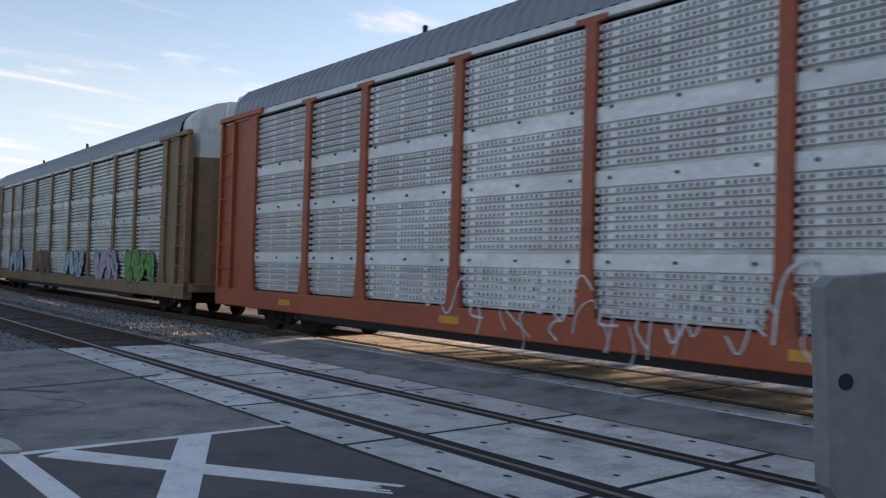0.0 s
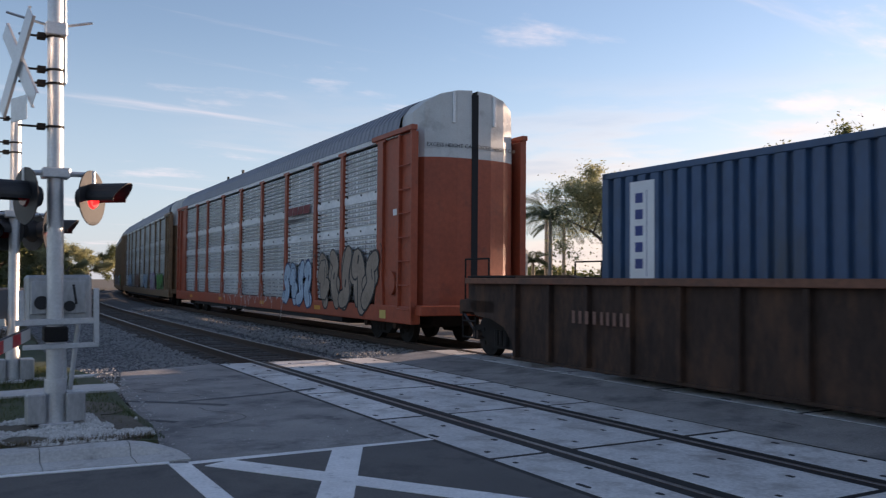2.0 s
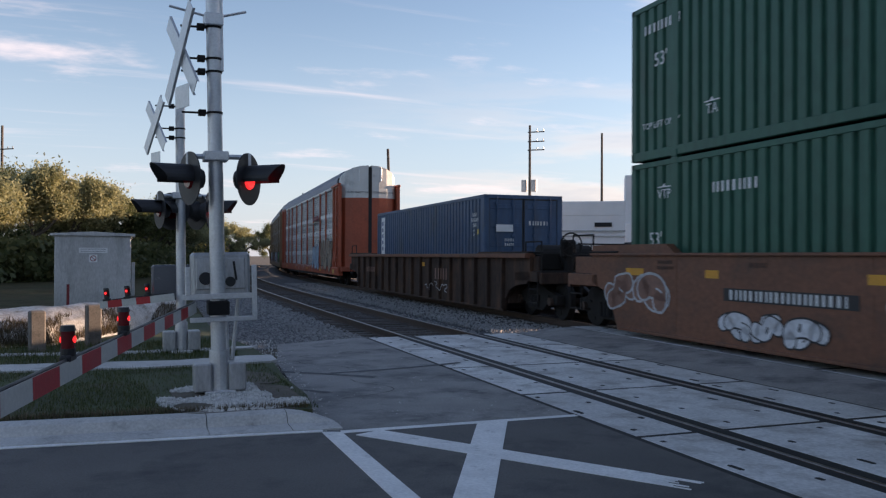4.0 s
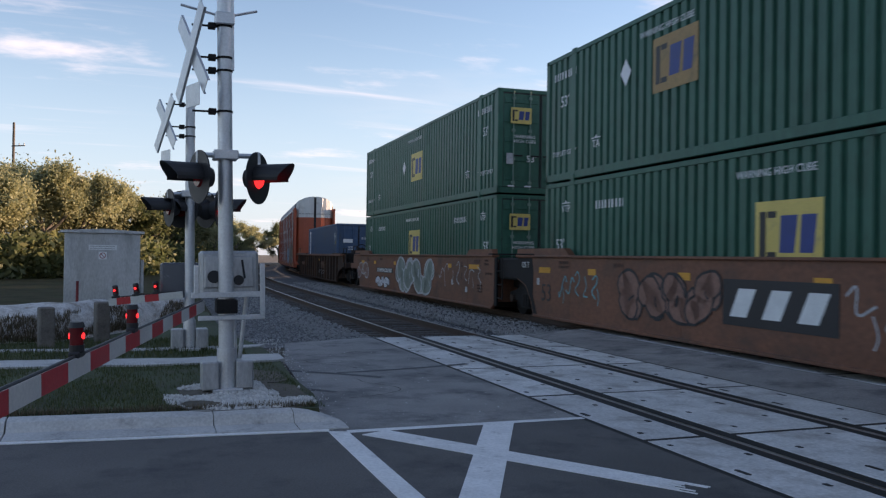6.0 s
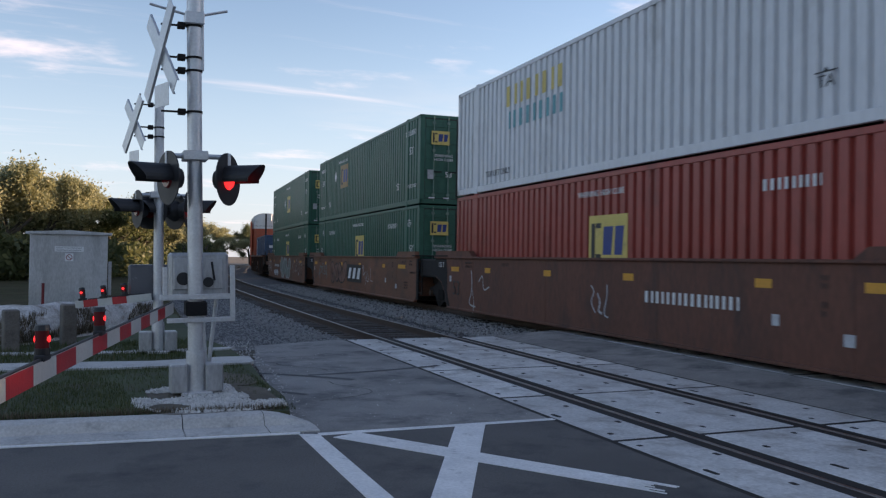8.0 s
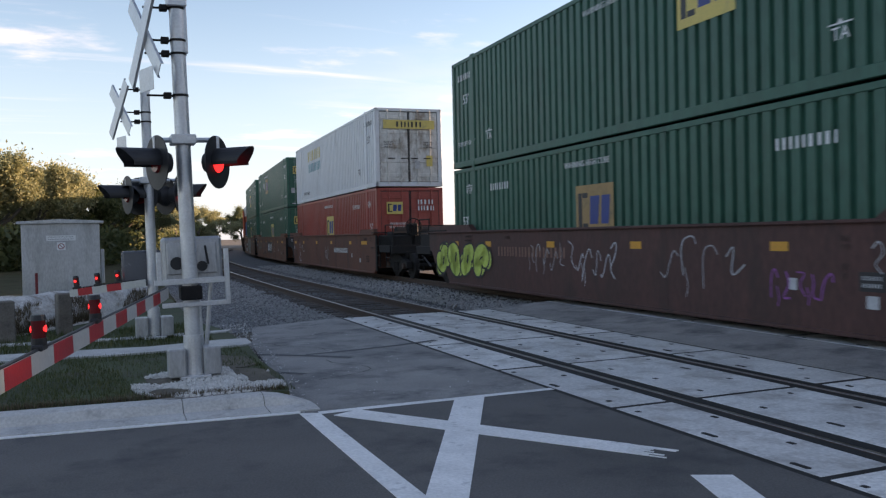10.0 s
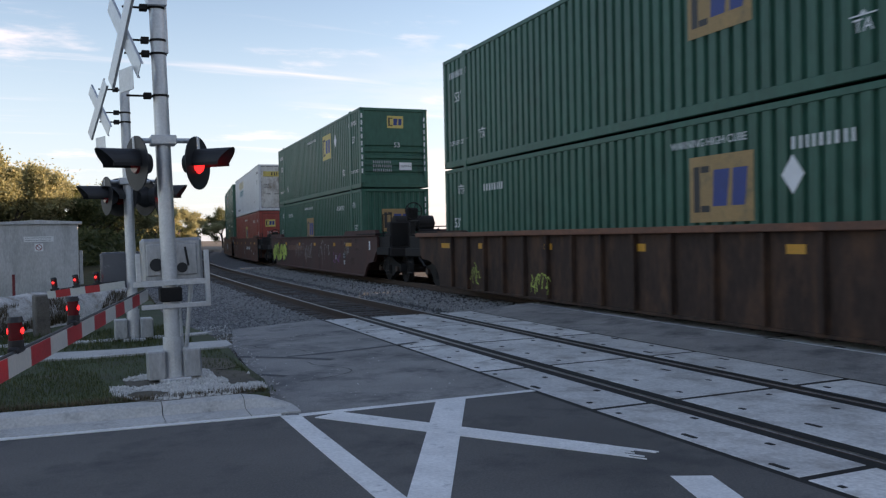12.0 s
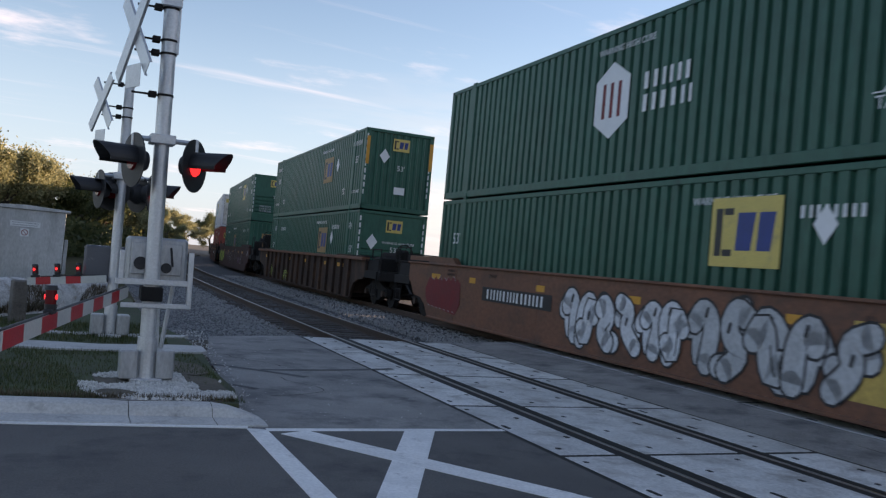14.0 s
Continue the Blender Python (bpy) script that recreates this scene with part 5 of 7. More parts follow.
    # bowed end doors: coloured below, white above
    for sy in (-1, 1):
        for sx in (-1, 1):
            plan = [(0.07, h + 0.17), (0.45, h + 0.15), (0.85, h + 0.07), (1.18, h - 0.10), (1.36, h - 0.36), (1.40, h - 0.85)]
            door = part("end_door", Geo().sheet([[(sx * px, sy * py, z) for px, py in plan] for z in (0.95, 4.35)]), m, ob)
            tops = [5.95, 5.92, 5.82, 5.62, 5.40, 5.22]
            part("door_top", Geo().sheet([[(sx * px, sy * py, 4.35) for px, py in plan], [(sx * px * 0.99, sy * (py - 0.02), z) for (px, py), z in zip(plan, tops)]]), M_RACKWHITE, door)
            part("cap", Geo().sheet([[(sx * px * 0.99, sy * (py - 0.02), z) for (px, py), z in zip(plan, tops)], [(sx * px * 0.99, sy * 12.55, z) for (px, py), z in zip(plan, tops)]]), M_RACKWHITE, door)
            part("hinge_bar", Geo().box(*sorted((sx * 0.50, sx * 0.58)), *sorted((sy * (h + 0.155), sy * (h + 0.09))), 5.15, 5.86, 0.01), M_MAST, door)
        part("door_seam", Geo().box(-0.085, 0.085, *sorted((sy * (h + 0.18), sy * (h + 0.0))), 0.95, 5.85), M_HOLE, ob)
        part("end_deck", Geo().box(-1.42, 1.42, *sorted((sy * (h + 0.25), sy * 12.2)), 0.72, 0.95, 0.02), m, ob)
        truck(ob, sy * 10.9)
        coupler(ob, sy * (h + 0.2), sy * (h + 1.0))
    if first:
        for sx in (-1, 1):
            lettering("lettering", "EXCESS HEIGHT CAR", 0.125, M_BLACK, ob, pose(sx * 0.62, -h - 0.135, 4.62, 0, 0, sx * 9) @ BACK)
        # tags and a red slanted emblem with a black stroke under it
        X = -w - 0.045
        g = Geo()
        for a, e in ((-1.05, -0.62), (-0.58, -0.12), (-0.08, 0.36), (0.40, 1.0)):
            g.prism([(a, -0.12), (e, -0.11), (e + 0.08, 0.14), (a + 0.08, 0.13)], "z", 0, 0.004)
        part("emblem", g, M_GRAF["red"], ob, at=pose(X, -5.55, 3.62) @ NEAR)
        part("emblem_stroke", Geo().prism([(-1.05, -0.03), (1.15, 0.04), (-1.05, 0.08)], "z", 0, 0.004), M_BLACK, ob, at=pose(X, -5.55, 3.32) @ NEAR)
        graffiti(ob, (X, -5.5, 1.35), 2.75, 1.45, 4, "ice", "navy", 3)
        graffiti(ob, (X, -9.5, 1.55), 4.2, 1.75, 5, "tan", "black", 7)
        scrawl(ob, (X, 0.3, 1.25), 9.6, 1.45, 17, "white", 5, 0.045)
        scrawl(ob, (X - 0.004, -0.2, 0.95), 7.0, 0.9, 14, "white", 6, 0.03)
        scrawl(ob, (X, -7.1, 2.3), 0.9, 0.5, 5, "black", 9)
        scrawl(ob, (X, -11.3, 2.15), 1.1, 0.6, 7, "black", 10)
        part("notice", Geo().box(X - 0.002, X, -12.1, -11.75, 0.60, 0.80), M_EMPYEL, ob)
        for a in (9.6, 4.0, -2.0, -7.6):
            part("reflector", Geo().box(X - 0.002, X, a, a + 0.5, 0.66, 0.78), M_YELLOW, ob)
    else:
        X = -w - 0.045
        for y, fill, line, sd in ((-9.8, "green", "black", 21), (-6.4, "silver", "purple", 22), (-2.5, "ice", "black", 23), (2.5, "brownish", "black", 24), (7.5, "ice", "navy", 25)):
            graffiti(ob, (X, y, 1.35), 2.6, 1.05, 4, fill, line, sd)


SKELETONS = [  # abstract bends inside a unit square
    [(0.10, 0.05), (0.05, 0.75), (0.55, 0.98), (0.75, 0.70)],
    [(0.90, 0.05), (0.20, 0.12), (0.55, 0.55), (0.25, 0.98)],
    [(0.15, 0.95), (0.75, 0.80), (0.35, 0.42), (0.95, 0.05)],
    [(0.05, 0.30), (0.40, 0.02), (0.60, 0.95), (0.98, 0.60)],
    [(0.60, 0.02), (0.08, 0.30), (0.70, 0.62), (0.45, 1.0), (0.05, 0.85)],
    [(0.10, 0.60), (0.45, 0.95), (0.55, 0.10), (0.95, 0.40)]]


def smooth_line(pts, times=2):
    for _ in range(times):
        cut = [pts[0]]
        for p, q in zip(pts, pts[1:]):
            cut += [(p[0] * 0.75 + q[0] * 0.25, p[1] * 0.75 + q[1] * 0.25), (p[0] * 0.25 + q[0] * 0.75, p[1] * 0.25 + q[1] * 0.75)]
        pts = cut + [pts[-1]]
    return pts


def ribbon(g, pts, thick, lift, round_ends=False):
    """A flat sprayed band along a line of points."""
    left, right = [], []
    for i, p in enumerate(pts):
        a, b = pts[max(0, i - 1)], pts[min(len(pts) - 1, i + 1)]
        dx, dy = b[0] - a[0], b[1] - a[1]
        q = math.hypot(dx, dy) or 1
        left.append((p[0] - dy / q * thick / 2, p[1] + dx / q * thick / 2, lift))
        right.append((p[0] + dy / q * thick / 2, p[1] - dx / q * thick / 2, lift))
    g.sheet([left, right])
    if round_ends:
        for p in (pts[0], pts[-1]):
            g.add([(p[0] + thick / 2 * math.cos(i * 0.6283), p[1] + thick / 2 * math.sin(i * 0.6283), lift) for i in range(10)], [tuple(range(10))])


def graffiti(parent, at, width, height, letters, fill, line, seed):
    """Fat sprayed strokes side by side, each with an outline; no words."""
    rng = random.Random(seed)
    f, o = Geo(), Geo()
    step = width / letters
    last = None
    for k in range(letters):
        x0 = -width / 2 + k * step - step * 0.04
        pick = rng.choice([i for i in range(len(SKELETONS)) if i != last])
        last = pick
        slant, grow, drop, flip = rng.uniform(-0.12, 0.12), rng.uniform(0.88, 1.06), rng.uniform(-0.05, 0.05), rng.random() < 0.5
        fat = min(step, height) * rng.uniform(0.46, 0.58)
        for q in range(2):
            shape = SKELETONS[pick] if q == 0 else SKELETONS[(pick + 3) % len(SKELETONS)]
            shape = [(1 - px, py) for px, py in shape] if flip else shape
            pts = [(x0 + fat * 0.35 + (px + rng.uniform(-0.06, 0.06)) * (step * 1.1 - fat * 0.7) + slant * (py - 0.5) * height, (py - 0.5 + drop) * (height * grow - fat)) for px, py in shape]
            pts = smooth_line(pts)
            lift = 0.002 + (2 * k + q) * 0.0009
            ribbon(o, pts, fat * 1.24, lift, True)
            ribbon(f, pts, fat, lift + 0.0005, True)
            cx, cy = pts[len(pts) // 2]
            if rng.random() < 0.6:
                ribbon(o, [(cx - fat * 0.05, cy - fat * 0.16), (cx + fat * 0.04, cy + fat * 0.16)], fat * 0.20, lift + 0.0008, True)
            else:
                ribbon(o, [(a + fat * 0.22, b - fat * 0.1) for a, b in pts[len(pts) // 3: len(pts) // 3 + 4]], fat * 0.09, lift + 0.0008)
    base = pose(*at) @ NEAR
    ob = part("graffiti", f, M_GRAF[fill], parent, "sprayed lettering-like shapes with an outline", at=base)
    part("outline", o, M_GRAF[line], ob)


def scrawl(parent, at, width, height, count, colour, seed, thick=0.035):
    """Thin tags: linked loops and hooks along a line."""
    rng = random.Random(seed)
    g = Geo()
    n = max(2, int(count * 0.9))
    step = width / n
    for k in range(n):
        h = height * rng.uniform(0.55, 1.0)
        x0, z0, slant = -width / 2 + k * step, rng.uniform(-0.12, 0.12) * height, rng.uniform(0.0, 0.3)
        pts = [(x0 + (px + rng.uniform(-0.12, 0.12)) * max(step, height * 0.45) * 0.95 + slant * (py - 0.5) * h, z0 + (py - 0.5 + rng.uniform(-0.08, 0.08)) * h) for px, py in rng.choice(SKELETONS)]
        ribbon(g, smooth_line(pts), thick * rng.uniform(0.6, 0.95), 0.003 + 0.0002 * k)
        if rng.random() < 0.3:
            a = rng.uniform(x0, x0 + step)
            ribbon(g, smooth_line([(a, -h * 0.1), (a + step * 0.2, -h * 0.5), (a + step * 0.05, -h * 0.75)]), thick * 0.6, 0.003)
    part("graffiti", g, M_GRAF[colour], parent, "thin sprayed scrawl", at=pose(*at) @ NEAR)


build_train()


# ---- crossing signals ----
def flasher(parent, x, y, z, face_yaw, lit):
    """A warning light: black disc, hood, red lens. face_yaw: degrees, 0 looks along +y, plus turns left."""
    base = pose(x, y, z, 0, 0, face_yaw)
    disc = part("background_disc", Geo().tube((0, 0.0, 0), (0, 0.012, 0), 0.285, n=32), M_BLACK, parent, at=base, smooth=True)
    part("lamp_housing", Geo().tube((0, -0.13, 0), (0, 0.0, 0), 0.10, 0.16, n=20), M_BLACK, disc, smooth=True)
    part("lens", Geo().tube((0, 0.012, 0), (0, 0.035, 0), 0.115, 0.10, n=20), M_LAMP_ON if lit else M_LAMP_OFF, disc)
    rows = []
    for k in range(17):
        a = radians(-15 + k * 210 / 16)
        ca, sa = math.cos(a), math.sin(a)
        reach = 0.30 + 0.12 * max(0, sa)
        rows.append([(0.15 * ca, 0.01, 0.15 * sa), (0.15 * ca, reach, 0.15 * sa), (0.143 * ca, reach, 0.143 * sa), (0.143 * ca, 0.01, 0.143 * sa)])
    part("hood", Geo().sheet(rows), M_BLACK, disc)


def crossbuck(parent, x, y, z, yaw, size):
    base = pose(x, y, z, 0, 0, yaw)
    for k, tilt in enumerate((-45, 45)):
        g = Geo().box(-0.008, 0.0, -size / 2, size / 2, -0.09, 0.09, 0.003)
        g.box(0.0, 0.02, -size / 2, size / 2, -0.09, -0.082)
        g.box(0.0, 0.02, -size / 2, size / 2, 0.082, 0.09)
        part("crossbuck_blade", g, M_MAST, parent, at=base @ pose(0.03 * k, 0, 0, tilt, 0, 0))


def signal(x, y, base_z, radius, top, label, cross_z, cross_off, cross_yaw, cross_size, lights, arm_z, plate_z, lean):
    ob = thing("crossing_signal", label, "railway signal", "crossing signals", at=pose(x, y, base_z, 0, lean, 0))
    g = Geo().tube((0, 0, 0), (0, 0, top - base_z), radius, radius * 0.92, n=24)
    part("mast", g, M_MAST, ob, smooth=True)
    g = Geo().box(-0.16, 0.16, -0.16, 0.16, -0.05, 0.03, 0.01)
    g.tube((0, 0, 0.0), (0, 0, 0.45), radius * 1.35, radius * 1.2, n=20)
    part("mast_base", g, M_MAST, ob)
    for sx in (-1, 1):
        part("junction_box", Geo().box(*sorted((sx * 0.09, sx * 0.27)), -0.14, 0.10, 0.02, 0.32, 0.015), M_CABINET, ob)
    crossbuck(ob, cross_off, 0.02, cross_z - base_z, cross_yaw, cross_size)
    part("count_plate", Geo().box(cross_off - 0.008, cross_off + 0.0, -0.17, 0.17, plate_z - base_z - 0.12, plate_z - base_z + 0.12, 0.004), M_MAST, ob, at=pose(0, 0, 0, 0, 0, 20))
    for dz in (0.30, -0.04, -0.18, -0.62):
        z = cross_z - base_z + dz
        g = Geo().tube((cross_off + 0.02, 0, z), (-radius, 0, z), 0.012, n=6)
        g.box(-radius - 0.09, -radius - 0.01, -0.05, 0.05, z - 0.03, z + 0.03, 0.006)
        part("bracket", g, M_IRON, ob)
        part("band", Geo().tube((0, 0, z - 0.012), (0, 0, z + 0.012), radius * 1.03, n=20), M_IRON, ob)
    xs = [l[0] for l in lights]
    g = Geo().tube((min(xs), 0, arm_z - base_z), (max(xs), 0, arm_z - base_z), 0.028, n=10)
    g.box(-0.13, 0.13, -0.12, 0.12, arm_z - base_z - 0.05, arm_z - base_z + 0.05, 0.01)
    part("cross_arm", g, M_MAST, ob)
    for lx, ly, drop, yaw, lit in lights:
        flasher(ob, lx, ly, arm_z - base_z - drop, yaw, lit)
        part("arm_clamp", Geo().box(lx - 0.035, lx + 0.035, -0.04, 0.04, arm_z - base_z - drop * 0.9, arm_z - base_z + 0.04, 0.008), M_MAST, ob)
    return ob


sig = signal(0.98, 9.35, 0.13, 0.082, 4.75, "silver railway crossing mast with crossbuck and red flashing lights", 3.75, -0.36, 14, 1.22,
             [(0.34, -0.02, 0.24, -124, True), (-0.27, -0.05, 0.24, 109, False)], 2.66, 3.27, -1.3)
g = Geo().box(0.05, 0.10, -0.03, 0.03, 3.45, 4.6, 0.006)
part("conduit", g, M_MAST, sig)
g = Geo().tube((0, 0, 4.62), (0, 0, 4.80), 0.16, 0.10, n=16)
part("bell", g, M_MAST, sig)
g = Geo().box(-0.10, 0.10, -0.10, 0.10, 3.93, 4.06, 0.01)
g.tube((-0.02, 0, 4.03), (-0.45, 0, 4.12), 0.014, n=6)
g.tube((0.02, 0, 4.03), (0.35, 0, 4.12), 0.014, n=6)
part("spreader", g, M_MAST, sig)
# gate machine on the mast
mach = part("gate_machine", Geo().box(-0.26, 0.36, 0.08, 0.40, 1.02, 1.50, 0.03), M_CABINET, sig)
g = Geo()
g.box(-0.22, -0.06, 0.05, 0.08, 1.10, 1.44, 0.01)
g.box(0.06, 0.30, 0.05, 0.08, 1.10, 1.44, 0.01)
part("access_cover", g, M_CABINET, mach)
part("cable_gland", Geo().tube((0.14, 0.03, 1.18), (0.14, 0.06, 1.18), 0.055, n=14), M_BLACK, mach)
part("cable_gland", Geo().tube((-0.12, 0.03, 1.22), (-0.12, 0.06, 1.22), 0.07, n=14), M_BLACK, mach)
part("cable", Geo().tube((0.20, 0.0, 1.20), (0.17, -0.02, 1.40), 0.012, n=6), M_BLACK, mach)
frame_part = part("gate_frame", Geo().box(-0.37, 0.40, -0.12, -0.08, 1.00, 1.06, 0.006).box(-0.30, 0.40, -0.12, -0.08, 0.76, 0.81, 0.006), M_MAST, sig)
part("frame_post", Geo().box(0.35, 0.40, -0.13, -0.07, 0.80, 1.36, 0.006), M_MAST, frame_part)
part("frame_post", Geo().box(-0.34, -0.29, -0.13, -0.07, 1.05, 1.35, 0.006), M_MAST, frame_part)
part("clamp", Geo().box(-0.11, 0.11, -0.13, 0.13, 0.83, 0.98, 0.012), M_IRON, frame_part)
part("conduit", Geo().tube((0.16, 0.2, 0.3), (0.24, 0.15, 1.0), 0.025, n=8).tube((0.12, 0.2, 0.3), (0.10, 0.2, 0.95), 0.02, n=8), M_MAST, sig)


def gate_arm(parent, ax, ay, az, bx, by, bz, stripe, lamps, label):
    """A striped barrier arm with red lamps, from its pivot to its tip, in the space of the signal."""
    a, b = Vector((ax, ay, az)), Vector((bx, by, bz))
    L = (b - a).length
    m = Matrix.Translation(a) @ (b - a).to_track_quat("Y", "Z").to_matrix().to_4x4()
    core = part("gate_arm", Geo().box(-0.02, 0.0, 0, L, -0.055, 0.055, 0.006), M_WHITEREF, parent, label, at=m)
    k, y = 0, 0.15
    while y < L:
        e = min(y + stripe, L)
        part("stripe", Geo().box(-0.024, -0.02, y + 0.002, e - 0.002, -0.054, 0.054), M_REDREF if k % 2 else M_WHITEREF, core)
        part("stripe", Geo().box(0.0, 0.004, y + 0.002, e - 0.002, -0.054, 0.054), M_REDREF if k % 2 else M_WHITEREF, core)
        y, k = e, k + 1
    part("cable", Geo().tube((-0.01, 0.1, 0.062), (-0.01, L - 0.2, 0.062), 0.009, n=6), M_BLACK, core)
    for q in lamps:
        y = q * L
        lamp = part("arm_lamp", Geo().box(-0.035, 0.025, y - 0.06, y + 0.06, 0.05, 0.085, 0.008).tube((-0.005, y, 0.08), (-0.005, y, 0.12), 0.04, n=14).tube((-0.005, y, 0.215), (-0.005, y, 0.245), 0.045, 0.036, n=14).box(-0.012, 0.002, y - 0.046, y - 0.03, 0.1, 0.23), M_BLACK, core)
        part("lens_body", Geo().tube((-0.005, y, 0.12), (-0.005, y, 0.215), 0.037, n=16), M_LAMP_OFF, lamp, smooth=True)
        for sx in (-1, 1):
            part("lens", Geo().tube((-0.005 + sx * 0.03, y, 0.168), (-0.005 + sx * 0.039, y, 0.168), 0.021, 0.018, n=14), M_LAMP_ON, lamp)
    return core


gate_arm(sig, -0.25, -0.10, 0.92, -1.75, -6.5, 0.84, 0.40, (0.47, 0.66, 0.97), "red and white striped barrier arm")
sig2 = signal(0.84, 13.41, 0.13, 0.075, 3.95, "silver railway crossing mast with paired flashing lights", 3.56, -0.38, 18, 1.0,
              [(0.42, -0.10, 0.22, -110, True), (-0.30, -0.10, 0.22, 104, False)], 2.50, 3.02, -0.7)
flasher(sig2, 0.24, 0.10, 2.14, -60, True)
flasher(sig2, -0.12, 0.10, 2.14, 150, False)
part("gate_machine", Geo().box(-0.42, 0.16, 0.08, 0.40, 0.78, 1.32, 0.03), M_CARGREY, sig2)
gate_arm(sig2, -0.10, -0.12, 0.84, -1.15, 0.35, 0.72, 0.22, (0.35, 0.62, 0.9), "short red and white barrier arm")

# the signal beside the viewer: its counterweight
near_sig = thing("crossing_signal", "grey steel gate counterweight on a silver mast", "railway signal", "crossing signals", at=pose(2.82, 0.48, 0))
part("mast", Geo().tube((0, 0, 0), (0, 0, 5.0), 0.085, n=20), M_MAST, near_sig, smooth=True)
part("mast_base", Geo().tube((0, 0, 0), (0, 0, 0.5), 0.14, 0.11, n=20), M_MAST, near_sig)
M_WEIGHT = mat("painted_steel_weight", (0.20, 0.205, 0.21), 0.7, vary=0.15, scale=3, fine=25, bump=0.15, stain=(0.14, 0.12, 0.10), stain_at=0.66)
plan = [(-0.50, -0.31), (-0.53, -0.27), (-0.555, 0.24), (-0.53, 0.265), (-0.09, 0.31), (-0.06, 0.28), (-0.06, -0.31), (-0.09, -0.33)]
wt = part("counterweight", Geo().prism([(a, b + 1.345) for a, b in plan], "y", -0.03, 0.03), M_WEIGHT, near_sig, at=pose(-0.18, 0.30, 0, 0, 0, -28))
part("bolt_hole", Geo().tube((-0.49, -0.032, 1.345), (-0.49, -0.02, 1.345), 0.022, n=14), M_HOLE, wt)
part("support_arm", Geo().box(-0.30, 0.10, -0.06, 0.30, 1.28, 1.40, 0.01), M_MAST, near_sig)

# ---- equipment cabinet ----
cab = thing("equipment_cabinet", "brushed aluminium railway equipment cabinet with a sign", "cabinet", at=pose(-0.655, 21.95, 0.12))
part("body", Geo().box(-0.83, 0.83, -0.6, 0.6, 0.12, 1.92, 0.012), M_CABINET, cab)
part("roof", Geo().prism([(-0.92, 1.92), (0.92, 1.92), (0.92, 1.97), (0, 2.02), (-0.92, 1.97)], "y", -0.68, 0.68), M_CABINET, cab)
part("plinth", Geo().box(-0.86, 0.86, -0.63, 0.63, -0.1, 0.12, 0.01), M_KERB, cab)
sign = part("sign", Geo().box(-0.31, 0.31, -0.607, -0.601, 1.52, 1.64), M_SIGNWHITE, cab)
part("text_strip", bars(2, 0.54, 0.022, 0.03), M_CARGREY, sign, at=pose(0, -0.607, 1.58) @ BACK)
sign = part("sign", Geo().box(-0.09, 0.09, -0.607, -0.601, 1.30, 1.48), M_SIGNWHITE, cab)
g = Geo()
for k in range(16):
    a, b = 2 * math.pi * k / 16, 2 * math.pi * (k + 1) / 16
    g.add([(0.07 * math.cos(a), 0.07 * math.sin(a), 0.002), (0.07 * math.cos(b), 0.07 * math.sin(b), 0.002), (0.053 * math.cos(b), 0.053 * math.sin(b), 0.002), (0.053 * math.cos(a), 0.053 * math.sin(a), 0.002)], [(0, 1, 2, 3)])
g.prism([(-0.05, 0.04), (-0.04, 0.05), (0.05, -0.04), (0.04, -0.05)], "z", 0.001, 0.003)
part("symbol", g, M_SIGNRED, sign, at=pose(0, -0.607, 1.39) @ BACK)
part("side_conduit", Geo().box(0.84, 0.92, -0.5, -0.4, 0.5, 1.3, 0.01), M_CABINET, cab)


# ---- verge ----
def build_verge():
    g = Geo().prism([(-40, kerb_line(-40) + 0.505), (1.45, kerb_line(1.45) + 0.502), (1.72, kerb_line(1.72) + 0.46), (1.84, 8.9), (1.84, 10.2), (1.97, 12.0), (1.95, 14.0), (1.65, 16.0), (1.8, 22), (-40, 22)], "z", -0.14, 0.12)
    tagged(part("verge", g, M_TURF), kind="structure")
    g = Geo().prism([(-60, 22.004), (1.9, 22.004), (3.4, 60), (4, 200), (-200, 200)], "z", -0.14, 0.06)
    tagged(part("field", g, M_FIELD), kind="structure")
    g = Geo().prism([(-30, 14.0), (-0.3, 11.64), (0.2, 11.58), (1.9, 11.70), (2.02, 11.85), (2.04, 12.45), (1.6, 12.46), (0.7, 12.20), (-0.3, 12.34), (-30, 14.8)], "z", 0.10, 0.145)
    tagged(part("pavement", g, M_KERB), kind="structure")
    g = Geo().prism([(-6, 14.0), (0.3, 13.42), (1.35, 13.40), (1.9, 13.56), (2.05, 13.85), (1.6, 13.78), (0.3, 13.66), (-6, 14.4)], "z", 0.10, 0.14)
    tagged(part("pavement", g, M_KERB), kind="structure")
    # bare soil round the mast
    for name, cx, cy, rx, ry, sd in (("soil_patch", 1.12, 9.0, 0.72, 1.08, 3), ("soil_patch", 1.35, 10.3, 0.45, 0.6, 5)):
        ring = []
        for k in range(40):
            a = k * math.pi / 20
            q = 1 + 0.35 * noise.noise((math.cos(a) * 2.2, math.sin(a) * 2.2, sd))
            ring.append((min(1.74, cx + rx * q * math.cos(a)), max(8.12, cy + ry * q * math.sin(a))))
        tagged(part(name, Geo().prism(ring, "z", 0.05, 0.1245 + 0.001 * sd), M_SOIL), kind="structure")
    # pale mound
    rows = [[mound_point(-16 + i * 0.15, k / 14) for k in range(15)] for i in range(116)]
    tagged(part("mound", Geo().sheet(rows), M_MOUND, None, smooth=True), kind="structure")


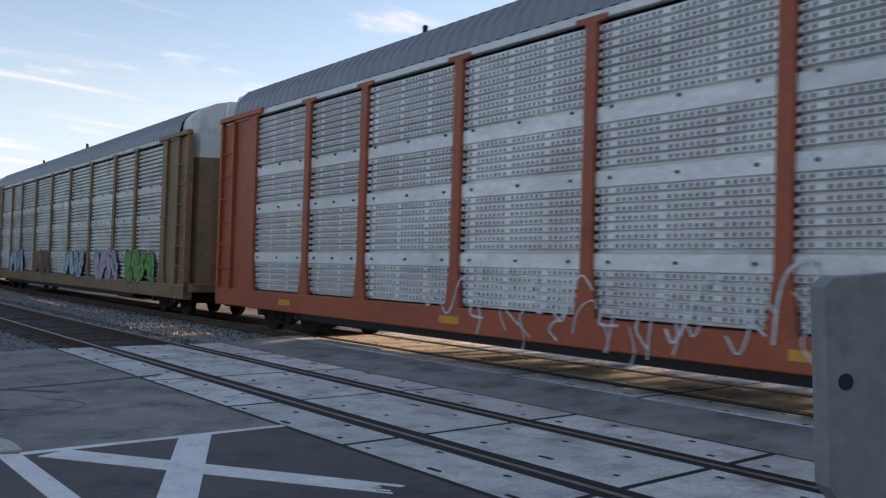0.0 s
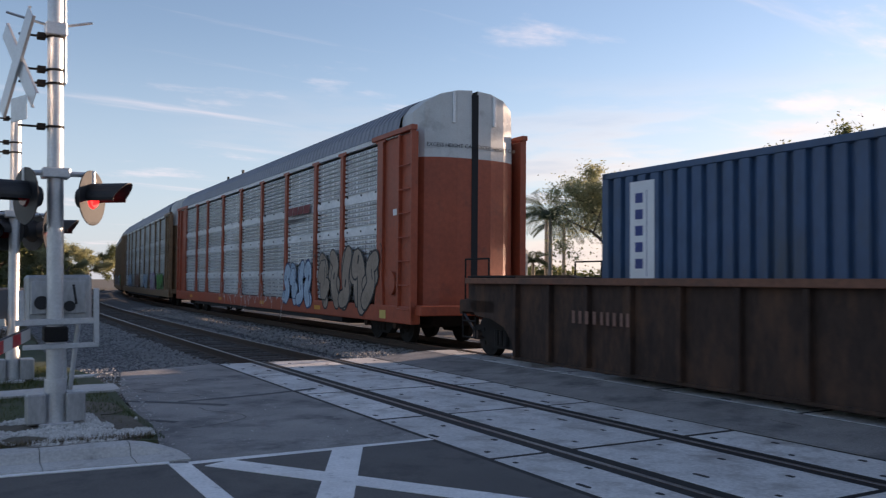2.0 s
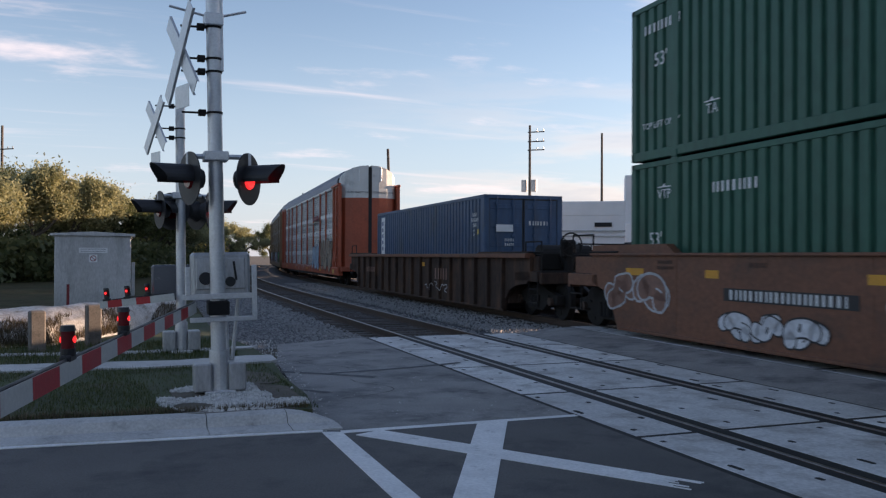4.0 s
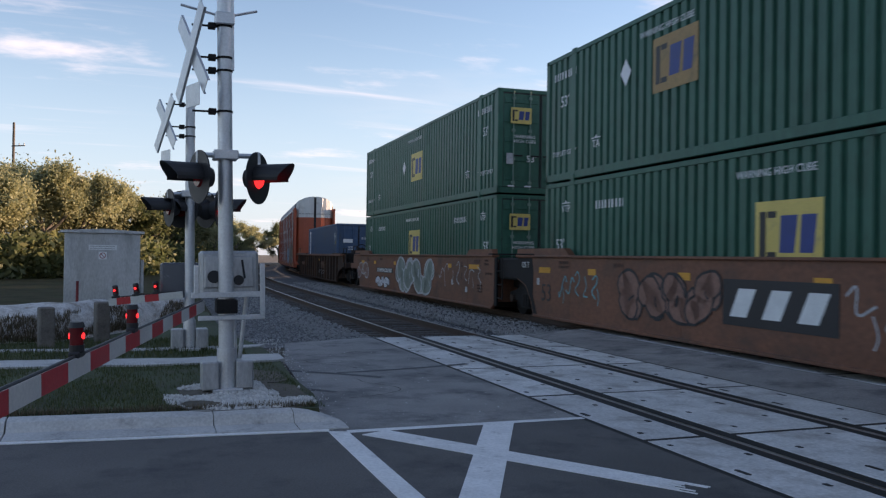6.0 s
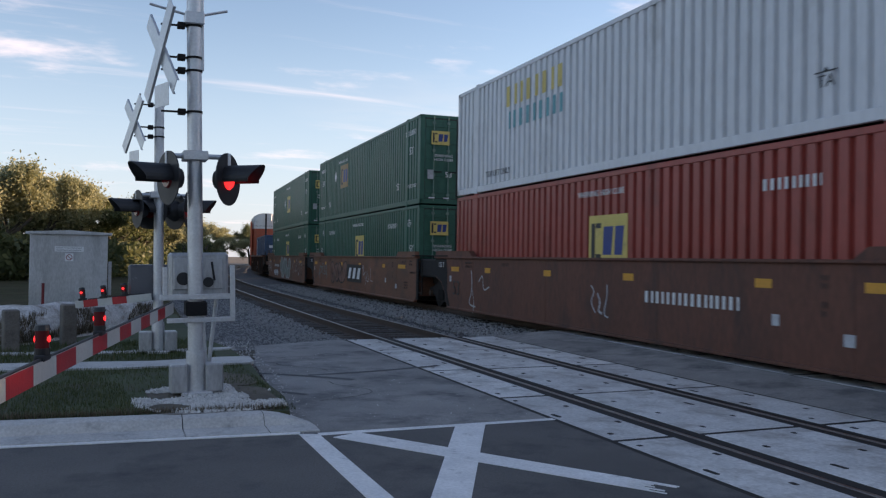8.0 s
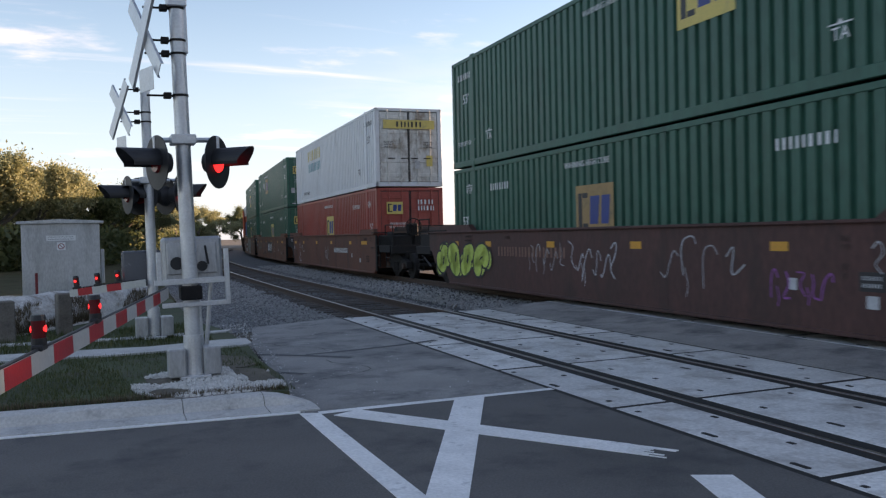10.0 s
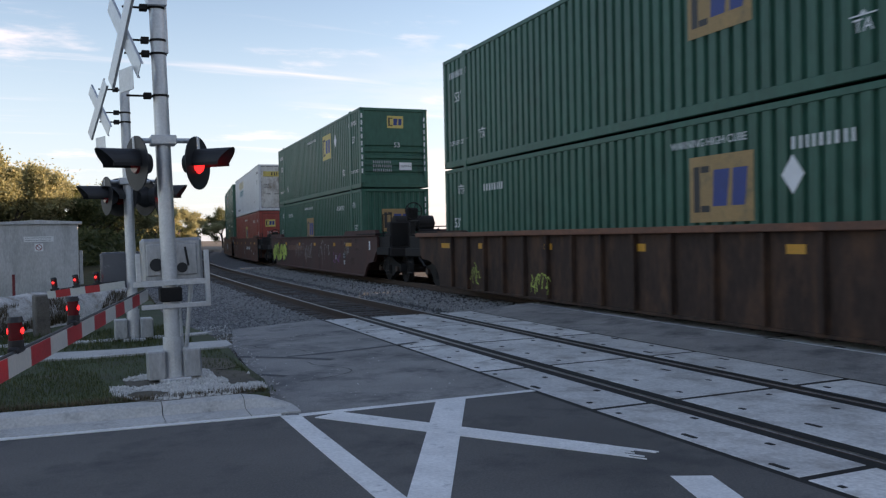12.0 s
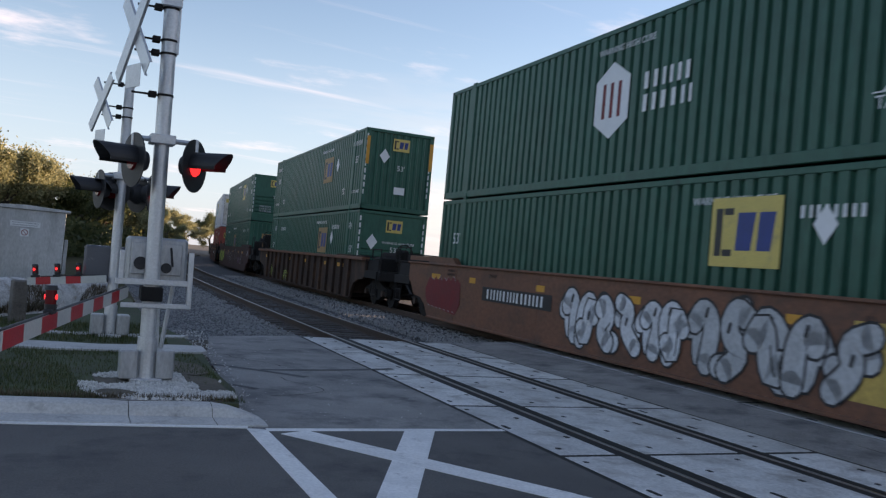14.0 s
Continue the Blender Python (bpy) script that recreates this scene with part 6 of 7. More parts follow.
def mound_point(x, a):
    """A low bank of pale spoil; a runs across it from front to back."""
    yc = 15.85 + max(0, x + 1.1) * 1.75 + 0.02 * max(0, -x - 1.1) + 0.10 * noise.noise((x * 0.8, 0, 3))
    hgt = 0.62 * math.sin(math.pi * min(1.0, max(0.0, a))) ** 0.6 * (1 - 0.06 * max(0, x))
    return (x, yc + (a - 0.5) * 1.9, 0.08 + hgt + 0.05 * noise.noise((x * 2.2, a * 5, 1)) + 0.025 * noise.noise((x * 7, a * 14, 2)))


build_verge()


def stones(name, spots, sizes, material, label, category, seed):
    """Loose angular stones in one mesh."""
    rng = random.Random(seed)
    g = Geo()
    for x, y, z in spots:
        r = rng.uniform(*sizes)
        turn = Euler((rng.uniform(0, 6), rng.uniform(0, 6), rng.uniform(0, 6))).to_matrix()
        vs = [Vector((x, y, z)) + turn @ Vector(p) * r * rng.uniform(0.7, 1.15) for p in ((1, 0, 0), (-1, 0, 0), (0, 0.8, 0), (0, -0.8, 0), (0.1, 0, 0.7), (0, 0.1, -0.7))]
        g.add(vs, [(0, 2, 4), (2, 1, 4), (1, 3, 4), (3, 0, 4), (2, 0, 5), (1, 2, 5), (3, 1, 5), (0, 3, 5)])
    me = bpy.data.meshes.new(name)
    me.from_pydata(g.v, [], g.f)
    me.materials.append(material)
    return tagged(new(name, me), label, category, kind="stuff")


def scatter_stones():
    rng = random.Random(11)
    spots, dark = [], []
    for _ in range(20000):
        y = 16.1 + 34 * rng.random() ** 1.6
        x0 = near_way(y)
        x = x0 + rng.uniform(-4.3, 3.2)
        off = abs(x - x0)
        if 0.66 < off < 0.86:
            continue
        if off < 1.2:
            dark.append((x, y, -0.175))
        else:
            spots.append((x, y, -0.165 if off < 2.3 else -0.18))
    for _ in range(5000):
        y = 16.1 + 34 * rng.random() ** 1.6
        spots.append((far_way(y) - rng.uniform(0.9, 3.0), y, LIFT - 0.17))
    stones("rusty_ballast", dark, (0.02, 0.045), M_RUSTSTONE, "rust-stained ballast between the rails", "ballast", 16)
    stones("ballast", spots, (0.025, 0.06), M_STONE, "grey crushed stone ballast beside the rails", "ballast", 12)
    spots = []
    for _ in range(6500):
        a, q = rng.uniform(0, 6.28), math.sqrt(rng.random())
        x, y = 1.12 + 0.80 * q * math.cos(a), 8.95 + 1.0 * q * math.sin(a)
        if noise.noise((x * 2.2, y * 2.2, 7)) > -0.12 + 0.5 * q - 0.35 and x < 1.76:
            spots.append((x, y, 0.128))
    stones("white_gravel", spots, (0.009, 0.032), M_WHITE_ROCK, "white gravel round the foot of the signal mast", "gravel", 13)
    spots = [(rng.uniform(1.7, 2.3) + 0.08 * (y - 12), y, 0.0) for y in [rng.uniform(8.2, 16) for _ in range(500)]]
    stones("loose_gravel", spots, (0.008, 0.025), M_WHITE_ROCK, "loose gravel along the edge of the asphalt", "gravel", 14)
    spots = [(rng.uniform(1.9, 4.2), rng.uniform(7.6, 15), 0.0) for _ in range(160)]
    stones("road_grit", spots, (0.004, 0.014), M_WHITE_ROCK, "pale grit scattered on the old asphalt", "gravel", 15)


scatter_stones()


def blades(name, spots, height, width, material, label, category, seed):
    """Grass blades as thin bent triangles, in one mesh."""
    rng = random.Random(seed)
    g = Geo()
    for x, y, z in spots:
        h, a, lean = rng.uniform(*height), rng.uniform(0, 6.28), rng.uniform(0.1, 0.6)
        dx, dy = math.cos(a) * width, math.sin(a) * width
        lx, ly = math.cos(a + 1.6) * lean * h, math.sin(a + 1.6) * lean * h
        g.add([(x - dx, y - dy, z), (x + dx, y + dy, z), (x + lx, y + ly, z + h)], [(0, 1, 2)])
    me = bpy.data.meshes.new(name)
    me.from_pydata(g.v, [], g.f)
    me.materials.append(material)
    return tagged(new(name, me), label, category, kind="stuff")


def grow_grass():
    rng = random.Random(21)
    spots = []
    while len(spots) < 30000:
        x = rng.uniform(-6.5, 1.80)
        y = rng.uniform(kerb_line(x) + 0.52, 11.6 - 0.08 * min(0, x))
        if (x - 1.12) ** 2 / 0.55 + (y - 9.0) ** 2 / 1.0 < 1 and rng.random() < 0.93:
            continue
        if noise.noise((x * 0.7, y * 0.7, 4)) < -0.22 and rng.random() < 0.7:
            continue
        spots.append((x, y, 0.115))
    blades("grass", spots, (0.02, 0.065), 0.004, M_GRASS, "short patchy green grass on the verge", "grass", 22)
    spots = [(rng.uniform(-6, 1.6), rng.uniform(12.5, 15.2), 0.115) for _ in range(12000)]
    blades("grass", spots, (0.03, 0.12), 0.006, M_GRASS, "rough grass on the verge", "grass", 23)
    spots = []
    for _ in range(26000):
        x, a = rng.uniform(-9, 1.2), 0.01 + 0.22 * rng.random() ** 1.7
        if noise.noise((x * 1.6, a * 5, 9)) + 0.30 < a * 2.4:
            continue
        px, py, pz = mound_point(x, a)
        spots.append((px, py, pz - 0.01))
    blades("dry_grass", spots, (0.03, 0.14), 0.006, M_LEAF_DRY, "dry tan grass on the face of the pale mound", "grass", 24)
    spots = [(x, kerb_line(x) + 0.55 + abs(rng.gauss(0, 0.07)), 0.12) for x in [rng.uniform(-6, 1.7) for _ in range(5200)]]
    blades("dry_grass", spots, (0.02, 0.075), 0.004, M_LEAF_DRY, "dry grass fringe along the kerb", "grass", 25)


grow_grass()

for x, y, h in ((-1.22, 14.2, 0.62), (-0.45, 14.9, 0.66)):
    ob = tagged(part("timber_post", Geo().box(-0.11, 0.11, -0.11, 0.11, -0.1, h, 0.02), M_TIMBER, None, at=pose(x, y, 0.12, 0, random.uniform(-2, 2), 15)), "short grey weathered timber guard post", "post")
tagged(part("marker_stake", Geo().tube((0, 0, 0), (0, 0.02, 0.75), 0.025, n=8), M_GRAF["red"], None, at=pose(-0.95, 17.0, 0.3)), "thin orange marker stake by the mound", "stake")
tagged(part("marker_post", Geo().box(-0.05, 0.05, -0.03, 0.03, -0.1, 1.75, 0.01), M_SIGNWHITE, None, at=pose(5.0, 40.0, -0.1)), "white post beside the near track", "post")


# ---- trees ----
def tree(x, y, height, spread, seed, leaf, count, leaf_size, label, trunk=0.22, low=0.25, z=0.0, category="tree", loose=0.42):
    """A tapered trunk, forking limbs, and many small leaf clumps round the twigs."""
    rng = random.Random(seed)
    ob = thing("tree", label, category, at=pose(x, y, z, 0, 0, rng.uniform(0, 360)))
    wood, tips = Geo(), []

    def limb(p, way, length, r, depth):
        n = 3
        for k in range(n):
            q = p + way * (length / n)
            r2 = r * 0.84
            wood.tube(p, q, r, r2, n=6 if depth < 2 else 4, caps=False)
            p, r = q, r2
            way = (way + Vector((rng.uniform(-1, 1), rng.uniform(-1, 1), rng.uniform(-0.5, 0.8))) * 0.22).normalized()
            if depth >= 2:
                tips.append((p.copy(), length * 0.6))
        if depth >= 4:
            tips.append((p.copy(), length))
            return
        for _ in range(3 if depth < 2 else 2):
            out = Vector((rng.uniform(-1, 1), rng.uniform(-1, 1), rng.uniform(-0.25, 0.7)))
            w2 = (way * 0.55 + out.normalized() * 0.8).normalized()
            limb(p, w2, length * rng.uniform(0.62, 0.82), r * 0.72, depth + 1)
    limb(Vector((0, 0, 0)), Vector((rng.uniform(-0.1, 0.1), rng.uniform(-0.1, 0.1), 1)).normalized(), height * (low + 0.05), trunk, 0)
    mx = max(math.hypot(p.x, p.y) for p, _ in tips)
    mz = max(p.z for p, _ in tips)
    fx, fz = spread / mx, height * 0.95 / mz
    wood.v = [(a * (1 + (fx - 1) * min(1, c / (mz * 0.4))), b * (1 + (fx - 1) * min(1, c / (mz * 0.4))), c * fz) for a, b, c in wood.v]
    part("trunk", wood, M_BARK, ob)
    vs, fs = [], []
    for _ in range(count):
        p, reach = rng.choice(tips)
        k = 1 + (fx - 1) * min(1, p.z / (mz * 0.4))
        c = Vector((p.x * k, p.y * k, p.z * fz)) + Vector((rng.gauss(0, 1), rng.gauss(0, 1), rng.gauss(0, 0.8))) * reach * loose * (1.6 if rng.random() < 0.3 else 1.0)
        a = Vector((rng.uniform(-1, 1), rng.uniform(-1, 1), rng.uniform(-1, 1))).normalized()
        b = a.cross(Vector((rng.uniform(-1, 1), rng.uniform(-1, 1), rng.uniform(-1, 1)))).normalized()
        q = leaf_size * rng.uniform(0.5, 1.3)
        i = len(vs)
        vs += [c - a * q, c - b * q * 0.45, c + a * q, c + b * q * 0.45]
        fs.append((i, i + 1, i + 2, i + 3))
    me = bpy.data.meshes.new("crown")
    me.from_pydata([tuple(v) for v in vs], [], fs)
    me.materials.append(leaf)
    part("crown", me, leaf, ob)
    return ob


def fan_palm(x, y, height, radius, seed):
    rng = random.Random(seed)
    ob = thing("palm_tree", "tall fan palm with a dark shaggy crown", "palm", at=pose(x, y, 0))
    part("trunk", Geo().tube((0, 0, 0), (0.1, 0, height), 0.24, 0.2, n=10), M_BARK, ob)
    g, stems = Geo(), Geo()
    top = Vector((0.1, 0, height))
    for k in range(150):
        a, e = rng.uniform(0, 6.28), rng.uniform(-1.25, 1.35)
        way = Vector((math.cos(a) * math.cos(e), math.sin(a) * math.cos(e), math.sin(e)))
        reach = radius * (0.62 if e > -0.5 else 0.75)
        c = top + way * reach * rng.uniform(0.75, 1.0)
        stems.tube(top, c, 0.018, 0.012, n=4, caps=False)
        side = way.cross(Vector((rng.uniform(-0.3, 0.3), rng.uniform(-0.3, 0.3), 1))).normalized()
        up = side.cross(way).normalized()
        for q in range(17):
            b = radians(-105 + q * 210 / 16)
            d_ = (way * math.cos(b) + side * math.sin(b)).normalized()
            L = radius * 0.42 * (0.65 + 0.35 * math.cos(b * 0.8))
            tip = c + d_ * L - Vector((0, 0, 1)) * L * 0.22
            n_ = d_.cross(up).normalized() * 0.05
            midp = c + d_ * L * 0.5
            g.add([c, midp + n_, tip, midp - n_], [(0, 1, 2, 3)])
    part("frond_stem", stems, M_BARK, ob)
    part("crown", g, M_LEAF_PALM, ob)
    # dead fronds hang round the trunk below the crown
    g = Geo()
    for k in range(900):
        a, z = rng.uniform(0, 6.28), height - radius * 0.9 * rng.random() ** 0.8
        flat = Vector((math.cos(a), math.sin(a), 0))
        p = Vector((0.1, 0, z)) + flat * rng.uniform(0.2, radius * 0.42)
        tip = p + flat * rng.uniform(0.05, 0.5) + Vector((rng.uniform(-0.2, 0.2), rng.uniform(-0.2, 0.2), -rng.uniform(0.6, 1.5)))
        n_ = Vector((-flat.y, flat.x, 0)) * 0.06
        g.add([p, (p + tip) / 2 + n_, tip, (p + tip) / 2 - n_], [(0, 1, 2, 3)])
    part("hanging_fronds", g, M_LEAF_PALM, ob)


def feather_palm(x, y, height, radius, seed, label="slender palm with arching feather fronds"):
    rng = random.Random(seed)
    ob = thing("palm_tree", label, "palm", at=pose(x, y, 0))
    part("trunk", Geo().tube((0, 0, 0), (0, 0, height), 0.19, 0.13, n=12).tube((0, 0, height), (0, 0, height + 0.7), 0.12, 0.07, n=10), M_PALMBARK, ob)
    g = Geo()
    for k in range(15):
        a, e = k * 2.4 + rng.uniform(-0.2, 0.2), rng.uniform(0.25, 1.2)
        flat = Vector((math.cos(a), math.sin(a), 0))
        p, way = Vector((0, 0, height + 0.5)), (flat * math.cos(e) + Vector((0, 0, 1)) * math.sin(e)).normalized()
        n, L = 16, radius / 14
        for i in range(n):
            q = p + way * L
            g.tube(p, q, 0.02, 0.018, n=3, caps=False)
            side = way.cross(Vector((0, 0, 1))).normalized()
            for sg in (-1, 1):
                for j in (0, 0.5):
                    o = p + way * L * j
                    ll = radius * 0.30 * math.sin(math.pi * (i + 1.5) / (n + 2)) ** 0.6
                    tip = o + (side * sg * 0.8 + way * 0.45 - Vector((0, 0, 0.45))).normalized() * ll
                    g.add([o, (o + tip) / 2 + way * 0.03, tip, (o + tip) / 2 - way * 0.03], [(0, 1, 2, 3)])
            p = q
            way = (way - Vector((0, 0, 1)) * 0.13).normalized()
    part("crown", g, M_LEAF_PALM, ob)


def build_trees():
    # unseen trees added behind the viewer, both sides of the road, to dim skylight
    for k, (x, y, h) in enumerate(((-19, 17, 9), (-24, 27, 10), (-20, -16, 9), (-12, -20, 10), (-3, -22, 9), (6, -20, 9), (-27, -24, 10))):
        tree(x, y, h, 5.0, 300 + k, M_LEAF_GREEN, 6000, 0.26, "dense green broadleaf tree added out of view to dim the skylight", low=0.12)
    olive, green = "broad tree with thin olive and tan spring leaves", "dense green broadleaf tree"
    rng = random.Random(31)
    for k, (x, y, h, w, m) in enumerate(((-9.5, 50, 6.7, 3.8, 0), (-5.0, 55, 6.9, 3.8, 0), (-1.6, 60, 5.8, 3.0, 0), (1.8, 66, 5.6, 2.8, 1), (-16, 56, 7.8, 5, 0), (4.4, 80, 6.2, 3.2, 0), (7.0, 96, 6.4, 3.4, 1), (10.5, 112, 6.6, 3.6, 0), (14.5, 128, 6.4, 3.8, 0), (20, 150, 6.6, 4.2, 0), (26, 160, 7.5, 4.5, 1), (-6.5, 72, 8.5, 4.5, 1), (-13, 80, 9, 5, 0), (-3.2, 68, 7.0, 4.0, 0), (2.6, 88, 6.6, 3.4, 0), (-7.2, 53, 6.5, 3.6, 0), (-12.5, 54, 7.0, 4.2, 0), (-3.4, 57.5, 6.4, 3.4, 0), (0.4, 63, 5.4, 3.0, 1), (3.2, 73, 5.8, 3.2, 1), (5.6, 88, 6.2, 3.6, 0), (8.8, 104, 6.4, 3.8, 0))):
        tree(x, y, h, w, 100 + k, M_LEAF_GREEN if m else M_LEAF_OLIVE, 25000, 0.11, green if m else olive, low=0.09, trunk=0.13, loose=1.1)
    # beyond the train
    # the last four trees stand unseen, added to break up the low sun
    for k, (x, y, h, w, m, cnt) in enumerate(((36.5, 39.0, 9.4, 5.0, 0, 4200), (42.5, 36.0, 9.0, 4.4, 0, 3800), (45.0, 31.0, 9.5, 4.2, 0, 3600), (35.0, 24.0, 9.2, 3.9, 1, 5200), (45.5, 38.2, 9.0, 4.2, 0, 3200), (41.0, 27.5, 9.4, 4.4, 0, 3400), (46.5, 20.0, 9.5, 5.0, 1, 4000), (19.3, 69.0, 6.4, 2.6, 1, 3800), (39.0, 43.0, 8.4, 4.6, 0, 4200), (44.5, 45.5, 9.0, 5.0, 0, 4200), (50, 41, 10, 5.0, 1, 4200), (36.6, 25.4, 6.4, 2.6, 1, 6000), (44, 8, 10.5, 5, 1, 4500), (46, -3, 10, 5, 1, 4500), (42, -13, 10.5, 5, 1, 4500), (50, 3, 11, 5.5, 1, 4500))):
        tree(x, y, h, w, 200 + k, M_LEAF_GREEN if m else M_LEAF_OLIVE, int(cnt * 2.9), 0.10, green if m else olive, low=0.13, trunk=0.17, loose=0.7)
    fan_palm(36.6, 18.0, 9.3, 3.9, 41)
    fan_palm(40.5, 19.5, 9.0, 2.6, 42)
    feather_palm(36.7, 47.4, 5.6, 3.0, 43)
    feather_palm(39.5, 51.5, 6.4, 3.0, 44)
    feather_palm(44.0, 55.0, 5.8, 2.8, 45)
    feather_palm(37.5, 50.5, 2.6, 1.8, 46, "small palm with arching feather fronds")


build_trees()


def far_hedge(name, pts, low, high, seed, label):
    """Distant undergrowth: a long uneven bank of leaf clumps."""
    rng = random.Random(seed)
    vs, fs = [], []
    for (x0, y0), (x1, y1) in zip(pts, pts[1:]):
        L = math.hypot(x1 - x0, y1 - y0)
        for _ in range(int(L * 330)):
            t = rng.random()
            top = low + (high - low) * (0.5 + 0.5 * noise.noise((t * L * 0.25 + seed, 0, 0)))
            c = Vector((x0 + (x1 - x0) * t + rng.gauss(0, 0.8), y0 + (y1 - y0) * t + rng.gauss(0, 0.8), top * rng.random() ** 0.8))
            a = Vector((rng.uniform(-1, 1), rng.uniform(-1, 1), rng.uniform(-1, 1))).normalized()
            b = a.cross(Vector((rng.uniform(-1, 1), rng.uniform(-1, 1), 0.3))).normalized()
            q = rng.uniform(0.12, 0.32)
            i = len(vs)
            vs += [c - a * q, c - b * q * 0.5, c + a * q, c + b * q * 0.5]
            fs.append((i, i + 1, i + 2, i + 3))
    me = bpy.data.meshes.new(name)
    me.from_pydata([tuple(v) for v in vs], [], fs)
    me.materials.append(M_LEAF_GREEN)
    tagged(new(name, me), label, "undergrowth", kind="stuff")


far_hedge("undergrowth", [(-30, 56), (-8, 58), (-1, 64), (3.4, 80), (8.4, 108), (20, 160)], 2.6, 4.6, 51, "dark undergrowth below the far tree line")
far_hedge("undergrowth", [(-30, 46), (-11, 48), (-5, 52), (-0.8, 57), (2.4, 68)], 1.4, 3.2, 55, "dark brush below the trees beside the track")
far_hedge("undergrowth", [(40, 62), (54, 44), (60, 22), (62, -10)], 1.5, 4.0, 52, "dark undergrowth and hedges beyond the parking lot")
# unseen hedge added by the far road to keep low sun off the ground
far_hedge("undergrowth", [(29, -30), (28, -10), (29, 6), (32, 12.0)], 4.4, 6.0, 54, "tall dark hedge added out of view to block the low sun")
far_hedge("undergrowth", [(44, 33), (46, 27), (47, 22)], 1.2, 2.6, 53, "low hedge in front of the restaurant")


# ---- buildings, poles and cars beyond the train ----
def shop(x, y, yaw):
    ob = thing("shop_building", "white stucco shop with a stepped parapet and a sign", "building", at=pose(x, y, 0, 0, 0, yaw))
    part("wall", Geo().box(-5.6, 4.8, 0, 9, -0.2, 4.55, 0.03), M_STUCCO, ob)
    part("tower", Geo().box(1.6, 3.2, -0.05, 3, -0.2, 7.3, 0.03), M_STUCCO, ob)
    part("parapet", Geo().box(-3.0, 1.6, -0.04, 9, 4.5, 5.5, 0.03), M_STUCCO, ob)
    part("trim", Geo().box(-5.7, 4.9, -0.12, 0.0, 3.35, 3.47, 0.01).box(-5.7, 4.9, -0.10, 0.0, 3.0, 3.08, 0.01), M_CABINET, ob)
    part("vent", Geo().box(-0.5, 0.7, -0.08, 0.0, 3.7, 4.0, 0.01), M_HOLE, ob)
    bay = Geo()
    for cx in (2.2, 3.4, 4.4):
        bay.tube((cx, 0.1, -0.2), (cx, 0.1, 3.9), 0.62, n=20)
    part("rounded_bay", bay, M_STUCCO, ob, smooth=True)
    sign = part("sign", Geo().box(-5.2, -1.0, -0.16, -0.10, 2.30, 2.62, 0.01), M_SIGNWHITE, ob)
    lettering("lettering", "GROOMING", 0.34, M_BLACK, sign, pose(-2.4, -0.165, 2.46) @ BACK)
    part("name_strip", bars(1, 1.2, 0.24, 0.1), M_BLACK, sign, at=pose(-4.4, -0.165, 2.46) @ BACK)


shop(31.4, 51.3, -31.5)


def restaurant(x, y, yaw):
    ob = thing("restaurant_building", "low white restaurant with brown panels and a red sign", "building", at=pose(x, y, 0, 0, 0, yaw))
    part("wall", Geo().box(-7, 9, 0, 10, -0.2, 5.2, 0.03), M_STUCCO, ob)
    part("roof_band", Geo().box(-7.2, 9.2, -0.25, 10, 3.85, 4.1, 0.02), M_EMPYEL, ob)
    for a in (-1.6, 3.4, 6.2):
        part("cladding", Geo().box(a, a + 1.9, -0.06, 0.0, 0, 5.0, 0.01), M_BRICKRED, ob)
    for a in (-6.2, -4.6, -3.0, 4.0, 6.8):
        win = part("window", Geo().box(a, a + 1.1, -0.08, -0.02, 1.2, 3.2), M_GLASS, ob)
        part("window_frame", Geo().box(a - 0.06, a, -0.1, 0, 1.1, 3.3).box(a + 1.1, a + 1.16, -0.1, 0, 1.1, 3.3).box(a - 0.06, a + 1.16, -0.1, 0, 3.2, 3.3), M_CABINET, win)
    part("tower", Geo().box(0.4, 3.2, -0.3, 3, 0, 6.0, 0.03), M_STUCCO, ob)
    sign = part("sign", Geo().box(0.9, 2.6, -0.42, -0.32, 2.3, 4.0, 0.02), M_SIGNRED, ob, "red square sign with two yellow bars")
    part("yellow_bar", Geo().box(1.30, 1.50, -0.44, -0.42, 2.6, 3.6).box(2.0, 2.2, -0.44, -0.42, 2.6, 3.6), M_EMPYEL, sign)


restaurant(59.9, 36.5, -58)


def utility_pole(x, y, height, arms, drum, label, lean=0.0):
    ob = thing("utility_pole", label, "pole", at=pose(x, y, 0, 0, lean, -40))
    part("pole", Geo().tube((0, 0, -0.2), (0, 0, height), 0.16, 0.11, n=10), M_CREOSOTE, ob)
    for z in arms:
        part("cross_arm", Geo().box(-0.2, 1.4, -0.05, 0.05, z, z + 0.1, 0.01), M_CREOSOTE, ob)
        part("insulator", Geo().tube((1.3, 0, z + 0.1), (1.3, 0, z + 0.3), 0.05, n=8).tube((0.7, 0, z + 0.1), (0.7, 0, z + 0.3), 0.05, n=8), M_CABINET, ob)
    for k in range(drum):
        part("transformer", Geo().tube((-0.45 + 0.9 * k, -0.25, height - 6.3), (-0.45 + 0.9 * k, -0.25, height - 5.2), 0.3, n=14), M_CABINET, ob)


utility_pole(35.9, 71.5, 14.0, (13.3, 12.4, 11.6), 2, "tall timber utility pole with transformers")
utility_pole(47.0, 76.8, 14.6, (), 0, "tall bare timber pole")
utility_pole(20.8, 66.8, 10.5, (), 0, "leaning grey timber pole", -2.0)
utility_pole(-10.8, 89.4, 13.8, (11.5,), 0, "timber utility pole behind the trees")
utility_pole(45.8, 38.9, 9.6, (), 0, "timber pole among the trees")
utility_pole(42.0, 35.8, 8.2, (), 0, "timber pole among the trees")


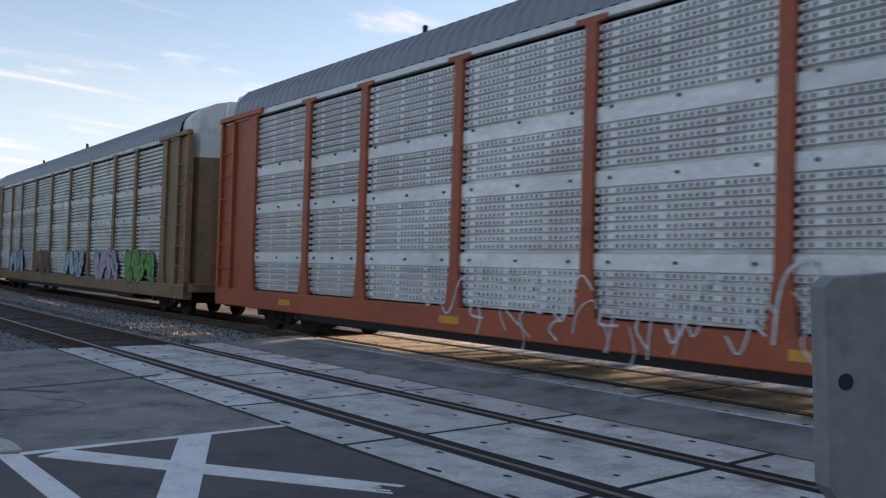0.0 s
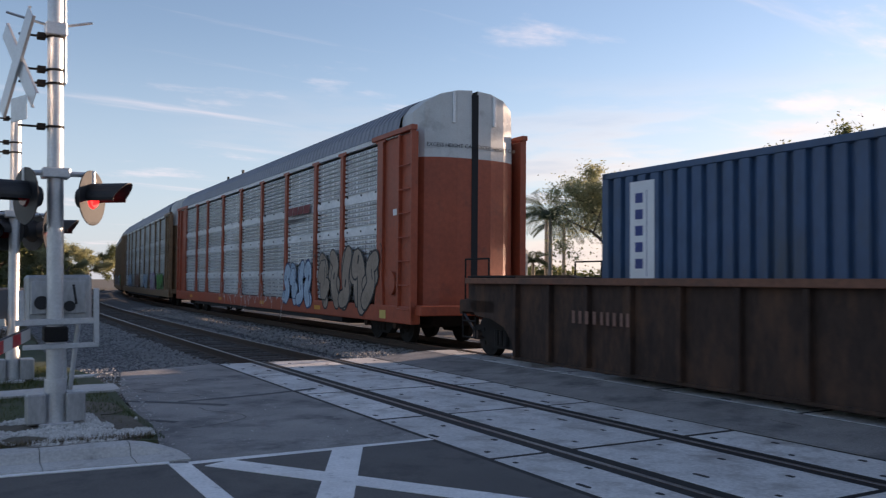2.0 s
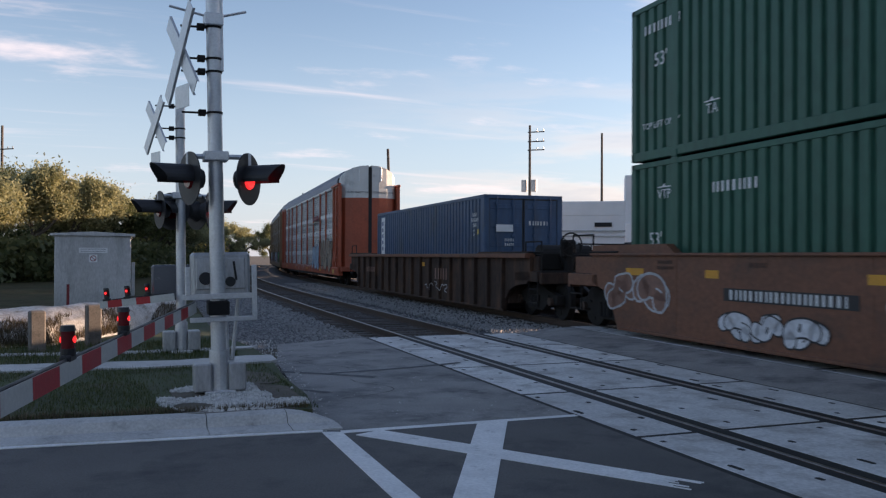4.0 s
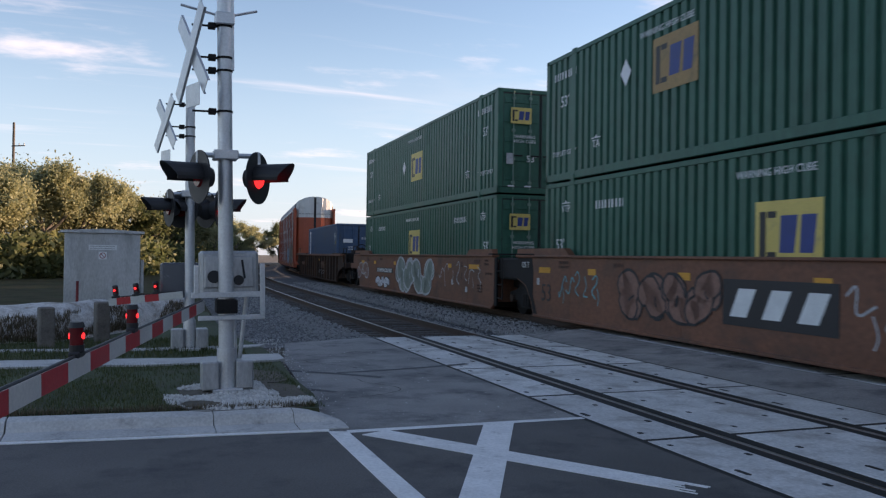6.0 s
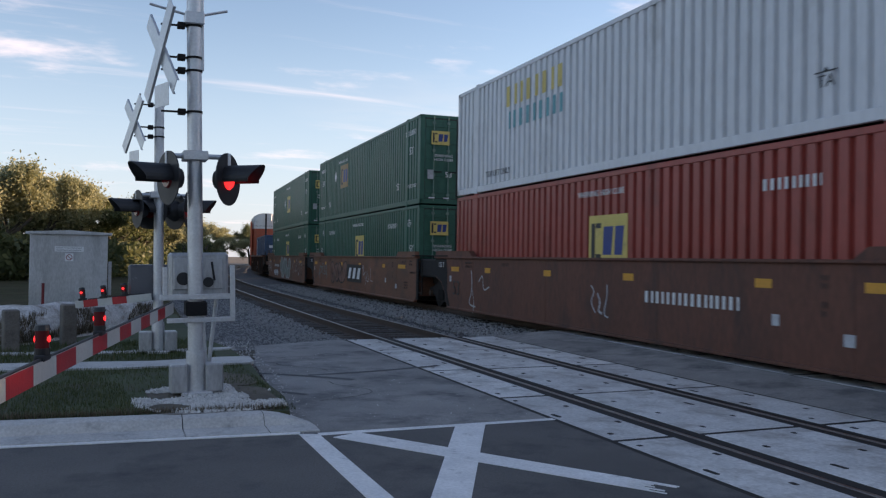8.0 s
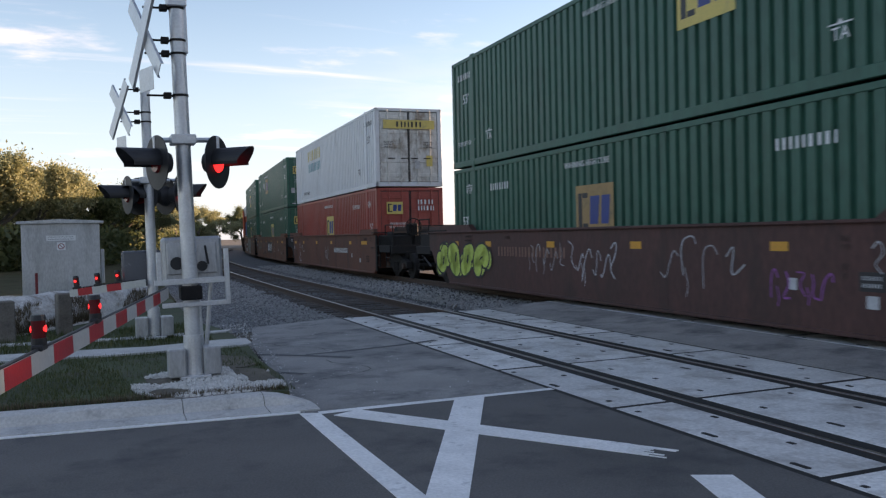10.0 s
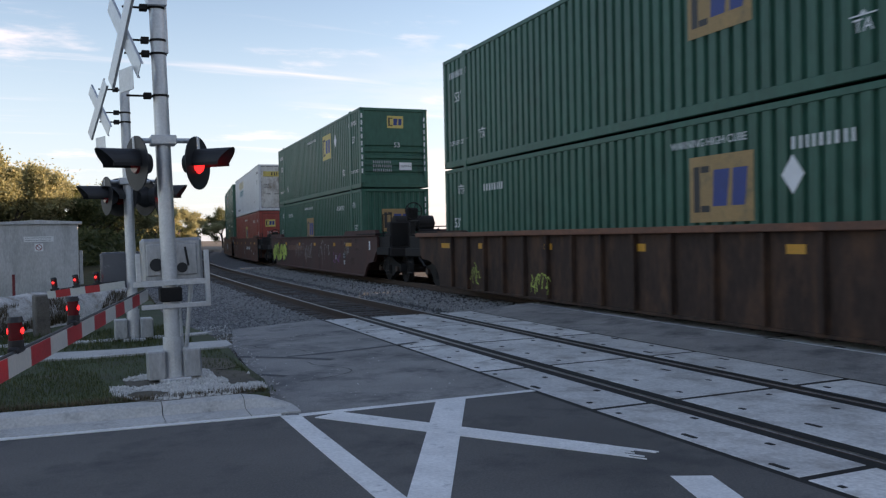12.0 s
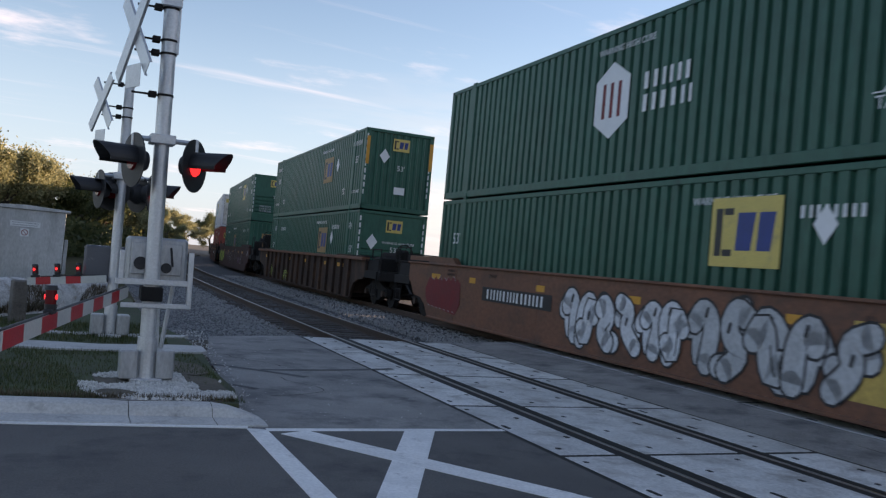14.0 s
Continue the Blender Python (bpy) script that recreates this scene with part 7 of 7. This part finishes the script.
def parked_car(x, y, yaw, paint, label):
    ob = thing("car", label, "car", "parked cars", at=pose(x, y, 0.05, 0, 0, yaw))
    prof = [(-2.2, 0.25), (2.2, 0.25), (2.25, 0.7), (1.3, 0.95), (0.6, 1.42), (-0.9, 1.45), (-1.7, 0.98), (-2.2, 0.9)]
    part("body", Geo().prism(prof, "x", -0.88, 0.88), paint, ob)
    part("window", Geo().prism([(1.1, 0.98), (0.55, 1.36), (-0.85, 1.38), (-1.5, 1.0)], "x", -0.885, 0.885), M_GLASS, ob)
    for sy in (-1.35, 1.35):
        for sx in (-1, 1):
            wheel = part("wheel", Geo().tube((sx * 0.72, sy, 0.32), (sx * 0.90, sy, 0.32), 0.32, n=18), M_TYRE, ob)
            part("rim", Geo().tube((sx * 0.90, sy, 0.32), (sx * 0.91, sy, 0.32), 0.19, n=14), M_CABINET, wheel)


parked_car(22.6, 12.9, 88, M_CARRED, "red car waiting beyond the crossing")
parked_car(40.5, 34.0, 40, M_CARWHITE, "white car parked beyond the train")
parked_car(43.5, 31.0, 40, M_CARGREY, "grey car parked beyond the train")
parked_car(38.5, 37.5, 40, M_CARWHITE, "white car parked beyond the train")
parked_car(52.0, 30.0, 30, M_CARGREY, "grey car parked by the restaurant")


def traffic_sign(x, y, kind, label):
    ob = thing("traffic_sign", label, "sign", at=pose(x, y, 0.0, 0, 0, -40))
    part("post", Geo().tube((0, 0, 0), (0, 0, 3.0), 0.03, n=8), M_MAST, ob)
    if kind == "diamond":
        part("plate", Geo().prism([(0, 1.9), (0.45, 2.35), (0, 2.8), (-0.45, 2.35)], "y", -0.03, -0.02), M_MAST, ob)
    else:
        plate = part("plate", Geo().box(-0.32, 0.32, -0.04, -0.03, 2.0, 2.9, 0.005), M_SIGNWHITE, ob)
        g = Geo()
        for k in range(20):
            a, b = 2 * math.pi * k / 20, 2 * math.pi * (k + 1) / 20
            g.add([(0.26 * math.cos(a), 0.26 * math.sin(a), 0.002), (0.26 * math.cos(b), 0.26 * math.sin(b), 0.002), (0.20 * math.cos(b), 0.20 * math.sin(b), 0.002), (0.20 * math.cos(a), 0.20 * math.sin(a), 0.002)], [(0, 1, 2, 3)])
        g.prism([(-0.2, 0.16), (-0.16, 0.2), (0.2, -0.16), (0.16, -0.2)], "z", 0.001, 0.003)
        part("symbol", g, M_SIGNRED, plate, at=pose(0, -0.041, 2.5) @ BACK)


traffic_sign(23.4, 26.0, "round", "white sign with a red prohibition ring")
traffic_sign(45.5, 31.5, "diamond", "silver back of a diamond sign")


def motions():
    times = [i * 0.5 for i in range(29)]
    for ob, u, half, own in KEYED:
        walk(ob, [(t, ride(u, half, t) @ own) for t in times])
    step = math.degrees(SPEED / FPS / 0.43)
    for ws, y in ROLLING:
        walk(ws, [(k / FPS, pose(0, y, 0.43, -step * k)) for k in range(int(14 * FPS) + 1)])


motions()
